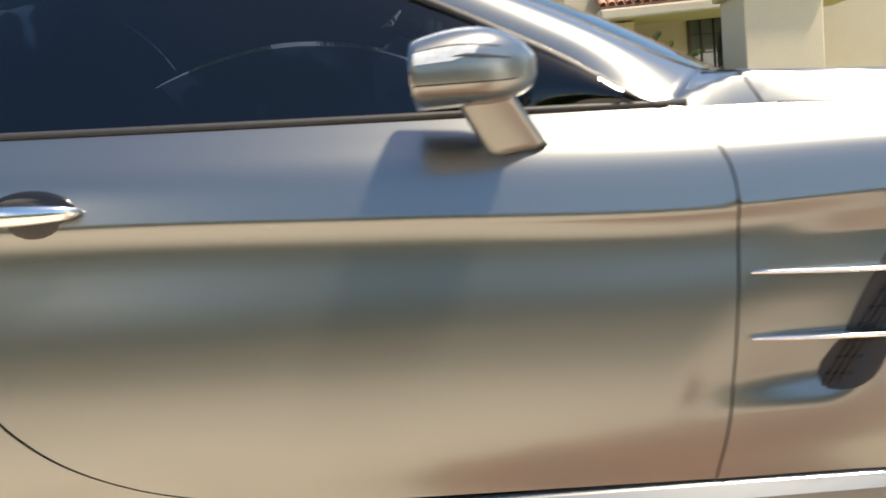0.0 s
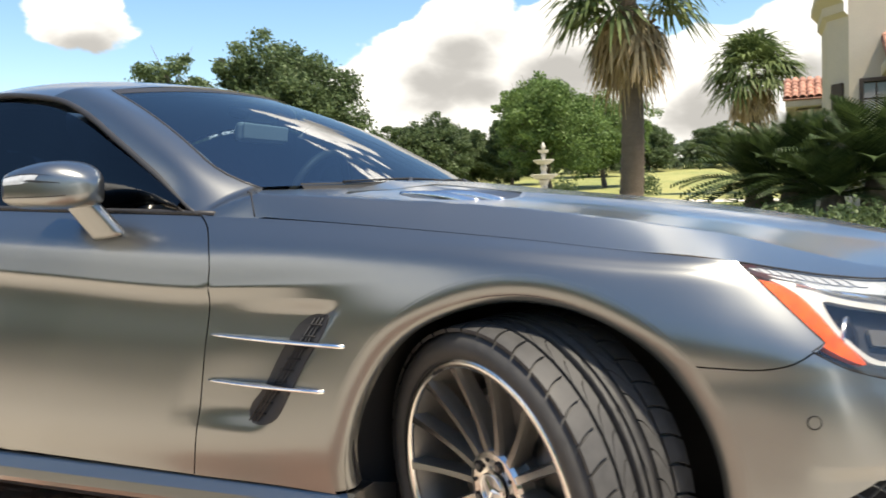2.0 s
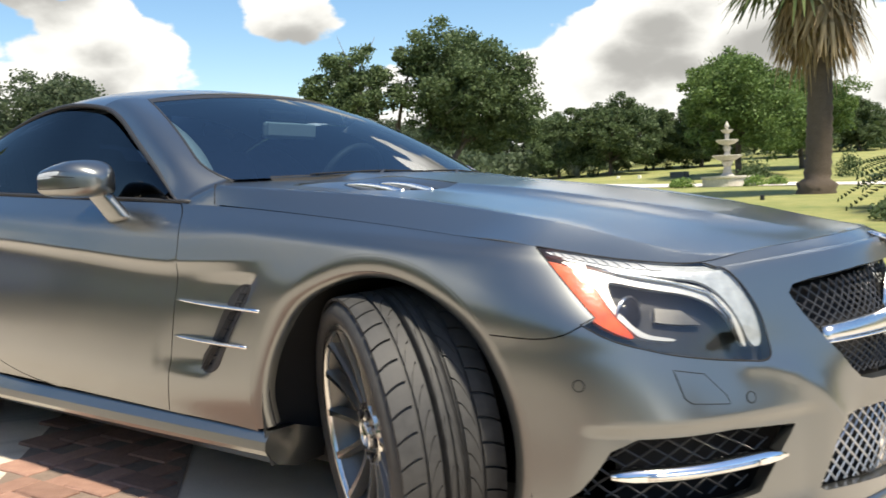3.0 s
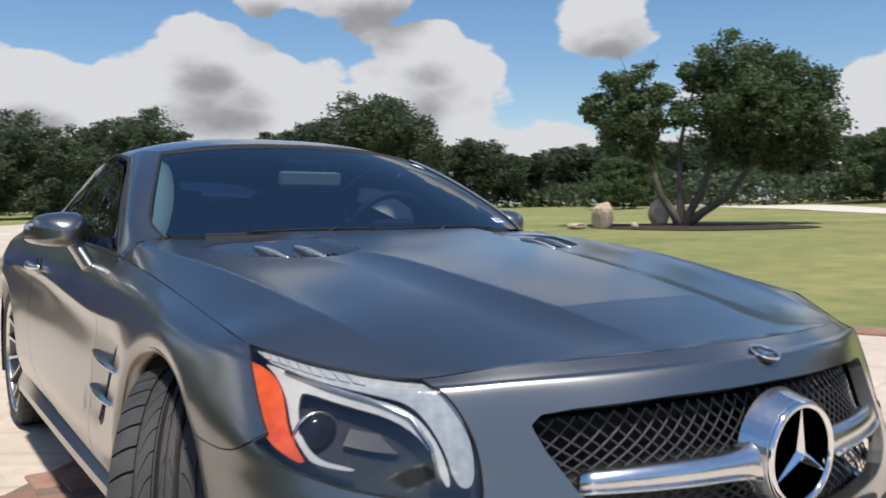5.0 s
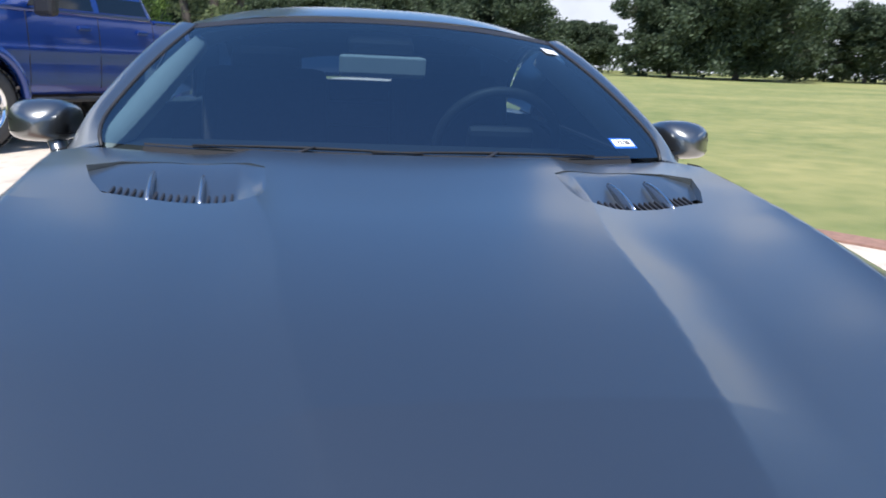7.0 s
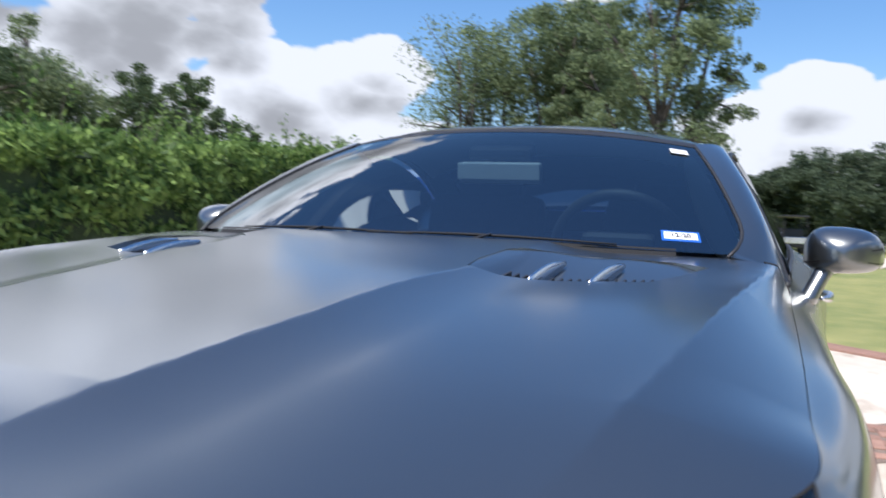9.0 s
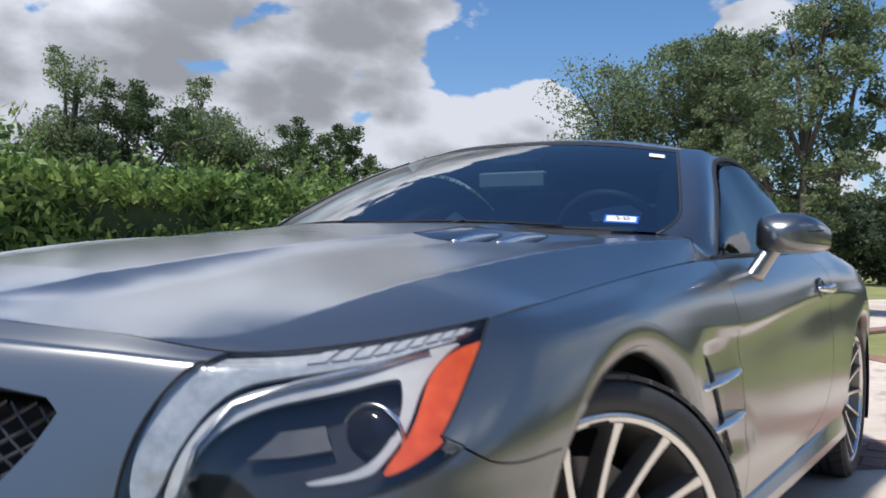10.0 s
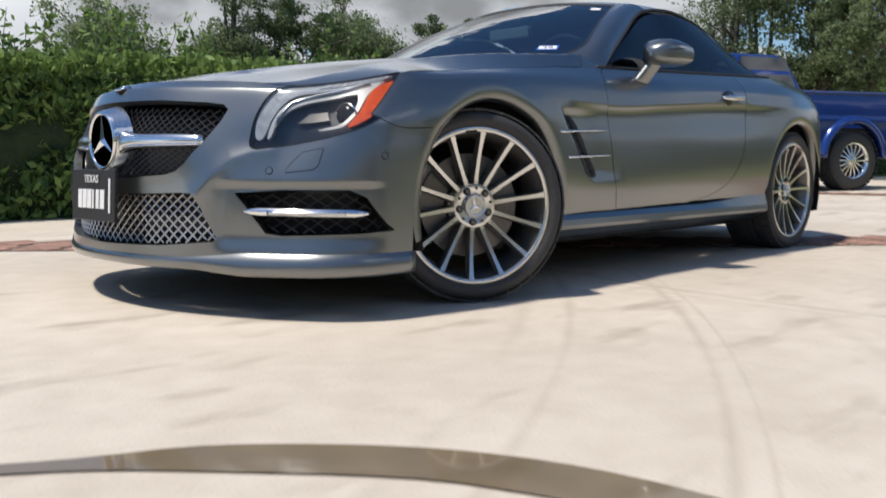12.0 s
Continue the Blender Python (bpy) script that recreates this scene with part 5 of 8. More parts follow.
for u0, u1 in ((-.10, .62), (-.62, .05)):
    u = np.linspace(u0, u1, 18)
    v = .028 + .010 * np.sin(np.linspace(0, math.pi, 18))
    q = screen_at(u, v) + surface_normals(screen_at, u, v) * .006
    w_ = tube("wiper", q, np.interp(np.linspace(0, 1, 18), [0, .5, 1], [.002, .004, .002]), M_DARK, car, "black windscreen wiper", n=6)
    base_q = screen_at(np.array([u1 - .42]), np.array([-.01]))[0] + (.01, 0, -.004)
    tube("wiper_arm", [base_q, base_q * .6 + q[9] * .4 + (0.004, 0, .006), q[9] + (0, 0, .003)], [.012, .008, .005], M_PLASTIC, w_, n=8, flat=.5)

for side in (1, -1):
    for y0, y1, x0, x1 in ((.404, .416, -.179, -.366), (.498, .516, -.209, -.410)):
        rings = []
        for t_ in np.linspace(0, 1, 14):
            x, yy = x0 + (x1 - x0) * t_, y0 + (y1 - y0) * t_
            zz = hood_at(np.array([x]), np.array([yy]))[0, 2]
            top = zz + .001 + .011 * math.sin(math.pi * min(1, t_ * .94 + .03)) ** .8
            low_z = zz - .030 * (1 - t_) - .004
            rings.append([(x, side * (yy - .0038), low_z), (x, side * (yy - .0030), top - .003), (x, side * yy, top), (x, side * (yy + .0030), top - .003), (x, side * (yy + .0038), low_z)])
        sweep("vent_fin", rings, M_SATIN_SILVER, car, "chrome hood vent fin")
    for i in range(17):
        y = .352 + .0142 * i
        x = float(vent_front(y))
        p0 = hood_at(np.array([x - .042]), np.array([y]))[0]
        box("vent_slat", (.082, .0045, .010), pose(p0[0], y * side, p0[2] - .015, 0, 8, 0), M_PLASTIC, car, bevel=0.001)


def sticker(name, u0, u1, v0, v1, mat, label, lift=0.0035):
    return screen_panel(name, np.array([(u0, v0), (u1, v0), (u1, v1), (u0, v1)]), mat, car, lift=lift, label=label, hem=0.0005)


M_BLUE = material("sticker_blue", (.02, .12, .50), 0.4)
M_INK = material("sticker_ink", (.02, .02, .03), 0.5)
sticker("registration_sticker", .738, .842, .075, .132, M_BLUE, "blue bordered white registration sticker", lift=.0008)
sticker("sticker_face", .745, .835, .085, .123, M_WHITE, "", lift=.0016)
c_ = screen_at(np.array([.790]), np.array([.104]))[0]
n_ = surface_normals(screen_at, np.array([.790]), np.array([.104]))[0]
xdir = screen_at(np.array([.84]), np.array([.115]))[0] - screen_at(np.array([.72]), np.array([.115]))[0]
X = Vector(xdir).normalized()
Z = Vector(n_).normalized()
Y = Z.cross(X)
rot = Matrix((X, Y, Z)).transposed().to_4x4()
lettering("sticker_date", "12-20", 0.020, Matrix.Translation(Vector(c_) + Z * 0.0024) @ rot, M_INK, car)
sticker("toll_sticker", .83, .905, .80, .86, M_WHITE, "small white sticker")

# ---- car: cabin ----
M_LEATHER = material("dark_leather", (.050, .050, .052), 0.55, vary=0.15, scale=60, bump=0.0006, bump_scale=220)
M_CREAM = material("pale_headliner", (.62, .63, .61), 0.8, vary=0.08, scale=60)
rings = []
for y in np.linspace(-.70, .70, 20):
    k = 1 - abs(y / .72) ** 3 * .3
    rings.append([(-.62, y, .84), (-.72, y, .905 * k + .905 * (1 - k)), (-.90, y, .925), (-1.05, y, .905), (-1.10, y, .84), (-1.06, y, .60), (-.62, y, .60)])
sweep("dashboard", rings, M_LEATHER, car, "dark leather dashboard")
for side in (1, -1):
    seat = box("seat", (.50, .50, .16), pose(-1.72, .36 * side, .52, 0, 6, 0), M_LEATHER, car, "dark leather bucket seat", bevel=.05)
    box("backrest", (.16, .48, .62), pose(-2.02, .36 * side, .80, 0, -18, 0), M_LEATHER, seat, bevel=.06)
    box("headrest", (.10, .27, .18), pose(-2.10, .36 * side, 1.09, 0, -14, 0), M_LEATHER, seat, bevel=.04)
wc = pose(-1.18, .36, .90, 0, -66, 0)
wheel_ = tube("steering_wheel", [wc @ Vector((.185 * math.cos(a), .185 * math.sin(a), 0)) for a in np.linspace(0, 2 * math.pi, 40)[:-1]], .016, M_LEATHER, car, "leather steering wheel", n=10, closed=True)
box("wheel_hub", (.16, .20, .05), wc @ pose(0, 0, -.02), M_LEATHER, wheel_, bevel=.02)
rm = pose(-1.165, .004, 1.125, 0, 8, 0)
rear_mirror = box("rear_view_mirror", (.030, .25, .062), rm, M_CREAM, car, "rear view mirror", bevel=.012)
box("mirror_pane", (.004, .24, .050), pose(-1.184, .004, 1.122, 0, 8, 0), M_CHROME, rear_mirror, bevel=.002)
box("mirror_back", (.010, .25, .050), pose(-1.147, .004, 1.127, 0, 8, 0), M_CREAM, rear_mirror, bevel=.004)
box("sensor_housing", (.08, .19, .036), pose(-1.190, .0, 1.188, 0, 20, 0), M_PLASTIC, rear_mirror, bevel=.015)

for side in (1, -1):
    v_ = np.linspace(.05, .97, 16)
    outer_ = screen_at(np.full(16, .955), v_) + (-.015, 0, -.02)
    inner_ = screen_at(.945 - .075 * np.sin(np.pi * np.clip(v_ * .9 + .05, 0, 1)) ** .6, v_) + (-.035, 0, -.035)
    P = np.r_[outer_, inner_, inner_ + (-.05, 0.0, -.03)] * (1, side, 1)
    mesh_part("pillar_trim", P, [((j * 16 + i, j * 16 + i + 1, (j + 1) * 16 + i + 1, (j + 1) * 16 + i)) for j in range(2) for i in range(15)], M_CREAM, car, "pale inner pillar trim", smooth=True)
ht, hk = np.meshgrid(np.linspace(1.02, 1.60, 8), np.linspace(-.93, .93, 14), indexing="ij")
mesh_part("headliner", roof_at(ht.ravel(), hk.ravel()) - (0, 0, .03), [(i * 14 + j, (i + 1) * 14 + j, (i + 1) * 14 + j + 1, i * 14 + j + 1) for i in range(7) for j in range(13)], M_CREAM, car, "pale roof lining", smooth=True)
box("rear_shelf", (.34, 1.10, .04), pose(-2.42, 0, .90), M_LEATHER, car, bevel=.01)
box("roll_bar_cover", (.10, 1.0, .10), pose(-2.27, 0, .92), M_LEATHER, car, bevel=.03)
box("rear_bulkhead", (.06, .92, .52), pose(-2.45, 0, .80), M_LEATHER, car, bevel=.01)


# ---- wheels ----
M_BRAKE = material("brake_disc", (.17, .165, .16), 0.4, 0.9, vary=0.15, scale=90)
M_CALIPER = material("caliper_grey", (.30, .30, .29), 0.45, 0.3, vary=0.1, scale=60)


def lathe(profile, n=72):
    """Profile of (y, r) turned about the y axis."""
    vs, fs, m = [], [], len(profile)
    for i in range(n):
        a = 2 * math.pi * i / n
        for y, r in profile:
            vs.append((r * math.sin(a), y, r * math.cos(a)))
    for i in range(n):
        for j in range(m - 1):
            b = ((i + 1) % n) * m
            fs.append((i * m + j, i * m + j + 1, b + j + 1, b + j))
    return vs, fs


def build_wheel(width, radius, name):
    """A road wheel about the y axis, its face towards +y, at the origin."""
    root = new(name)
    h, rim = width / 2, 0.262
    tyre_profile = [(-h + .012, rim - .004), (-h - .002, rim + .022), (-h + .002, rim + .040), (-h + .022, radius - .012), (-h + .040, radius - .0075), (0, radius - .0065),
                    (h - .040, radius - .0075), (h - .022, radius - .012), (h - .006, rim + .046), (h + .001, rim + .032), (h - .001, rim + .016), (h - .010, rim + .008), (h - .018, rim - .004)]
    tyre = mesh_part("tyre", *lathe(tyre_profile, 96), M_RUBBER, root, "black low-profile tyre with a directional tread", smooth=True)
    # directional tread: two shoulder rows, two middle rows, a centre rib
    vs, fs = [], []
    rows = [(-h + .014, -h + .062, 40, .35, .88), (-h + .070, -h + .098, 40, .9, .92), (-h + .104, .0 - .004, 20, 2.0, .94), (.004, h - .104, 20, -2.0, .94), (h - .098, h - .070, 40, -.9, .92), (h - .062, h - .014, 40, -.35, .88)]
    for y0, y1, count, skew, fill in rows:
        for k in range(count):
            da = 2 * math.pi / count
            base = len(vs)
            nx, na = 4, 3
            for top in (0, 1):
                for i in range(nx + 1):
                    u = i / nx
                    y = y0 + (y1 - y0) * u
                    edge_drop = .0062 * max(0, (abs(y) - (h - .045)) / .045) ** 1.6
                    r = radius - .0075 - edge_drop if not top else radius - edge_drop
                    curve = skew * da * (1 - (1 - u) ** 1.8 if y0 < 0 else -(1 - u ** 1.8)) * (1.2 if abs(skew) > .6 else 1)
                    for j in range(na + 1):
                        a = k * da + da * fill * j / na + curve
                        vs.append((r * math.sin(a), y, r * math.cos(a)))
            m = na + 1
            lay = (nx + 1) * m
            for i in range(nx):
                for j in range(na):
                    q = base + lay + i * m + j
                    fs.append((q, q + 1, q + m + 1, q + m))
            for i in range(nx):
                for j, d in ((0, 0), (na, 1)):
                    q = base + i * m + j
                    f = (q, q + m, q + m + lay, q + lay)
                    fs.append(f if d else f[::-1])
            for j in range(na):
                for i, d in ((0, 0), (nx, 1)):
                    q = base + i * m + j
                    f = (q, q + 1, q + 1 + lay, q + lay)
                    fs.append(f if not d else f[::-1])
    bm = bmesh.new()
    bv = [bm.verts.new(v) for v in vs]
    for f in fs:
        bm.faces.new([bv[i] for i in f])
    bmesh.ops.recalc_face_normals(bm, faces=bm.faces)
    part("tread", bm, M_RUBBER, tyre)
    rim_profile = [(-h + .012, rim), (-h + .015, rim - .012), (-h + .05, rim - .022), (.02, rim - .030), (h - .030, rim - .016), (h - .020, rim - .010)]
    barrel = mesh_part("rim", *lathe(rim_profile, 72), M_RIM_GREY, root, "multi-spoke alloy rim with machined faces", smooth=True)
    lip = [(h - .022, rim - .012), (h - .010, rim - .012), (h - .007, rim - .004), (h - .008, rim + .006), (h - .016, rim + .008)]
    mesh_part("rim_lip", *lathe(lip, 96), M_ALU, barrel, "machined rim lip", smooth=True)
    for k in range(14):
        a = 2 * math.pi * (k + .35) / 14
        R = Matrix.Rotation(a, 4, "Y")
        rings_f = []
        for t_ in np.linspace(0, 1, 9):
            r = .062 + (rim - .010 - .062) * t_
            y = h - .046 + .034 * t_ ** 1.8
            half = .0078 - .0018 * math.sin(math.pi * t_) + .0016 * (t_ > .9)
            rings_f.append((r, y, half))
        bm = bmesh.new()
        mats = []
        grid = []
        for r, y, half in rings_f:
            back = .030 + .018 * (1 - (r - .062) / .17)
            grid.append([bm.verts.new(R @ Vector(p)) for p in ((-half * 1.7, y - back, r), (-half * 1.35, y - .010, r), (-half, y, r), (half, y, r), (half * 1.35, y - .010, r), (half * 1.7, y - back, r))])
        for g0, g1 in zip(grid[:-1], grid[1:]):
            for j in range(5):
                f = bm.faces.new((g0[j], g0[j + 1], g1[j + 1], g1[j]))
                f.material_index = 0 if j == 2 else 1
        bmesh.ops.recalc_face_normals(bm, faces=bm.faces)
        ob = part("spoke", bm, M_ALU, barrel)
        ob.data.materials.append(M_RIM_GREY)
    hub_profile = [(h - .10, .078), (h - .052, .080), (h - .044, .074), (h - .043, .064), (h - .046, .046), (h - .050, .038), (h - .052, .0)]
    mesh_part("hub", *lathe(hub_profile, 48), M_ALU, barrel, "machined hub", smooth=False)
    for k in range(5):
        a = 2 * math.pi * k / 5 + .3
        bm = bmesh.new()
        bmesh.ops.create_cone(bm, cap_ends=True, segments=18, radius1=.0125, radius2=.0115, depth=.004, matrix=pose(.056 * math.sin(a), h - .0425, .056 * math.cos(a), 90, 0, 0))
        well = part("bolt_well", bm, M_DARK, barrel)
        bm = bmesh.new()
        bmesh.ops.create_cone(bm, cap_ends=True, segments=6, radius1=.0075, radius2=.0070, depth=.006, matrix=pose(.056 * math.sin(a), h - .0395, .056 * math.cos(a), 90, 0, 0))
        part("wheel_bolt", bm, M_RIM_GREY, barrel)
        a += .63
        bm = bmesh.new()
        bmesh.ops.create_cone(bm, cap_ends=True, segments=12, radius1=.0045, radius2=.0042, depth=.004, matrix=pose(.060 * math.sin(a), h - .0425, .060 * math.cos(a), 90, 0, 0))
        part("hub_hole", bm, M_DARK, barrel)
    cap = emblem("centre_cap", pose(0, h - .036, 0, 0, 0, 90), .033, barrel, "round silver centre cap")
    for ch in cap.children:
        if ch.name.startswith("emblem_disc"):
            ch.data.materials[0] = M_SATIN_SILVER
    box("rim_mark", (.040, .002, .007), Matrix.Rotation(-.11, 4, "Y") @ pose(0, h - .0085, rim - .010), M_DARK, barrel, bevel=.0005)
    disc_profile = [(h - .125, .05), (h - .125, .178), (h - .100, .178), (h - .100, .09), (h - .08, .085), (h - .08, .0)]
    mesh_part("brake_disc", *lathe(disc_profile, 60), M_BRAKE, root, "steel brake disc", smooth=False)
    return root


front = build_wheel(.255, .331, "wheel")
front["label"] = "alloy wheel with fourteen machined spokes"
front.parent = car
rear_w = build_wheel(.285, .327, "wheel")
rear_w["label"] = "alloy wheel with fourteen machined spokes"
rear_w.parent = car
STEER_L, STEER_R = -27, -32
front.matrix_local = pose(0, .735, .331, 0, 0, STEER_L) @ pose(0, .048, 0, 0, 12, 0)
# the turned wheel leans with its caster
fr = copy_thing(front, pose(0, -.735, .319, 0, 0, 180 + STEER_R) @ pose(0, .048, 0, -5, 0, 0) @ pose(0, 0, 0, 0, 30, 0))
rear_w.matrix_local = pose(-2.585, .752, .327, 0, -20, 0)
rr_ = copy_thing(rear_w, pose(-2.585, -.752, .327, 0, 15, 180))
fr.parent = car
rr_.parent = car
for m in (pose(0, .735, .331, 0, 0, STEER_L) @ pose(.135, .02, .05), pose(0, -.735, .319, 0, 0, STEER_R) @ pose(-.135, -.02, .05)):
    box("brake_caliper", (.09, .085, .20), m, M_CALIPER, car, "grey brake caliper", bevel=.02)


# ---- ground, drive and lawn ----
def ground_z(x, y):
    """The land rises gently from the drive, most towards the field behind the fountain."""
    x, y = np.asarray(x, float), np.asarray(y, float)
    r, b = np.hypot(x, y), np.degrees(np.arctan2(-x, y))
    k = np.interp(b, [-60, -10, 12, 30, 45, 65, 85], [.0125, .021, .0265, .0235, .019, .017, .0125])
    return k * np.minimum(np.maximum(r - 5, 0), 110) + .034 * np.interp(b, [-15, 4, 22, 35], [0, 1, 1, 0]) * np.clip(r - 45, 0, 70)


def terrain(name, outline, lift, mat, label, category, step, thick=0.0):
    """A sheet of ground cut to an outline in plan; it follows the rise of the land."""
    from mathutils.geometry import delaunay_2d_cdt
    out = dense(np.asarray(outline, float), step)
    lo, hi = out.min(0), out.max(0)
    gx, gy = np.meshgrid(np.arange(lo[0], hi[0], step), np.arange(lo[1], hi[1], step))
    g = np.c_[gx.ravel(), gy.ravel()]
    g = g[inside(out, g) & (edge_distance(out, g) > step * .4)]
    n = len(out)
    v, _, f, *_ = delaunay_2d_cdt([Vector(p) for p in np.r_[out, g]], [(i, (i + 1) % n) for i in range(n)], [], 0, 1e-5)
    v = np.array([tuple(p) for p in v])
    f = [tuple(q) for q in f]
    keep = inside(out, np.array([v[list(q)].mean(0) for q in f]))
    f = [q for q, k in zip(f, keep) if k]
    P = np.c_[v, ground_z(v[:, 0], v[:, 1]) + lift]
    if thick:
        m = len(P)
        P = np.r_[P, P[:n] - (0, 0, thick)]
        f = f + [(i, m + i, m + (i + 1) % n, (i + 1) % n) for i in range(n)]
    return tagged(mesh_part(name, P, f, mat, smooth=False), label, category, kind="structure")


# one sheet of land to the horizon
rad = np.r_[np.linspace(0, 40, 21), np.geomspace(44, 1500, 22)]
ang = np.linspace(0, 2 * math.pi, 73)[:-1]
vs = [(r * math.cos(a), r * math.sin(a), float(ground_z(r * math.cos(a), r * math.sin(a))) - 0.03) for r in rad[1:] for a in ang]
fs = [(i * 72 + j, (i + 1) * 72 + j, (i + 1) * 72 + (j + 1) % 72, i * 72 + (j + 1) % 72) for i in range(len(rad) - 2) for j in range(72)]
fs.append(tuple(range(72)))
tagged(mesh_part("ground", vs, fs, M_GRASS, smooth=True), "wide mown lawn with dry yellow patches", "lawn", kind="structure")
DRIVE = [(-52, 16), (-45, 11), (-38, 5.6), (-25, 1.9), (-14, 0.1), (-11, -0.5), (-9.2, -0.3), (-7.6, 0.9), (-6.3, 2.2), (-4.3, 3.7), (-1.8, 5.15), (2, 5.9), (6, 6.0), (14, 5), (14, -9.5), (-3, -6.4), (-12, -6.4), (-17, -4.2), (-22, -3.4), (-30, -1.2), (-40, 1.6), (-50, 8)]
terrain("driveway", DRIVE, 0.0, M_CONCRETE, "pale stained concrete driveway", "driveway", 1.0)
PATH_PALE = material("path_concrete", (.60, .56, .50), 0.85, vary=0.12, scale=2, bump=0.003, bump_scale=20)
terrain("garden_path", [(-60, 64), (-30, 44), (-16, 33), (-11, 30.2), (-6, 28.4), (6, 26.4), (6, 28.8), (-5, 31), (-10, 33.2), (-15, 36.2), (-29, 48), (-60, 69)], -0.010, PATH_PALE, "pale concrete garden path", "path", 2.5)
# brick edging along the lawn
M_BRICK = material("paver_brick", (.25, .14, .105), 0.85, base2=(.34, .205, .155), scale=30, bump=0.0025, bump_scale=90, per_piece=0.28)
M_MORTAR = material("sand_joint", (.20, .15, .12), 0.95, vary=0.2, scale=40, bump=0.003, bump_scale=120)
edge_line = curve2(DRIVE[4:13], 90)
nrm = np.gradient(edge_line, axis=0)
nrm = np.c_[-nrm[:, 1], nrm[:, 0]] / np.linalg.norm(nrm, axis=1)[:, None]
vs, fs = [], []
for p, m in zip(edge_line, nrm):
    for d, z in ((-.16, -.02), (-.15, .018), (.15, .018), (.16, -.02)):
        q = p + m * d
        vs.append((q[0], q[1], float(ground_z(*q)) + z))
for i in range(len(edge_line) - 1):
    for j in range(3):
        fs.append((i * 4 + j, i * 4 + j + 1, i * 4 + j + 5, i * 4 + j + 4))
tagged(mesh_part("lawn_edging", [v for v in vs], [f[::-1] for f in fs], material("edging_brick", (.26, .15, .11), 0.9, vary=0.3, scale=18, bump=0.004, bump_scale=40)), "brown brick edging of the lawn", "edging", kind="structure")

M_WET = material("wet_concrete", (.20, .155, .10), 0.05, vary=0.25, scale=6, spec=0.6)
PUDDLE = [(2.3, 0.85), (2.0, 1.12), (1.772, 1.385), (1.665, 1.452), (1.524, 1.523), (1.366, 1.668), (1.229, 1.851), (1.154, 2.024), (1.125, 2.156), (1.117, 2.245), (1.12, 2.4), (1.15, 2.47), (1.2, 2.4), (1.23, 2.25), (1.281, 2.076), (1.298, 2.029), (1.335, 1.94), (1.402, 1.838), (1.512, 1.704), (1.657, 1.539), (2.1, 1.22), (2.4, 0.95)]
pud = curve2(PUDDLE + PUDDLE[:1], 70)[:-1]
terrain("puddle", pud, 0.004, M_WET, "shallow strip of water on the concrete", "puddle", 0.12)


# ---- foliage ----
def quads(name, Q, mat, parent=None, label=""):
    """Many loose quads (n, 4, 3) as one mesh."""
    Q = np.asarray(Q, np.float32)
    n = len(Q)
    me = bpy.data.meshes.new(name)
    me.vertices.add(n * 4), me.loops.add(n * 4), me.polygons.add(n)
    me.vertices.foreach_set("co", Q.ravel())
    me.loops.foreach_set("vertex_index", np.arange(n * 4, dtype=np.int32))
    me.polygons.foreach_set("loop_start", np.arange(0, n * 4, 4, dtype=np.int32))
    me.update(calc_edges=True)
    me.materials.append(mat)
    ob = new(name, me)
    if parent:
        ob.parent = parent
    if label:
        ob["label"] = label
    return ob


def leaf_quads(rng, centres, length, width, droop=0.0):
    n = len(centres)
    a = rng.normal(size=(n, 3))
    a[:, 2] -= droop
    a /= np.linalg.norm(a, axis=1)[:, None]
    b = np.cross(a, rng.normal(size=(n, 3)))
    b /= np.maximum(np.linalg.norm(b, axis=1), 1e-6)[:, None]
    L = (length * rng.uniform(.6, 1.3, n))[:, None] * a * .5
    Wd = (width * rng.uniform(.6, 1.3, n))[:, None] * b * .5
    c = np.asarray(centres)
    return np.stack([c - L, c - L * .1 + Wd, c + L, c - L * .1 - Wd], 1)


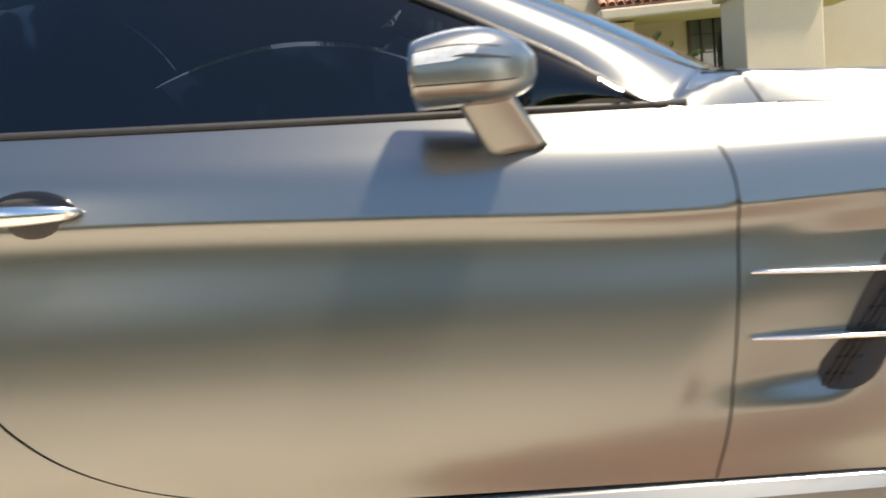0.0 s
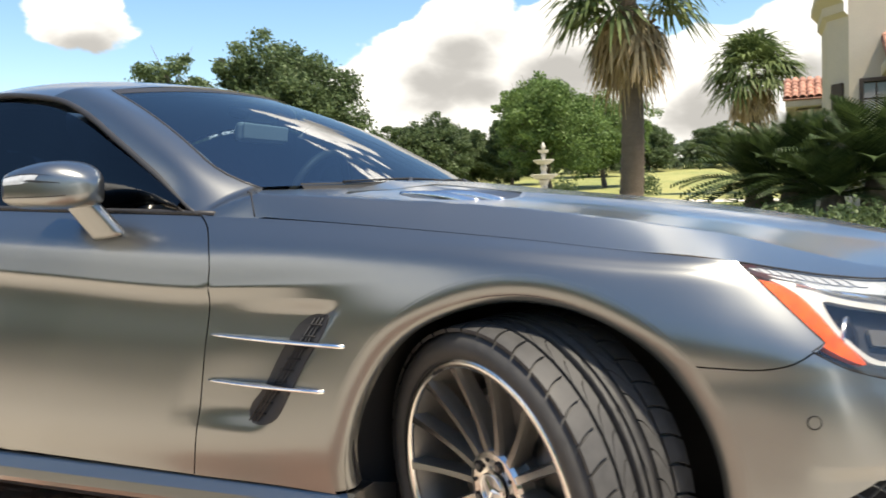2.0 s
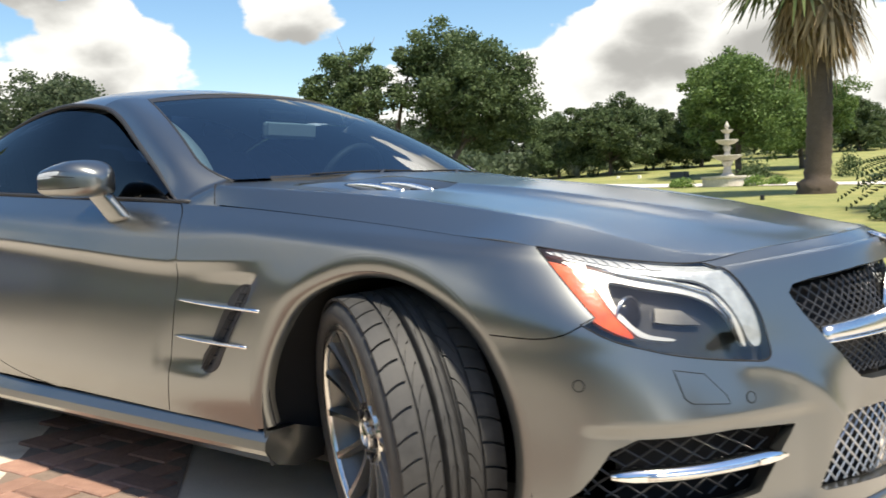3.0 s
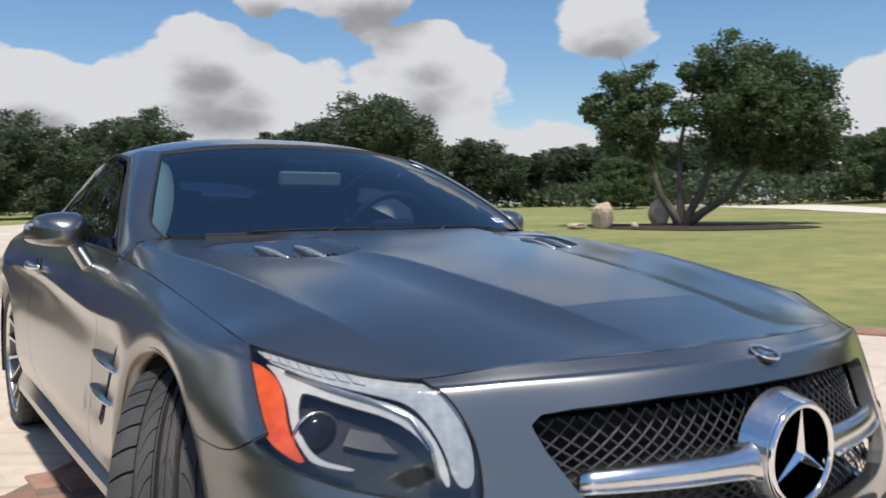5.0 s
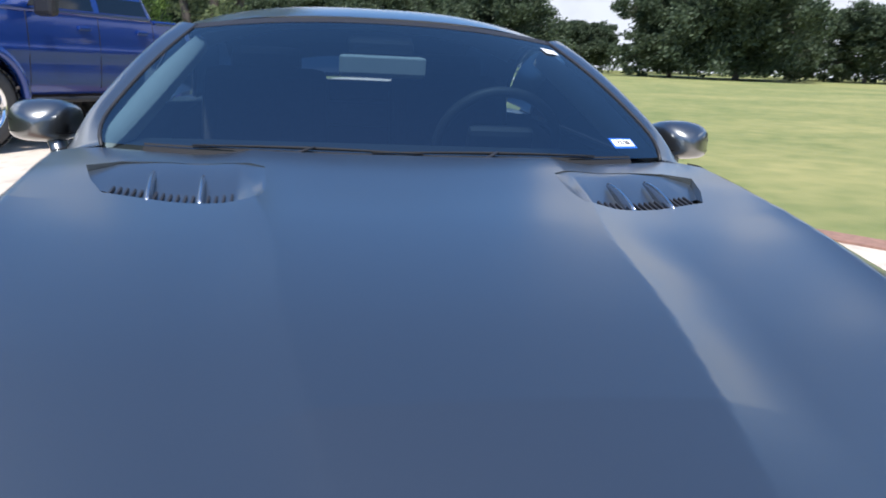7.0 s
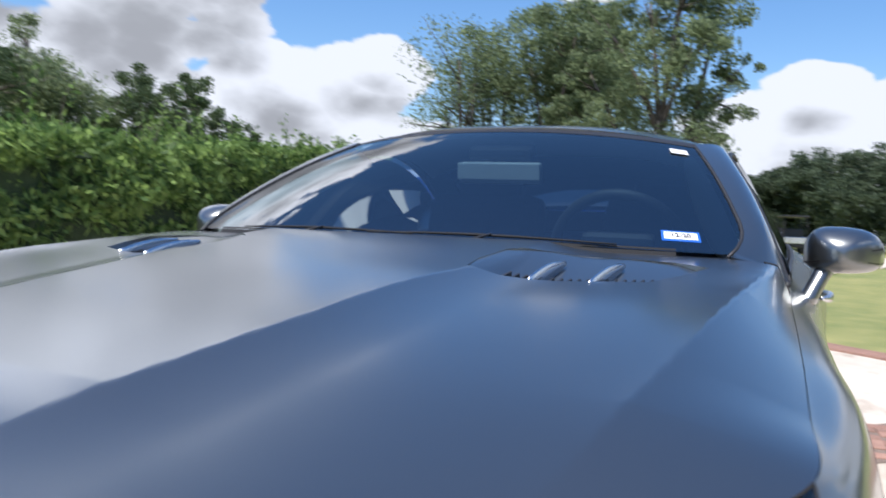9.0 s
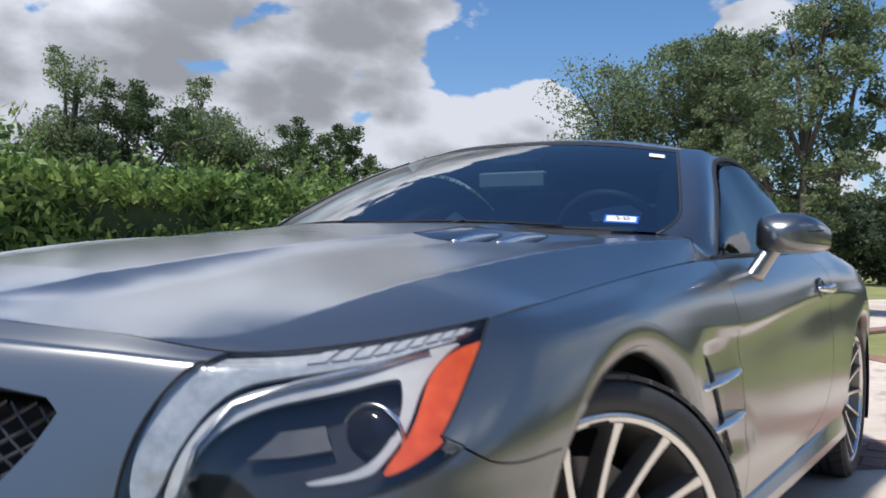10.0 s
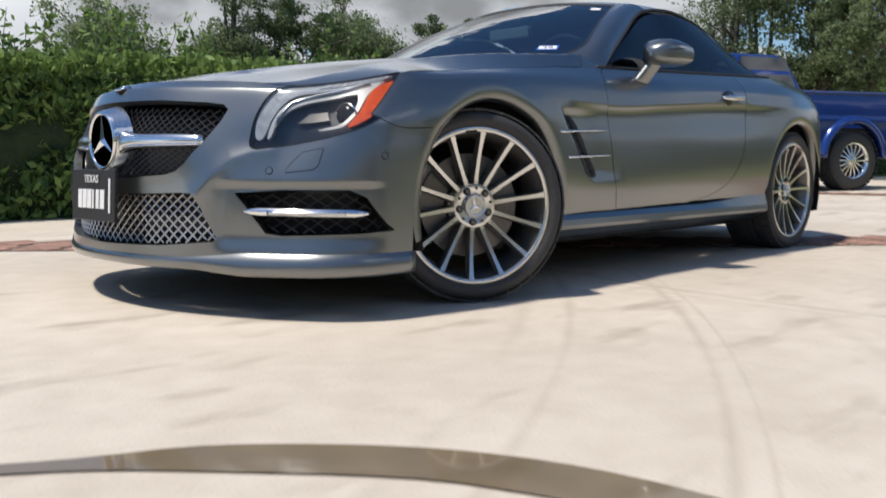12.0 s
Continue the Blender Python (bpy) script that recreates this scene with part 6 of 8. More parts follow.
def build_tree(seed, h, cr, base=0.28, clumps=70, per=70, leaf=0.16, trunks=1, lean=0.0, sparse=1.0, squash=1.0, mat=None, name="tree", lobes=None, stems=None):
    """Trunk, limbs out to every lobe of the crown, and leaves in tight tufts over the lobes."""
    rng = np.random.default_rng(seed)
    root = new(name)
    vs, fs = [], []

    def limb(path, r0, r1, n=8):
        v, f = tube_data(path, np.linspace(r0, r1, len(path)), n)
        fs.extend(tuple(i + len(vs) for i in q) for q in f)
        vs.extend(v)

    if lobes is None:
        lobes = []
        nl = 8 + int(rng.integers(0, 4)) + int(2.2 * max(0, h * (1 - base) / cr - 1.6))
        for k in range(nl):
            a = 2 * math.pi * k / nl + rng.uniform(-.4, .4)
            slim = h * (1 - base) > 2.2 * cr
            rr = cr * (rng.uniform(.1, .55) if slim else rng.uniform(.35, .70))
            lobes.append((np.array((rr * math.cos(a), rr * math.sin(a), h * (base + (1 - base) * rng.uniform(.18, .84)))), cr * (rng.uniform(.42, .62) if slim else rng.uniform(.28, .44))))
        lobes.append((np.array((rng.uniform(-.15, .15) * cr, rng.uniform(-.15, .15) * cr, h - cr * .36)), cr * .38))
        lobes.append((np.array((rng.uniform(-.3, .3) * cr, rng.uniform(-.3, .3) * cr, h * .74)), cr * .42))
        lobes.append((np.array((rng.uniform(-.2, .2) * cr, rng.uniform(-.2, .2) * cr, h * (base + .3))), cr * .5))
    tops = []
    tr = h * .022 + .05
    if stems:
        for e in stems:
            e = np.array(e)
            mid = e * (.62, .62, .42)
            limb([(0, 0, -.15), mid * .45, mid, e], tr * .95, tr * .45)
            tops.append(e)
    for k in range(0 if stems else trunks):
        a = rng.uniform(0, 6.28) if trunks == 1 else 2 * math.pi * k / trunks + .4
        off = 0.0 if trunks == 1 else .12
        top = np.array((math.cos(a) * (lean + off * h * .9), math.sin(a) * (lean + off * h * .5), h * (base + .18)))
        st = np.array((math.cos(a) * off * .6, math.sin(a) * off * .6, -.15))
        mid = st * .4 + top * .5 + rng.normal(size=3) * .03 * h * (.5, .5, .1)
        limb([st, st * .6 + mid * .4, mid, top], tr / math.sqrt(trunks) * 1.25, tr / math.sqrt(trunks) * .55)
        tops.append(top)
    for c, r in lobes:
        t0 = min(tops, key=lambda t: np.linalg.norm(t - c))
        mid = t0 * .5 + c * .5 + rng.normal(size=3) * .05 * r
        limb([t0 * .92, mid, c], tr * .42, tr * .12, 6)
        for _ in range(4):
            e = c + rng.normal(size=3) * r * .5
            limb([mid * .4 + c * .6, e], tr * .14, tr * .03, 5)
    mesh_part("trunk", vs, fs, M_BARK, root, "grey-brown trunk and limbs", smooth=True)
    cs = []
    weight = np.array([r for c, r in lobes]) ** 2
    pick = rng.choice(len(lobes), clumps, p=weight / weight.sum())
    for i in pick:
        c, r = lobes[i]
        d = rng.normal(size=3)
        d /= np.linalg.norm(d)
        rough = 1 + .22 * noise.noise(Vector(c * 1.3 + d * 2.2))
        out = rng.uniform(.35, 1.08) ** .6
        c2 = c + d * r * out * rough * (1, 1, .82 * squash)
        m = int(per * rng.uniform(.5, 1.5) * sparse)
        w = r * (.13 if out > .8 else .20) * (1.6 if sparse < .8 else 1)
        cs.append(c2 + np.clip(rng.normal(size=(m, 3)), -1.7, 1.7) * w * (1, 1, .7))
    cs = np.concatenate(cs)
    quads("crown", leaf_quads(rng, cs, leaf, leaf * .6, .25), mat or M_LEAF, root, "dark green leafy crown")
    return root


def place(ob, x, y, turn=0.0, scale=1.0, sink=0.0):
    ob.matrix_basis = pose(x, y, float(ground_z(x, y)) - sink, 0, 0, turn) @ Matrix.Scale(scale, 4)
    return ob


def plant_tree(x, y, label="broad leafy tree on the lawn", group="", **kw):
    t = build_tree(**kw)
    tagged(t, label, "tree", group)
    return place(t, x, y, kw.get("seed", 0) * 37 % 360)


M_LEAF_WILLOW = leaf_material("slender_leaf", (.12, .16, .08), (.28, .345, .18), .6)
M_LEAF_LIGHT = leaf_material("pecan_leaf", (.06, .11, .03), (.165, .245, .08))
M_LEAF_GREY = leaf_material("far_leaf", (.040, .062, .034), (.110, .145, .080))
# lawn tree with several leaning trunks and its boulders
LAWN_LOBES = [(1.25, 1.15, 5.25, 1.35), (2.3, 1.9, 4.5, 1.6), (.85, .8, 4.05, 1.4), (2.0, 1.7, 3.2, 1.6), (3.1, 2.5, 3.6, 1.25), (3.5, 2.7, 2.5, .75), (1.3, 1.2, 2.6, 1.0), (.35, .4, 5.1, .75), (2.4, .6, 3.9, 1.3), (.9, 2.3, 4.0, 1.3),
              (-1.3, -1.05, 5.0, 1.0), (-1.8, -1.5, 4.25, 1.05), (-.95, -.7, 4.0, 1.1), (-1.6, -1.3, 3.2, .95), (-2.3, -2.0, 4.2, .55), (-1.0, -.7, 2.8, .8), (-1.9, -.4, 3.8, .9), (-.7, -1.7, 3.7, .9)]
lawn_tree = plant_tree(-17.9, 21.7, "spreading multi-trunk tree in a mulch bed", seed=11, h=6.25, cr=4.3, clumps=640, per=125, leaf=.145, lobes=[(np.array(q[:3]), q[3]) for q in LAWN_LOBES], stems=[(-.9, -.7, 2.5), (.8, .7, 2.7), (1.9, 1.5, 2.3), (-.3, .2, 2.9)])
lawn_tree.matrix_basis = pose(-17.9, 21.7, float(ground_z(-17.9, 21.7)))
# far wood behind the lawn
far = [build_tree(21, 8.3, 6.6, .10, 520, 105, .27, mat=M_LEAF_GREY), build_tree(22, 7.0, 5.4, .08, 400, 105, .27, mat=M_LEAF_GREY), build_tree(23, 6.0, 4.0, .06, 340, 100, .24, mat=M_LEAF_GREY)]
for k, t in enumerate(far):
    tagged(t, "dark evergreen oak at the edge of the lawn", "tree", "far trees")
used = [False] * 3


def far_tree(kind, x, y, scale):
    m = pose(x, y, float(ground_z(x, y)) - .2, 0, 0, (x * 53 + y * 31) % 360) @ Matrix.Scale(scale, 4)
    if not used[kind]:
        used[kind] = True
        far[kind].matrix_basis = m
    else:
        t = copy_thing(far[kind], m)
        t.matrix_basis = m


def bearing(yaw, dist):
    return -math.sin(math.radians(yaw)) * dist, math.cos(math.radians(yaw)) * dist


for kind, yaw, dist, scale in ((0, 61.5, 72, 1.22), (1, 65.6, 75, 1.10), (1, 54, 80, .95), (2, 50.5, 84, .90), (1, 46.5, 88, .95), (2, 58, 85, .8), (2, 66, 92, .75), (0, 76.8, 78, 1.08), (2, 70.8, 84, .85), (1, 78, 80, .85), (2, 82, 66, .8),
                               (1, 37, 86, .95), (2, 33, 90, 1.1), (0, 41, 84, .8), (2, 43.5, 80, .95), (1, 29, 92, .8),
                               (0, 86, 60, .85), (1, 91, 62, .8), (2, 95, 58, .95), (1, 99, 52, .8), (2, 103, 46, .8), (2, 88.5, 72, .8), (1, 64, 98, .8), (2, 48, 98, .9), (1, 72, 100, .8)):
    far_tree(kind, *bearing(yaw, dist), scale)
# low thicket under the far wood
rng_t = np.random.default_rng(77)
yw = rng_t.uniform(-4, 112, 26000)
ds = np.interp(yw, [-4, 12, 30, 45, 60, 78, 92, 112], [92, 82, 64, 80, 92, 92, 72, 56]) + rng_t.normal(size=26000) * 3
lump_t = np.array([noise.noise(Vector((a * .22, 1.7, 0))) + .5 * noise.noise(Vector((a * .7, 5.2, 0))) for a in yw])
hz = (2.6 + 1.5 * lump_t) * rng_t.random(26000) ** .7
ct = np.c_[-np.sin(np.radians(yw)) * ds, np.cos(np.radians(yw)) * ds, ground_z(-np.sin(np.radians(yw)) * ds, np.cos(np.radians(yw)) * ds) + hz]
tagged(quads("far_thicket", leaf_quads(rng_t, ct, .55, .35, .1), M_LEAF_GREY), "dark green undergrowth along the edge of the wood", "undergrowth", kind="stuff")
# trees beyond the fountain
near_n = [build_tree(32, 7.0, 4.2, .20, 430, 110, .19, mat=M_LEAF_LIGHT), build_tree(33, 5.5, 3.6, .04, 400, 110, .20)]
for t in near_n:
    tagged(t, "tall leafy tree behind the fountain", "tree", "trees behind the fountain")
used_n = [False] * 2


def north_tree(kind, x, y, scale):
    m = pose(x, y, float(ground_z(x, y)) - .2, 0, 0, (x * 53 + y * 31) % 360) @ Matrix.Scale(scale, 4)
    if not used_n[kind]:
        used_n[kind] = True
        near_n[kind].matrix_basis = m
    else:
        copy_thing(near_n[kind], m).matrix_basis = m


for kind, yaw, dist, scale in ((1, 28, 58, .85), (1, 24.5, 56, .95), (1, 21.5, 60, .85), (0, 15.8, 46, 1.0), (0, 12, 52, .85), (1, 18.5, 60, .95), (1, 9, 78, .8), (1, 5, 84, .8), (1, 2, 90, .8), (1, 44, 64, .8), (1, 13, 70, 1.0)):
    north_tree(kind, *bearing(yaw, dist), scale)
# trees along the hedge and past the truck
TALL_LOBES = [(.3, -1.1, 5.1, .65), (-.3, -.4, 5.75, .70), (.2, .3, 6.05, .75), (-.2, 1.0, 5.6, .75), (.5, .6, 4.6, .85), (-.4, 1.15, 3.8, .65), (.5, -.4, 4.1, .85), (-.5, .35, 3.3, .85), (.1, -1.5, 4.2, .65), (.4, .8, 2.7, .75), (-.2, 1.4, 4.3, .45), (.3, -.9, 3.0, .85), (0, 0, 2.2, .85), (-.6, -.3, 5.0, .80), (.1, .5, 6.7, .55), (.2, -1.7, 3.2, .7)]
tall_tree = plant_tree(-16.6, -1.9, "tall airy tree rising beside the drive", "trees by the hedge", seed=41, h=4.6, cr=2.0, clumps=300, per=105, leaf=.092, lobes=[(np.array(q[:3]), q[3]) for q in TALL_LOBES], stems=[(.1, -.7, 2.6), (0, .6, 3.0), (.3, .0, 3.2)], mat=M_LEAF_WILLOW)
tall_tree.matrix_basis = pose(-16.6, -1.9, float(ground_z(-16.6, -1.9)))
plant_tree(-18.6, -4.3, "tall slender-leaved tree beside the drive", "trees by the hedge", seed=42, h=6.3, cr=2.1, base=.16, clumps=330, per=130, leaf=.10, trunks=2, sparse=.9, mat=M_LEAF_WILLOW)
plant_tree(-17.4, -6.2, "thin airy tree behind the hedge", "trees by the hedge", seed=43, h=5.7, cr=1.7, base=.16, clumps=190, per=110, leaf=.085, trunks=2, sparse=.75, mat=M_LEAF_WILLOW)
for k, (x, y, h_, c_, sp) in enumerate(((-9.7, -16.1, 5.3, 1.15, .55), (-10.9, -15.6, 4.85, 1.9, 1.0), (-14.2, -17.0, 5.6, 1.0, .5), (-13.4, -15.4, 4.4, 1.5, .7), (-15.9, -14.6, 4.6, 1.9, 1.0), (-19.0, -14.8, 4.1, 1.8, .9), (-6.8, -16.8, 4.3, 1.5, .6))):
    plant_tree(x, y, "dark bushy tree rising behind the hedge" if sp > .8 else "thin airy tree rising behind the hedge", "trees by the hedge", seed=50 + k, h=h_, cr=c_, base=.2, clumps=230, per=120, leaf=.088, sparse=sp, mat=M_LEAF if sp > .8 else M_LEAF_WILLOW)
# unseen oaks added beyond the drive's far end: close the place, darken nose reflections
for kind, yaw, dist, scale in ((1, -52, 44, 1.0), (0, -66, 40, .9), (1, -80, 42, 1.0), (0, -94, 38, 1.0), (1, -108, 40, .9), (2, -59, 38, 1.0), (2, -87, 36, 1.0), (2, -101, 34, 1.1)):
    far_tree(kind, *bearing(yaw, dist), scale)


# ---- hedge ----
def build_hedge():
    rng = np.random.default_rng(7)
    line = curve2([(9, -6.3), (4, -5.6), (.5, -5.2), (-4, -5.5), (-9, -6.6), (-14, -6.6), (-18.5, -5.6), (-22.5, -4.9), (-26, -4.4)], 120)
    hs = np.interp(np.linspace(0, 1, 120), [0, .24, .48, .68, .82, 1], [1.30, 1.34, 1.85, 2.3, 2.9, 3.0])
    hs = hs + np.array([noise.noise(Vector((i * .21, 3.3, 0))) for i in range(120)]) * .16
    root = thing("hedge", "tall overgrown green hedge covered with vines", "hedge")
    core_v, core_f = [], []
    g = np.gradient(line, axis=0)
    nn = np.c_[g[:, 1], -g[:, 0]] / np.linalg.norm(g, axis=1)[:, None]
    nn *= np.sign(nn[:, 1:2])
    # dark sheet inside the hedge; its colour stands in for shade between leaves
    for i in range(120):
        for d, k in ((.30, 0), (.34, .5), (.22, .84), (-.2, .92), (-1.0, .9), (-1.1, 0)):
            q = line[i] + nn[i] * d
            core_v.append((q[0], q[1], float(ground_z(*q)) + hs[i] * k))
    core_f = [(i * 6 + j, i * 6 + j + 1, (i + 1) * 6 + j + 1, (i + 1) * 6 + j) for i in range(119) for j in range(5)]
    mesh_part("hedge_shade_core", core_v, core_f, material("hedge_shade", (.026, .045, .015), 0.95, vary=.4, scale=9, bump=.05, bump_scale=7), root)
    n = 76000
    i = rng.integers(0, 119, n)
    f = rng.random(n)
    p = line[i] * (1 - f)[:, None] + line[i + 1] * f[:, None]
    m = nn[i]
    hh = hs[i]
    u = rng.random(n)
    on_top = rng.random(n) < .32
    lump = np.array([noise.noise(Vector((a * 1.1, b * 1.1, c * 2.2))) for a, b, c in zip(p[:, 0], p[:, 1], u * hh)])
    d = np.where(on_top, rng.uniform(-1.0, .35, n), .36 + .30 * lump + rng.normal(size=n) * .05)
    z = np.where(on_top, hh * (.95 + .10 * lump + rng.normal(size=n) * .025), hh * u ** .9)
    q = p + m * d[:, None]
    C = np.c_[q, np.array([float(ground_z(*a)) for a in q]) + z]
    quads("hedge_leaves", leaf_quads(rng, C, .115, .05, .6), M_HEDGE, root, "glossy green leaves")
    # wispy shoots on top
    shoots_v, shoots_f, lc = [], [], []
    for _ in range(320):
        i = int(rng.integers(0, 119))
        b = np.r_[line[i] + nn[i] * rng.uniform(-.7, .3), hs[i] * .96]
        b[2] += float(ground_z(b[0], b[1]))
        hgt = rng.uniform(.15, .55) * (1.5 if i < 70 and rng.random() < .25 else .8)
        e = b + np.array((rng.normal() * .15, rng.normal() * .15, hgt))
        v, fc = tube_data([b, (b + e) / 2 + rng.normal(size=3) * .03, e], [.006, .004, .002], 4)
        shoots_f += [tuple(k + len(shoots_v) for k in t) for t in fc]
        shoots_v += v
        t_ = rng.random((16, 1))
        lc.append(b * (1 - t_) + e * t_ + rng.normal(size=(16, 3)) * .03)
    tagged(mesh_part("hedge_shoots", shoots_v, shoots_f, M_BARK, root), kind="stuff")
    for x, y, z0, z1, lean in ((-1.53, -5.7, 1.30, 2.02, .03), (-1.83, -5.7, 1.3, 2.05, .05), (-1.05, -5.7, 1.3, 1.92, -.10), (-2.6, -5.75, 1.4, 1.9, .04), (-.5, -5.65, 1.25, 1.75, -.08)):
        t_ = rng.random((150, 1))
        spread = .085 * np.sin(np.pi * np.clip(t_ * .9 + .08, 0, 1)) + .01
        lc.append(np.c_[x + lean * t_, np.full((150, 1), y), z0 + (z1 - z0) * t_] + rng.normal(size=(150, 3)) * spread)
    quads("shoot_leaves", leaf_quads(rng, np.concatenate(lc), .09, .04, .1), M_HEDGE, root)


build_hedge()


# ---- lawn things: boulders, mulch, palms, fountain ----
M_ROCK = material("limestone", (.36, .28, .20), 0.9, base2=(.55, .46, .36), scale=6, bump=0.03, bump_scale=9)
M_MULCH = material("dark_mulch", (.045, .028, .020), 0.95, vary=0.5, scale=25, bump=0.03, bump_scale=40)
a_ = np.linspace(0, 2 * math.pi, 41)[:-1]
mulch = np.c_[-16.9 + 3.9 * np.cos(a_) * (1 + .12 * np.sin(3 * a_)), 21.0 + 2.6 * np.sin(a_) * (1 + .1 * np.cos(2 * a_))]
terrain("mulch_bed", mulch, -0.005, M_MULCH, "dark mulch bed round the lawn tree", "mulch bed", 0.6)


def boulder(x, y, size, seed, label):
    rng = np.random.default_rng(seed)
    bm = bmesh.new()
    bmesh.ops.create_icosphere(bm, subdivisions=3, radius=1)
    cuts = rng.normal(size=(9, 3))
    cuts /= np.linalg.norm(cuts, axis=1)[:, None]
    for v in bm.verts:
        p = np.array(v.co)
        for c in cuts:
            d = p @ c
            if d > .72:
                p = p - c * (d - .72) * .9
        p = p * (1 + .08 * noise.noise(Vector(p * 2.5)))
        v.co = (p[0] * size[0], p[1] * size[1], p[2] * size[2] + size[2] * .55)
    ob = part("boulder", bm, M_ROCK)
    tagged(ob, label, "boulder", "boulders under the tree")
    return place(ob, x, y, seed * 50)


boulder(-19.1, 19.1, (.42, .38, .62), 3, "pointed pale limestone boulder")
boulder(-19.4, 18.2, (.36, .30, .14), 4, "flat pale limestone boulder")
boulder(-19.2, 22.0, (.40, .34, .60), 5, "upright tan limestone boulder")
boulder(-17.9, 19.4, (.14, .12, .13), 6, "small white stone in the mulch")

M_PALM_TRUNK = material("palm_trunk", (.075, .057, .045), 0.9, base2=(.135, .107, .088), scale=22, bump=0.02, bump_scale=30, stretch=(1, 1, 2.5))
M_FROND = leaf_material("palm_leaf", (.055, .085, .028), (.13, .17, .06), .25)
M_DEAD = leaf_material("dry_palm_leaf", (.24, .17, .09), (.40, .31, .18), .2)


def fan(rng, o, d, length, size, n, droop):
    """A fan leaf on its stalk: quads."""
    d = d / np.linalg.norm(d)
    side = np.cross(d, (0, 0, 1.0))
    side /= max(np.linalg.norm(side), 1e-6)
    up = np.cross(side, d)
    q = []
    base = o + d * length + np.array((0, 0, -droop * length * .5))
    w = side * .02
    q.append([o - w, o + w, base + w, base - w])
    dd = d + np.array((0, 0, -droop))
    dd /= np.linalg.norm(dd)
    for k in range(n):
        a = math.radians(-115 + 230 * k / (n - 1))
        v = dd * math.cos(a) + side * math.sin(a)
        v = v + up * .12 * rng.normal()
        L = size * (1 - .25 * abs(a) / 2) * rng.uniform(.85, 1.1)
        m = base + v * L * .6
        e = base + v * L + np.array((0, 0, -(.30 + droop * .4) * L * rng.uniform(.5, 1.1)))
        t = np.cross(v, up)
        t = t / np.linalg.norm(t) * size * .042
        q.append([base, m + t, m + t * .1, m - t])
        q.append([m - t, m + t, e + t * .12, e - t * .12])
    return q


def build_fan_palm(seed, h, tr, n_green, n_dead, size, stalk):
    rng = np.random.default_rng(seed)
    root = new("palm_tree")
    vs, fs = [], []
    zs = np.linspace(-.2, h, 44)
    path = [(0.12 * math.sin(z * .5), .06 * math.cos(z * .7), z) for z in zs]
    radii = [tr * (1.45 if z < .25 else 1.0 - .22 * z / h) * (1 + .05 * ((i % 2) * 2 - 1)) for i, z in enumerate(zs)]
    v, f = tube_data(path, radii, 14)
    mesh_part("trunk", v, f, M_PALM_TRUNK, root, "ringed grey-brown palm trunk", smooth=True)
    green, dead = [], []
    o = np.array(path[-1])
    for k in range(n_green):
        a, e = k * 2.399 + rng.uniform(-.2, .2), math.radians(rng.uniform(-25, 80))
        d = np.array((math.cos(a) * math.cos(e), math.sin(a) * math.cos(e), math.sin(e)))
        green += fan(rng, o + np.array((0, 0, .1)), d, stalk * rng.uniform(.8, 1.2), size, 22, .25)
    for k in range(n_dead):
        a, e = k * 2.399 + 1, math.radians(rng.uniform(-80, -25))
        d = np.array((math.cos(a) * math.cos(e), math.sin(a) * math.cos(e), math.sin(e)))
        dead += fan(rng, o - np.array((0, 0, rng.uniform(0, .5))), d, stalk * rng.uniform(.4, .8), size * .85, 16, .8)
    quads("green_fronds", green, M_FROND, root, "green fan fronds")
    quads("dry_fronds", dead, M_DEAD, root, "skirt of dry hanging fronds")
    return root


palm = tagged(build_fan_palm(5, 6.0, .35, 44, 46, 1.45, 1.25), "tall fan palm with a skirt of dry fronds", "palm tree", "palms by the house")
place(palm, -4.0, 22.2)
palm2 = tagged(build_fan_palm(6, 5.4, .34, 52, 20, 1.45, 1.15), "shorter fan palm with silvery green fronds", "palm tree", "palms by the house")
place(palm2, -1.45, 39.5)

M_STONE = material("cast_stone", (.52, .49, .43), 0.85, vary=0.2, scale=12, bump=0.006, bump_scale=40)


def turned(name, profile, parent, label="", n=40, mat=None):
    vs, fs, m = [], [], len(profile)
    for i in range(n):
        a = 2 * math.pi * i / n
        for r, z in profile:
            vs.append((r * math.cos(a), r * math.sin(a), z))
    for i in range(n):
        for j in range(m - 1):
            b = ((i + 1) % n) * m
            fs.append((i * m + j, b + j, b + j + 1, i * m + j + 1))
    return mesh_part(name, vs, fs, mat or M_STONE, parent, label, smooth=False)


fountain = thing("fountain", "three-tier cast stone fountain with a low basin", "fountain")
turned("basin", [(.92, -.2), (.92, .22), (.97, .25), (.97, .31), (.80, .31), (.80, .12), (0, .12)], fountain, "round stone basin")
turned("pedestal", [(.30, .12), (.28, .30), (.16, .42), (.13, .62), (.19, .74), (.24, .80)], fountain)
turned("bowl", [(.12, .80), (.32, .84), (.52, .95), (.55, .99), (.52, 1.0), (.3, .93), (0, .92)], fountain)
turned("stem", [(.13, .95), (.10, 1.12), (.15, 1.25), (.10, 1.33)], fountain)
turned("bowl", [(.08, 1.33), (.26, 1.37), (.40, 1.46), (.42, 1.50), (.39, 1.51), (0, 1.44)], fountain)
turned("stem", [(.09, 1.46), (.07, 1.58), (.10, 1.66), (.07, 1.72)], fountain)
turned("bowl", [(.05, 1.72), (.15, 1.75), (.22, 1.82), (.23, 1.85), (0, 1.80)], fountain)
turned("finial", [(.06, 1.80), (.05, 1.88), (.09, 1.95), (.07, 2.02), (.02, 2.10), (0, 2.16)], fountain)
place(fountain, -8.86, 30.2)
fountain.matrix_basis = fountain.matrix_basis @ Matrix.Diagonal((1, 1, 1.14, 1))


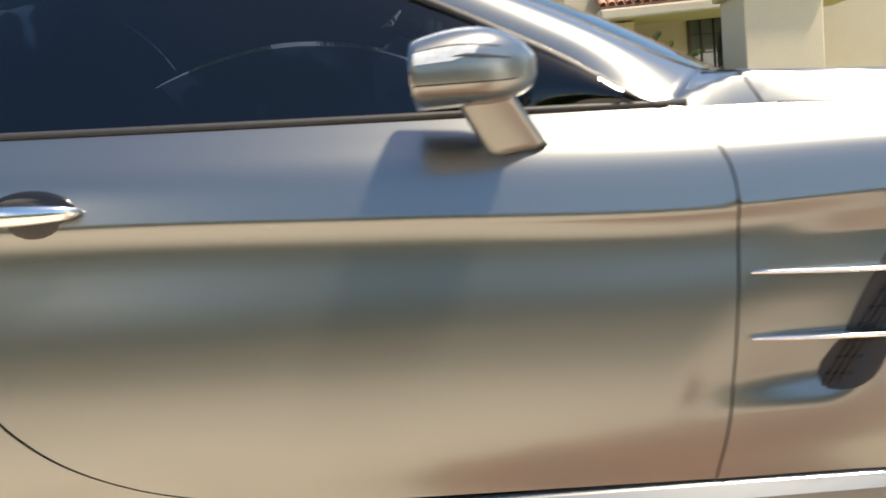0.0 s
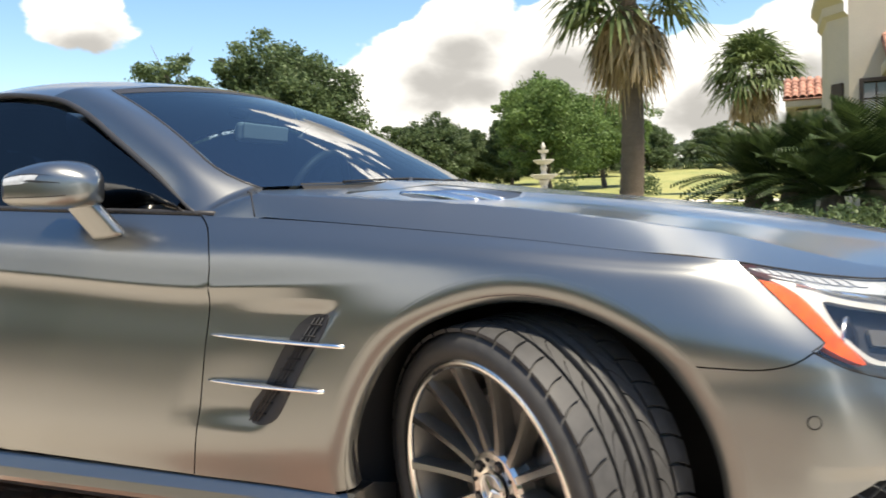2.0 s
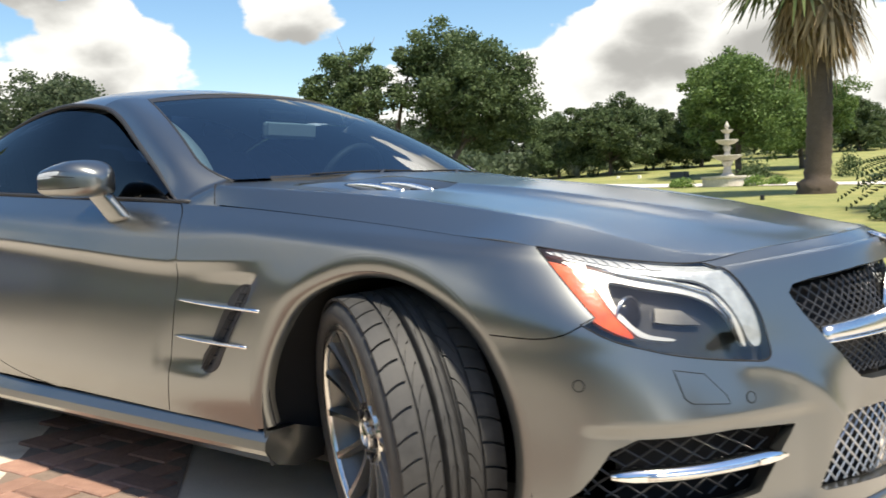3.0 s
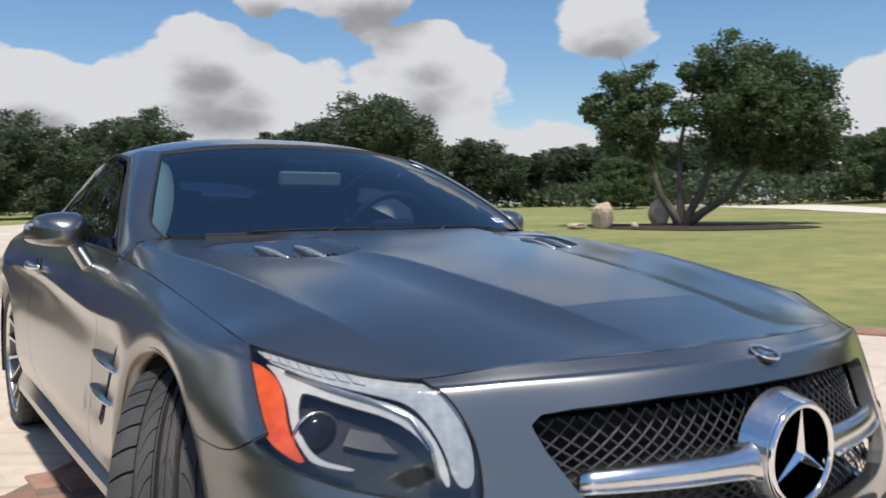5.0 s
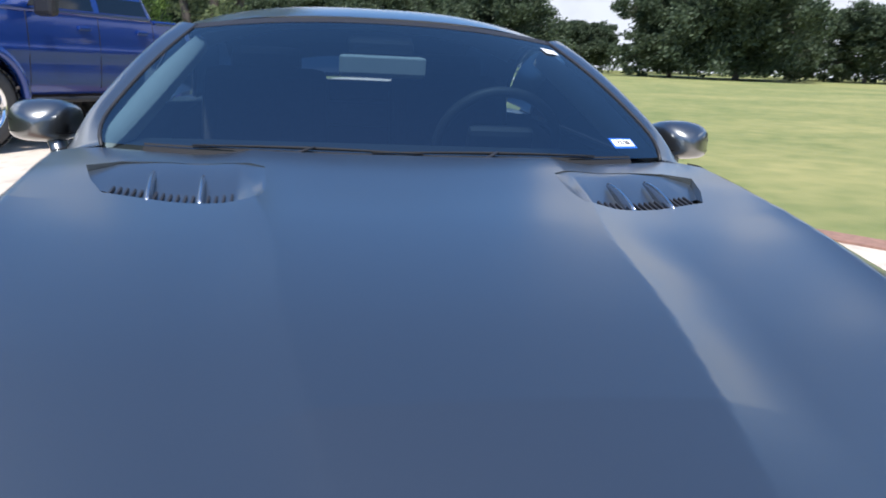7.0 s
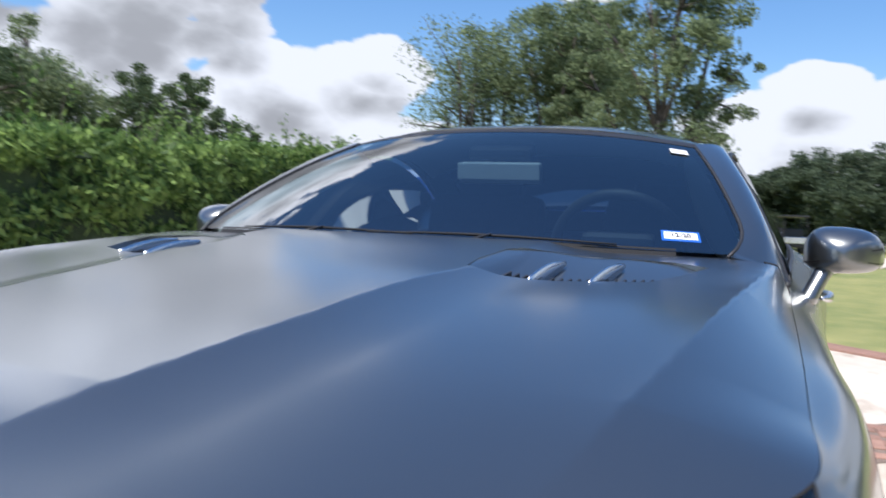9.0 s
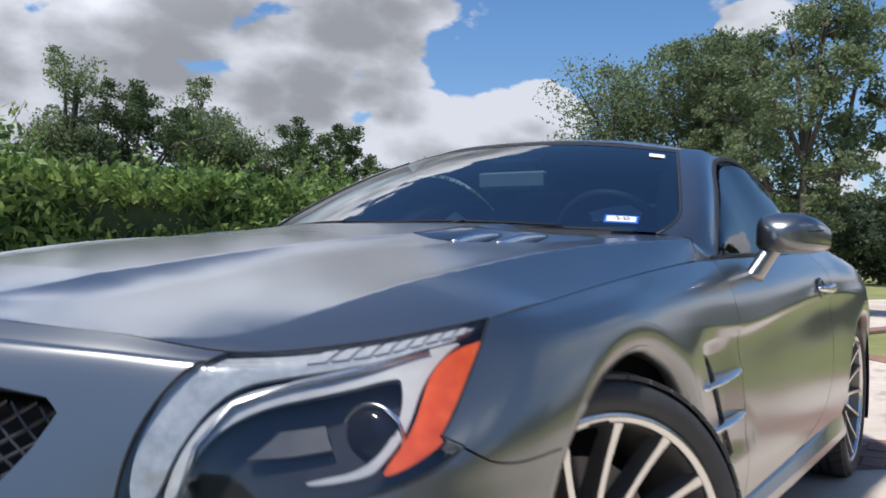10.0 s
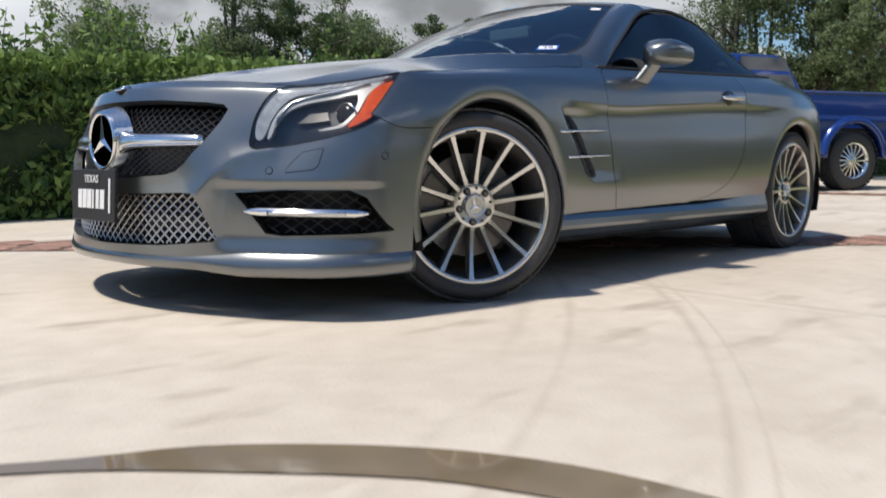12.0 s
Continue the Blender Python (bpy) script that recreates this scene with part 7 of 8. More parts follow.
def shrub(x, y, h, r, seed, label, mat, n=1600, leaf=.10, name="shrub", droop=0.0, group=""):
    rng = np.random.default_rng(seed)
    d = rng.normal(size=(n, 3))
    d /= np.linalg.norm(d, axis=1)[:, None]
    d[:, 2] = np.abs(d[:, 2])
    k = rng.uniform(.55, 1.05, n)[:, None]
    lump = np.array([1 + .28 * noise.noise(Vector(v * 2.4) + Vector((seed, 0, 0))) for v in d])[:, None]
    c = d * k * lump * (r, r, h)
    ob = quads(name, leaf_quads(rng, c, leaf, leaf * .45, droop), mat)
    tagged(ob, label, "shrub", group)
    return place(ob, x, y)


for k, (x, y, h_, r_) in enumerate(((-10.3, 29.5, .35, .40), (-7.6, 29.3, .38, .42), (-7.0, 30.0, .30, .35), (-10.9, 30.3, .30, .3))):
    shrub(x, y, h_, r_, 60 + k, "low green plant beside the fountain", M_HEDGE, 500, .12, group="fountain plants")
shrub(-10.4, 39.0, .9, .8, 70, "rounded dark shrub on the grass", M_LEAF, 900, .16)
shrub(-6.0, 38.0, 1.1, .55, 71, "upright dark shrub on the grass", M_LEAF, 800, .14)
shrub(.6, 31.5, .8, .6, 72, "upright dark shrub on the grass", M_LEAF, 800, .14)
rng_ = np.random.default_rng(5)
agave = np.array([[o, o + s_ * .06, t_, o - s_ * .06] for o, s_, t_ in ((np.zeros(3), np.array((-math.sin(a), math.cos(a), 0)), np.array((math.cos(a) * math.cos(e), math.sin(a) * math.cos(e), math.sin(e))) * 1.5) for a, e in zip(rng_.uniform(0, 6.28, 50), rng_.uniform(.3, 1.4, 50)))])
place(tagged(quads("agave", agave, leaf_material("agave_leaf", (.22, .27, .24), (.34, .39, .35), .1)), "spiky grey-green agave rosette", "agave"), -25.5, 50.5)
# utility boxes far off
box_u = tagged(box("utility_box", (.9, .7, .9), pose(-16.0, 44.5, 1.0), material("utility_green", (.06, .075, .07), 0.6, vary=.1, scale=9), bevel=.05), "dark green utility box on the grass", "utility box")
for k, x in enumerate((-18.6, -20.4)):
    tagged(box("marker_post", (.16, .16, .8), pose(x, 45.0 + k, .95), M_WHITE, bevel=.02), "short white post on the grass", "post", "white posts")
tagged(box("garden_light", (.10, .10, .30), pose(-4.6, 19.2, .33), M_PLASTIC, bevel=.02), "small black garden light on the lawn", "garden light")

# wheeled bin at the end of the drive
M_BIN = material("bin_plastic", (.02, .021, .022), 0.5, vary=.15, scale=20)
bin_ = thing("wheeled_bin", "black wheeled rubbish bin by the drive", "bin", at=pose(-31.5, -.15, float(ground_z(-31.5, 0)), 0, 0, 20))
bm = bmesh.new()
box_bm(bm, (.60, .66, .95), pose(0, 0, .55), .04)
for v in bm.verts:
    if v.co.z < .3:
        v.co.x *= .8
        v.co.y *= .8
part("body", bm, M_BIN, bin_)
box("lid", (.66, .72, .06), pose(.02, 0, 1.06, 0, 4, 0), M_BIN, bin_, bevel=.02)
for s_ in (1, -1):
    bm = bmesh.new()
    bmesh.ops.create_cone(bm, cap_ends=True, segments=20, radius1=.12, radius2=.12, depth=.05, matrix=pose(-.25, .30 * s_, .12, 90, 0, 0))
    part("wheel", bm, M_RUBBER, bin_)


# ---- cycads and beds by the house ----
def build_cycad(seed, n, length):
    rng = np.random.default_rng(seed)
    root = new("cycad")
    q = []
    for k in range(n):
        a, e = k * 2.399, math.radians(rng.uniform(8, 78))
        d = np.array((math.cos(a), math.sin(a), 0))
        side = np.array((-math.sin(a), math.cos(a), 0))
        L = length * rng.uniform(.85, 1.1)
        pts = []
        for t in np.linspace(0, 1, 15):
            r = L * t * math.cos(e) * (1 + .1 * t) + .05
            z = .45 + L * t * math.sin(e) - L * .55 * t * t * (1.1 - .5 * math.sin(e))
            pts.append(d * r + np.array((0, 0, z)))
        for i in range(14):
            for s in (1, -1):
                for sub in (0, .5):
                    p = pts[i] * (1 - sub) + pts[i + 1] * sub
                    t = (i + sub) / 14
                    l2 = .20 * math.sin(math.pi * min(1, t * .9 + .12))
                    fw = pts[i + 1] - pts[i]
                    fw = fw / np.linalg.norm(fw)
                    e2 = p + side * s * l2 + fw * l2 * .5 + np.array((0, 0, .05))
                    q.append([p - fw * .012, p + fw * .020, e2 + fw * .004, e2 - fw * .004])
    quads("fronds", q, leaf_material("cycad_leaf", (.018, .034, .012), (.060, .092, .032), .2), root, "stiff feathery fronds")
    v, f = tube_data([(0, 0, -.1), (0, 0, .25), (0, 0, .5)], [.17, .19, .13], 12)
    mesh_part("trunk", v, f, M_BARK, root, "short rough trunk", smooth=True)
    return root


cy = tagged(build_cycad(3, 46, 1.25), "dark green cycad with arching fronds", "cycad", "cycads by the house")
place(cy, 1.75, 13.2, 0, 1.8)
for x, y, s_, tn in ((.45, 14.6, 1.7, 50), (-.25, 15.6, 1.55, 130), (1.0, 13.0, 1.2, 200)):
    m_ = pose(x, y, float(ground_z(x, y)), 0, 0, tn) @ Matrix.Scale(s_, 4)
    copy_thing(cy, m_).matrix_basis = m_
for k, (x, y, h_, r_, lf) in enumerate(((2.6, 10.6, .75, .9, .12), (1.2, 10.6, .55, .7, .10), (.3, 11.4, .5, .6, .10), (3.6, 10.2, .8, .9, .12), (4.9, 11, .8, 1.0, .12), (3.0, 15.8, .9, 1.2, .14), (4.8, 16, .9, 1.2, .14), (6.4, 16, .9, 1.2, .14), (-.6, 12.6, .45, .55, .09))):
    shrub(x, y, h_, r_, 80 + k, "loose green garden shrub in the house bed", M_LEAF, 1500, lf, droop=-.3, group="house shrubs")

# ---- house ----
M_STUCCO = material("stucco", (.47, .42, .345), 0.9, vary=0.06, scale=30, bump=0.004, bump_scale=70)
M_FRAME = material("dark_window_frame", (.05, .035, .028), 0.5, vary=.15, scale=30)
M_TILE = material("clay_tile", (.27, .125, .09), 0.8, base2=(.40, .22, .16), scale=18, bump=.004, bump_scale=60, per_piece=.22)
house = thing("house", "beige stucco house with clay tile roofs and dark windows", "house")


def wall(name, x0, x1, y, z0, z1, holes=(), thick=.25):
    def fn(u, v):
        return np.c_[u, np.full_like(u, y), v]
    return panel(name, fn, np.array([(x0, z0), (x1, z0), (x1, z1), (x0, z1)]), M_STUCCO, house, holes=[np.array(h) for h in holes], step=.6, gap=0, hem=thick, flip=1, label="stucco wall")


def rect(x0, x1, z0, z1):
    return [(x0, z0), (x1, z0), (x1, z1), (x0, z1)]


def window(x0, x1, z0, z1, y, nx=2, nz=3):
    w = new("window")
    w.parent = house
    w["label"] = "dark framed window with muntins"
    for x in (x0, x1):
        box("frame", (.09, .12, z1 - z0 + .09), pose(x, y, (z0 + z1) / 2), M_FRAME, w, bevel=.01)
    for z in (z0, z1):
        box("frame", (x1 - x0 + .09, .125, .09), pose((x0 + x1) / 2, y, z), M_FRAME, w, bevel=.01)
    for k in range(1, nx):
        box("muntin", (.03, .05, z1 - z0), pose(x0 + (x1 - x0) * k / nx, y + .05, (z0 + z1) / 2), M_FRAME, w, bevel=.004)
    for k in range(1, nz):
        box("muntin", (x1 - x0, .055, .03), pose((x0 + x1) / 2, y + .05, z0 + (z1 - z0) * k / nz), M_FRAME, w, bevel=.004)
    box("pane", (x1 - x0, .012, z1 - z0), pose((x0 + x1) / 2, y + .10, (z0 + z1) / 2), M_WINDOW, w, bevel=0)


M_WINDOW = material("window_glass", (.10, .125, .14), 0.03, spec=.8)
HY = 19.0
wall("wall", 1.55, 3.2, HY, 0.0, 6.4, [rect(1.80, 2.42, 2.05, 3.28)])
window(1.80, 2.42, 2.05, 3.28, HY + .02)
# faceted corner of the tower with its cornice
vs, fs = [], []
for x, y in ((1.55, HY), (1.12, HY + .55), (1.05, HY + 2.5)):
    for d, z in ((0, 0), (0, 4.75), (.10, 4.85), (.10, 5.05), (.25, 5.2), (.25, 5.35)):
        vs.append((x - d, y - d, z))
for i in range(2):
    for j in range(5):
        fs.append((i * 6 + j, (i + 1) * 6 + j, (i + 1) * 6 + j + 1, i * 6 + j + 1))
mesh_part("tower", vs, [f[::-1] for f in fs], M_STUCCO, house, "stucco corner with a cornice")
box("side_window", (.34, .10, 1.22), pose(1.33, HY + .25, 2.66, 0, 0, -52), M_FRAME, house, "narrow dark side window", bevel=.01)
wall("wall", 3.2, 12, HY + 1.2, 0.0, 5.2, [rect(4.80, 5.8, 1.7, 3.5)])
window(4.80, 5.8, 1.7, 3.5, HY + 1.22, 3, 4)
box("wing_wall", (3.4, 3.2, 3.1), pose(2.1, HY + 6.0, 1.55), M_STUCCO, house, "low stucco wing", bevel=.03)
# porch column and its beam
col = box("porch_column", (1.35, 1.35, 3.0), pose(4.52, 13.6, 1.5), M_STUCCO, house, "square stucco porch column", bevel=.03)
box("column_cap", (1.6, 1.6, .25), pose(4.52, 13.6, 3.12), M_STUCCO, col, bevel=.06)
box("porch_beam", (6.5, 1.2, 1.1), pose(7.4, 13.6, 3.8), M_STUCCO, house, bevel=.04)
box("porch_door", (1.2, .1, 3.0), pose(6.2, HY + 1.1, 1.5), M_FRAME, house, "tall dark glazed door", bevel=.02)
# corbel and eave
for x in (2.75,):
    rings = []
    for k in np.linspace(0, 1, 10):
        z = 2.45 + .85 * k
        d = .25 + .55 * k ** 2
        rings.append([(x - .3, HY, z), (x + .3, HY, z), (x + .3, HY - d, z), (x - .3, HY - d, z)])
    sweep("corbel", rings, M_STUCCO, house, "curved stucco corbel", smooth=False)
# wing added out of view; it hides bright horizon from the bumper's reflection
box("unseen_east_wing", (17, 5, 5.6), pose(21.0, HY + 2.6, 2.8), M_STUCCO, house, "long stucco wing added out of view", bevel=.03)
box("pilaster", (.5, .4, 2.4), pose(2.95, HY - .1, 1.2), M_STUCCO, house, bevel=.03)
box("eave", (6.0, 1.7, .26), pose(5.2, HY - .3, 3.48), M_STUCCO, house, bevel=.05)
box("eave", (3.9, 4.0, .22), pose(2.1, HY + 6.0, 3.25), M_STUCCO, house, bevel=.05)
tile_v, tile_f = [], []
for j in (0, 1):
    for i in range(7):
        a = math.pi * i / 6
        r = .095 - .015 * j
        tile_v.append((r * math.cos(a), .42 * j, r * math.sin(a) * .9))
tile_f = [(i, i + 1, i + 8, i + 7) for i in range(6)]
tile_me = bpy.data.meshes.new("tile")
tile_me.from_pydata(tile_v + [(x * .85, y, z * .85) for x, y, z in tile_v], [], [f[::-1] for f in tile_f] + [tuple(i + 14 for i in f) for f in tile_f] + [(i, i + 14, i + 15, i + 1) for i in range(6)])
tile_me.materials.append(M_TILE)
for roof_x0, roof_y, roof_z, cols, rows, slope in ((2.3, HY - 1.12, 3.66, 27, 6, 26), (.2, HY + 4.0, 3.37, 18, 5, 22)):
    roof = box("roof", (cols * .2, rows * .40, .05), pose(roof_x0 + cols * .1 - .1, roof_y + rows * .18, roof_z + rows * .40 * math.sin(math.radians(slope)) / 2 - .03, slope, 0, 0), M_TILE, house, "clay barrel tile roof", bevel=.01)
    for i in range(cols):
        for j in range(rows):
            t = new("tile", tile_me)
            t.parent = roof
            t.matrix_local = pose(roof_x0 + i * .2, roof_y + j * .37 * math.cos(math.radians(slope)), roof_z + j * .37 * math.sin(math.radians(slope)) + .02, slope + random.uniform(-1.5, 1.5), 0, random.uniform(-1.5, 1.5))
for x0, x1, y0, y1, z in ((2.4, 12, HY + 1.0, HY + 6, 5.3),):
    box("roof", (x1 - x0, y1 - y0, .2), pose((x0 + x1) / 2, (y0 + y1) / 2, z), M_TILE, house, bevel=.03)


# ---- pickup truck ----
M_BLUE_PAINT = material("blue_car_paint", (.012, .045, .23), 0.22, 0.35, vary=.06, scale=300, coat=1.0, coat_rough=.04)


def build_truck():
    """A crew cab pickup; x forward from the rear axle, y left, z up."""
    root = thing("pickup_truck", "blue lifted crew cab pickup truck parked by the hedge", "truck")
    L0, L1 = -1.18, 4.65

    def side_at(u, v):
        y = .985 - .035 * np.clip((v - 1.0) / .45, 0, 1) ** 2 - .05 * np.clip((.75 - v) / .25, 0, 1) ** 2 + .010 * np.exp(-((v - 1.02) / .05) ** 2)
        y = y - .25 * np.clip((u - 4.1) / .55, 0, 1) ** 2.2 - .05 * np.clip((-.95 - u) / .23, 0, 1) ** 2
        return np.c_[u, y, v]

    for s in (1, -1):
        poly = [(L0, .62), (L0 + .02, .95), (L0, 1.42), (.95, 1.46), (3.30, 1.45), (3.9, 1.42), (4.45, 1.36), (4.62, 1.20), (L1, .85), (4.6, .62)]
        front_arch = [(3.70 + .52 * math.cos(a), .50 + .52 * math.sin(a)) for a in np.radians(np.linspace(8, 172, 22))]
        rear_arch = [(.52 * math.cos(a), .50 + .52 * math.sin(a)) for a in np.radians(np.linspace(8, 172, 22))]
        poly = poly + [(4.25, .60)] + front_arch + [(3.15, .56), (.58, .56)] + rear_arch + [(-.56, .60)]
        panel("body_side", side_at, np.array(poly), M_BLUE_PAINT, root, step=.08, gap=0, hem=.05, side=s, flip=-1)
        for cx in (0.0, 3.70):
            rings = []
            for a in np.radians(np.linspace(0, 180, 26)):
                ring = []
                for r, y in ((.50, .93), (.515, 1.045), (.545, 1.06), (.60, 1.03), (.63, .985), (.62, .94)):
                    ring.append((cx + r * math.cos(a), s * y, .49 + r * math.sin(a)))
                rings.append(ring)
            sweep("fender_flare", rings, M_BLUE_PAINT, root, "bulging blue fender flare")
        # side glass, door gaps, handles, mirror
        for x0, x1, xt0, xt1 in ((2.02, 3.02, 2.04, 2.62), (1.06, 1.92, 1.16, 1.94)):
            def glass_at(u, v, x0=x0, x1=x1, xt0=xt0, xt1=xt1):
                return np.c_[(x0 + (x1 - x0) * u) * (1 - v) + (xt0 + (xt1 - xt0) * u) * v, .945 - .13 * v, 1.50 + .44 * v]
            panel("side_glass", glass_at, np.array([(0, 0), (1, 0), (1, 1), (0, 1)]), M_DARK_GLASS, root, step=.2, gap=0, hem=.01, side=s, flip=-1, lift=.004, label="dark tinted glass")
        for x in (.97, 1.97, 3.06):
            tube("door_gap", [side_at(np.array([x]), np.array([z]))[0] * (1, s, 1) for z in np.linspace(.62, 1.44, 8)], .006, M_DARK, root, n=5)
        for x in (1.20, 2.22):
            q = side_at(np.array([x]), np.array([1.30]))[0]
            box("door_handle", (.20, .04, .05), pose(x, s * (q[1] + .01), 1.30), M_BLUE_PAINT, root, bevel=.015)
        box("running_board", (2.4, .16, .06), pose(1.85, s * .98, .50), M_PLASTIC, root, bevel=.02)
        lamp = box("tail_lamp", (.14, .05, .36), pose(L0 + .06, s * .935, 1.20), material("tail_lamp_red", (.16, .012, .012), .15, coat=1), root, "dark red tail lamp", bevel=.02)
        box("head_lamp", (.30, .30, .22), pose(4.42, s * .72, 1.16), M_LAMP_WHITE, root, bevel=.05)
        mir = box("mirror", (.12, .26, .22), pose(2.95, s * 1.14, 1.50), M_PLASTIC, root, bevel=.05)
    # cab: lofted from belt to roof
    rings = []
    for z, x0, x1, y in ((1.44, .90, 3.52, .955), (1.50, .93, 3.40, .945), (1.72, 1.03, 2.98, .885), (1.90, 1.10, 2.66, .825), (1.97, 1.18, 2.50, .78), (2.00, 1.35, 2.30, .66)):
        ring, n = [], 6
        pts = [(x0, -y), (x0, y), (x1, y), (x1, -y)]
        for k in range(4):
            a, b, c = np.array(pts[k - 1]), np.array(pts[k]), np.array(pts[(k + 1) % 4])
            r = .10
            p0, p1 = b + (a - b) / np.linalg.norm(a - b) * r, b + (c - b) / np.linalg.norm(c - b) * r
            for t in np.linspace(0, 1, n):
                q = (1 - t) ** 2 * p0 + 2 * t * (1 - t) * b + t * t * p1
                ring.append((q[0], q[1], z))
        rings.append(ring)
    sweep("cab", rings, M_BLUE_PAINT, root, "blue crew cab")
    box("windscreen", (.012, 1.44, .52), pose(3.03, 0, 1.71, 0, -54, 0), M_DARK_GLASS, root, bevel=.002)
    box("rear_glass", (.012, 1.30, .36), pose(.995, 0, 1.72, 0, 14, 0), M_DARK_GLASS, root, bevel=.002)
    box("bonnet", (1.20, 1.74, .10), pose(3.98, 0, 1.42, 0, 3, 0), M_BLUE_PAINT, root, bevel=.045)
    box("grille", (.08, 1.30, .40), pose(4.62, 0, 1.08), M_PLASTIC, root, bevel=.03)
    box("front_bumper", (.30, 1.80, .26), pose(4.66, 0, .70), M_CHROME, root, bevel=.06)
    box("rear_bumper", (.22, 1.84, .22), pose(L0 - .08, 0, .66), M_BLUE_PAINT, root, bevel=.05)
    box("tailgate", (.07, 1.66, .62), pose(L0 + .03, 0, 1.10), M_BLUE_PAINT, root, bevel=.025)
    for s in (1, -1):
        box("bed_rail", (2.12, .10, .06), pose(-.11, s * .93, 1.44), M_BLUE_PAINT, root, bevel=.025)
    box("bed_floor", (2.10, 1.5, .05), pose(-.11, 0, .92), M_PLASTIC, root, bevel=.005)
    box("bed_front", (.05, 1.7, .55), pose(.92, 0, 1.17), M_BLUE_PAINT, root, bevel=.01)
    box("chassis", (5.2, .9, .22), pose(1.8, 0, .60), M_DARK, root, bevel=.02)
    tube("axle", [(0, -.75, .45), (0, .75, .45)], .06, M_DARK, root)
    # exhaust tip
    tube("exhaust", [(-.75, .70, .52), (-1.0, .86, .50)], .04, M_CHROME, root)
    # wheels
    wheel = new("wheel")
    wheel.parent = root
    h, R, rim = .155, .445, .265
    tyre = mesh_part("tyre", *lathe([(-h, rim), (-h - .012, rim + .06), (-h, R - .05), (-h + .03, R - .012), (0, R - .008), (h - .03, R - .012), (h, R - .05), (h + .012, rim + .06), (h, rim)], 60), M_RUBBER, wheel, "knobbly black tyre", smooth=True)
    vs, fs = [], []
    for y0, y1 in ((-h - .004, -.07), (-.05, .05), (.07, h + .004)):
        for k in range(36):
            da = 2 * math.pi / 36
            a0, a1 = k * da + (.5 * da if y0 == -.05 else 0), k * da + .7 * da + (.5 * da if y0 == -.05 else 0)
            b = len(vs)
            for r in (R - .014, R):
                for a, y in ((a0, y0), (a1, y0), (a1, y1), (a0, y1)):
                    vs.append((r * math.sin(a), y, r * math.cos(a)))
            fs += [tuple(b + i for i in f) for f in ((4, 5, 6, 7), (0, 1, 5, 4), (1, 2, 6, 5), (2, 3, 7, 6), (3, 0, 4, 7))]
    mesh_part("tread", vs, fs, M_RUBBER, tyre)
    rimo = mesh_part("rim", *lathe([(h - .005, rim + .012), (h + .004, rim), (h - .03, rim - .02), (-.02, rim - .05), (-h, rim - .02)], 60), M_CHROME, wheel, "polished alloy rim", smooth=True)
    for k in range(16):
        bm = bmesh.new()
        box_bm(bm, (.026, .03, .19), Matrix.Rotation(2 * math.pi * k / 16, 4, "Y") @ pose(0, .085, .155, 10, 0, 6), .006)
        part("spoke", bm, M_ALU, rimo)
    mesh_part("hub", *lathe([(.06, .09), (.10, .085), (.12, .05), (.13, .0)], 30), M_ALU, rimo)
    mesh_part("dish", *lathe([(.03, rim - .04), (.02, .0)], 40), M_PLASTIC, rimo)
    wheel.matrix_local = pose(0, .86, .445)
    for m in (pose(3.70, .86, .445), pose(0, -.86, .445, 0, 0, 180), pose(3.70, -.86, .445, 0, 0, 180)):
        w = copy_thing(wheel, m)
        w.parent = root
    return root


truck = build_truck()
truck.matrix_basis = pose(-11.7, -2.5, float(ground_z(-11.7, -2.5)), 0, 0, -28.4)


def build_cart():
    """A small roofed utility cart far down the drive."""
    root = thing("garden_cart", "small dark roofed utility cart parked far down the drive", "cart")
    box("tub", (1.9, 1.15, .42), pose(0, 0, .58), M_PLASTIC, root, bevel=.08)
    box("seat", (.45, 1.05, .55), pose(-.25, 0, 1.0), M_PLASTIC, root, bevel=.06)
    box("roof", (1.7, 1.2, .07), pose(-.1, 0, 1.86), M_PLASTIC, root, bevel=.03)
    box("tail_board", (.06, 1.1, .30), pose(.98, 0, .72), M_SATIN_SILVER, root, bevel=.02)
    for x in (-.85, .65):
        for y in (-.52, .52):
            tube("post", [(x, y, .75), (x * .95, y, 1.84)], .025, M_PLASTIC, root, n=6)
    for x in (-.65, .65):
        for y in (-.5, .5):
            ob = mesh_part("wheel", *lathe([(-.09, .12), (-.10, .24), (-.07, .28), (.07, .28), (.10, .24), (.09, .12), (.05, .0)], 24), M_RUBBER, root, smooth=True)
            ob.matrix_local = pose(x, y, .28, 0, 0, 0 if y > 0 else 180)
    return root


cart = build_cart()
cart.matrix_basis = pose(-42.5, .55, float(ground_z(-42.5, .55)), 0, 0, 12)


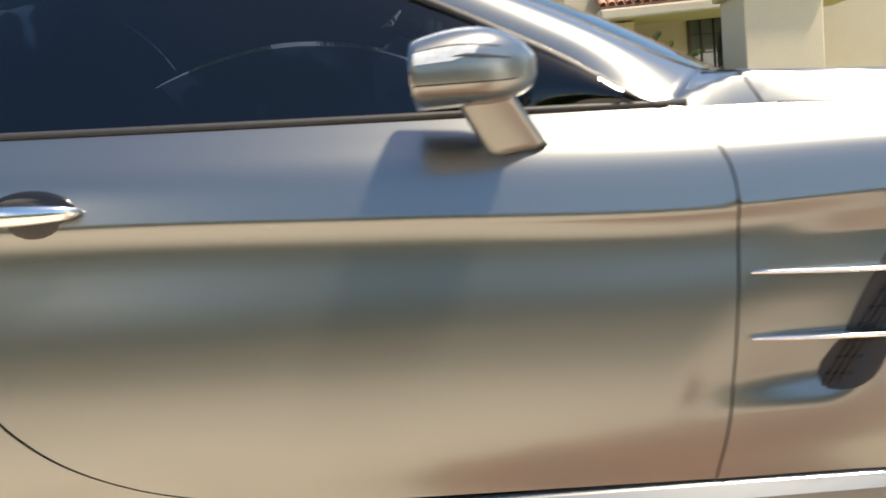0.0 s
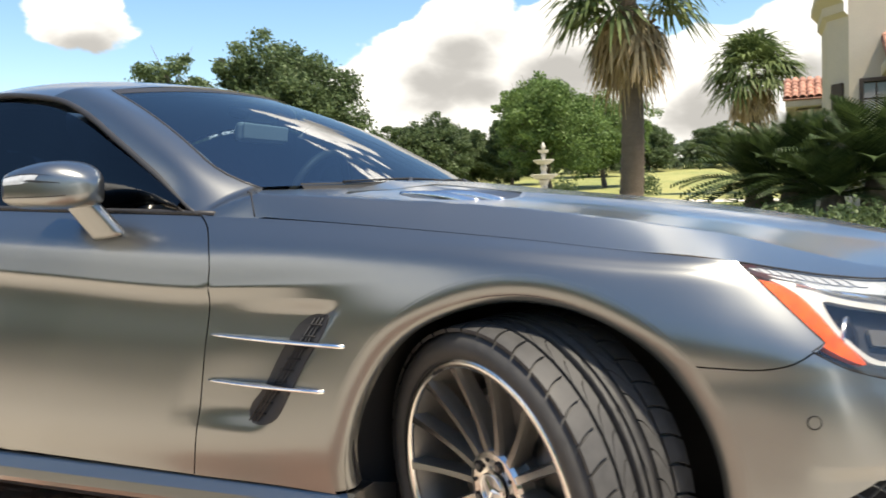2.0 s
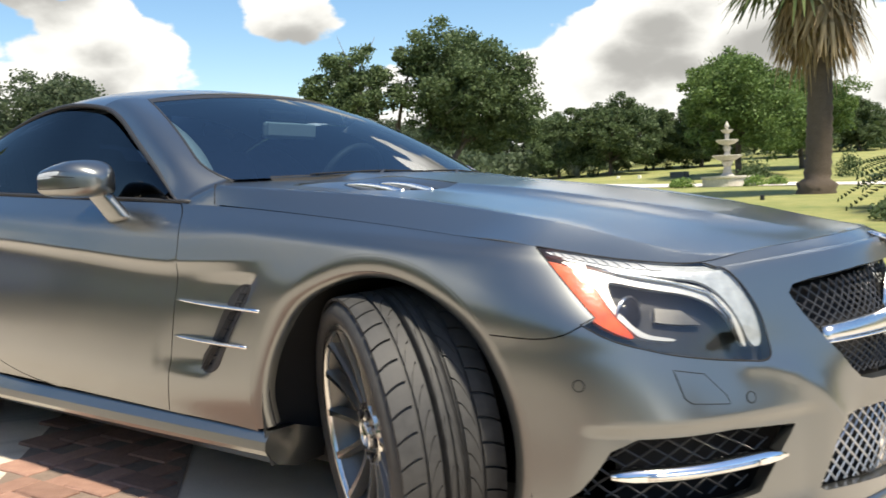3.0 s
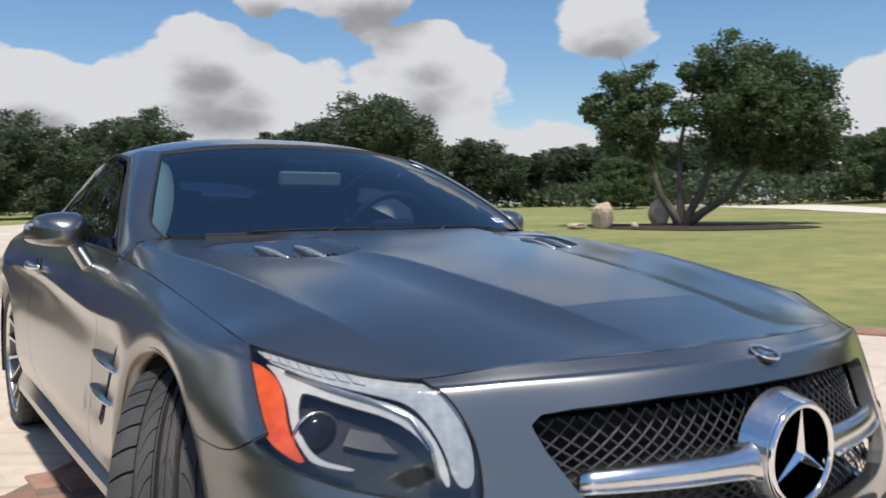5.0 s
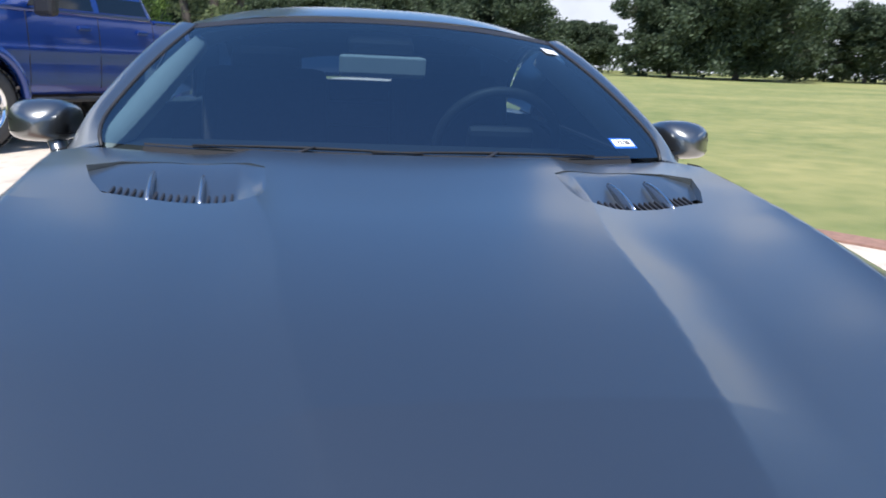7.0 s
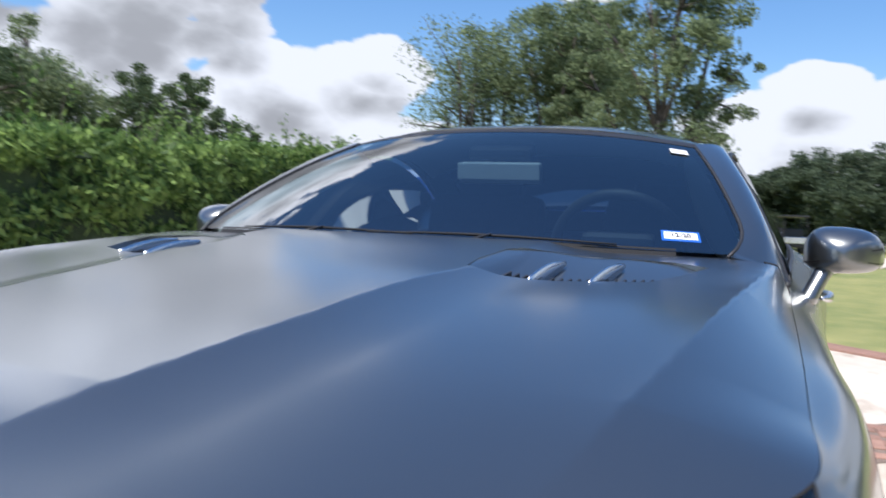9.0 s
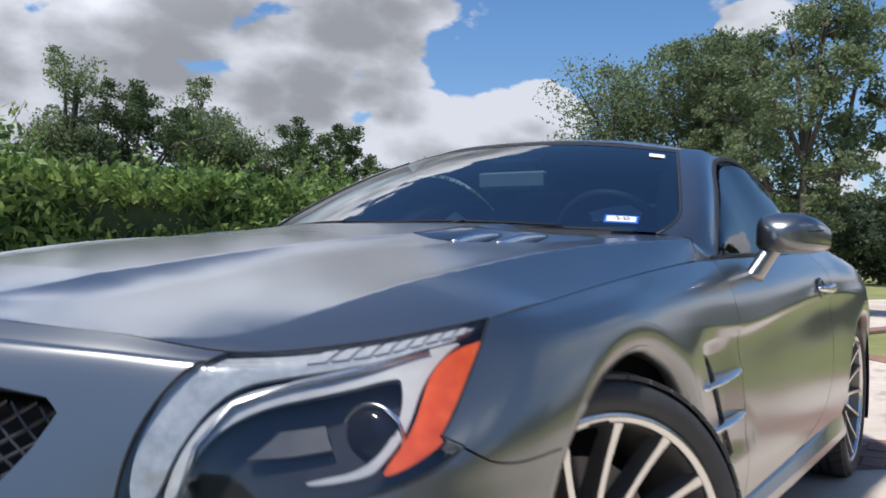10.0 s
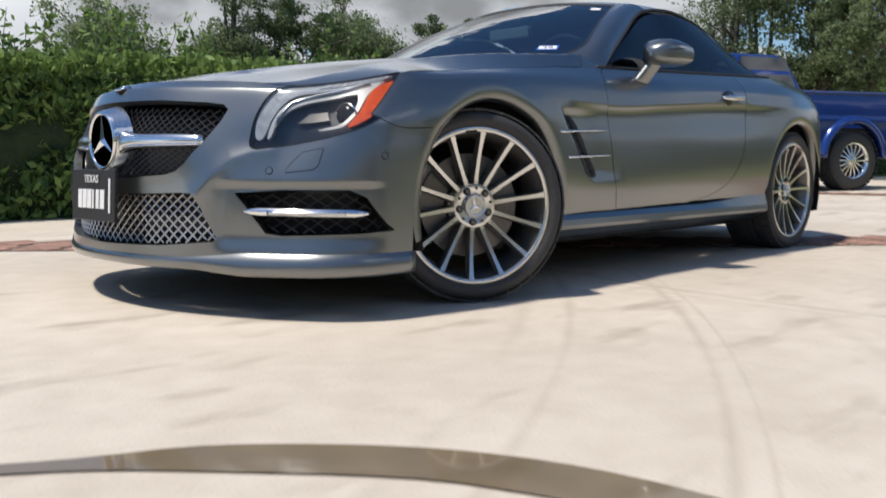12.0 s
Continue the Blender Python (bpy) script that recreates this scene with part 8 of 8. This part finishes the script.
# ---- brick bands across the drive, last: one paver each ----
def brick_band(p0, p1, width, limit, name, label):
    p0, p1 = np.array(p0, float), np.array(p1, float)
    d = (p1 - p0) / np.linalg.norm(p1 - p0)
    m = np.array((-d[1], d[0]))
    L = np.linalg.norm(p1 - p0)
    bed_pts = [p0 - m * width / 2, p1 - m * width / 2, p1 + m * width / 2, p0 + m * width / 2]
    bed = terrain(name, bed_pts, .003, M_MORTAR, label, "brick band", 1.0)
    bl, bw = .197, .094
    me = bpy.data.meshes.new("brick")
    bm = bmesh.new()
    box_bm(bm, (bl, bw, .02), None, .004, 1)
    bm.to_mesh(me)
    bm.free()
    me.materials.append(M_BRICK)
    rng = random.Random(4)
    ang = math.atan2(d[1], d[0])
    spots = []
    # herringbone at 45 degrees to the band
    n = int(L / .1) + 8
    for i in range(-n, n):
        for j in range(-n, n):
            for kind in (0, 1):
                # unit cell: a long brick and a cross brick stepping along the diagonal
                x = .1 * i + .4 * j + (.1 if kind == 0 else .25)
                y = .1 * i + (.05 if kind == 0 else .10)
                r = math.radians(45)
                a, b = x * math.cos(r) - y * math.sin(r), x * math.sin(r) + y * math.cos(r)
                if 0.06 < a < L - .06 and abs(b) < width / 2 - .03:
                    spots.append((a, b, kind))
    spots = sorted(set((round(a, 4), round(b, 4), k) for a, b, k in spots))
    rest_v, rest_f = [], []
    mid = L * .5
    spots.sort(key=lambda s: abs(s[0] - mid))
    for q, (a, b, k) in enumerate(spots):
        c = p0 + d * a + m * b
        M = pose(c[0], c[1], float(ground_z(*c)) + rng.uniform(-.0025, .0015), rng.uniform(-.5, .5), rng.uniform(-.5, .5), math.degrees(ang) + 45 + 90 * k)
        if q < limit:
            ob = new("brick", me)
            ob.parent = bed
            ob.matrix_local = M
        else:
            base = len(rest_v)
            rest_v += [tuple(M @ v.co) for v in me.vertices]
            rest_f += [tuple(i + base for i in f.vertices) for f in me.polygons]
    if rest_v:
        tagged(mesh_part("brick_field", rest_v, rest_f, M_BRICK, bed), kind="stuff")


brick_band((2.2, -4.0), (-5.9, 3.4), .58, 300, "brick_band", "red herringbone brick band across the drive")
brick_band((-10.1, -5.8), (-10.1, -.55), .60, 0, "brick_band", "red brick band across the far drive")
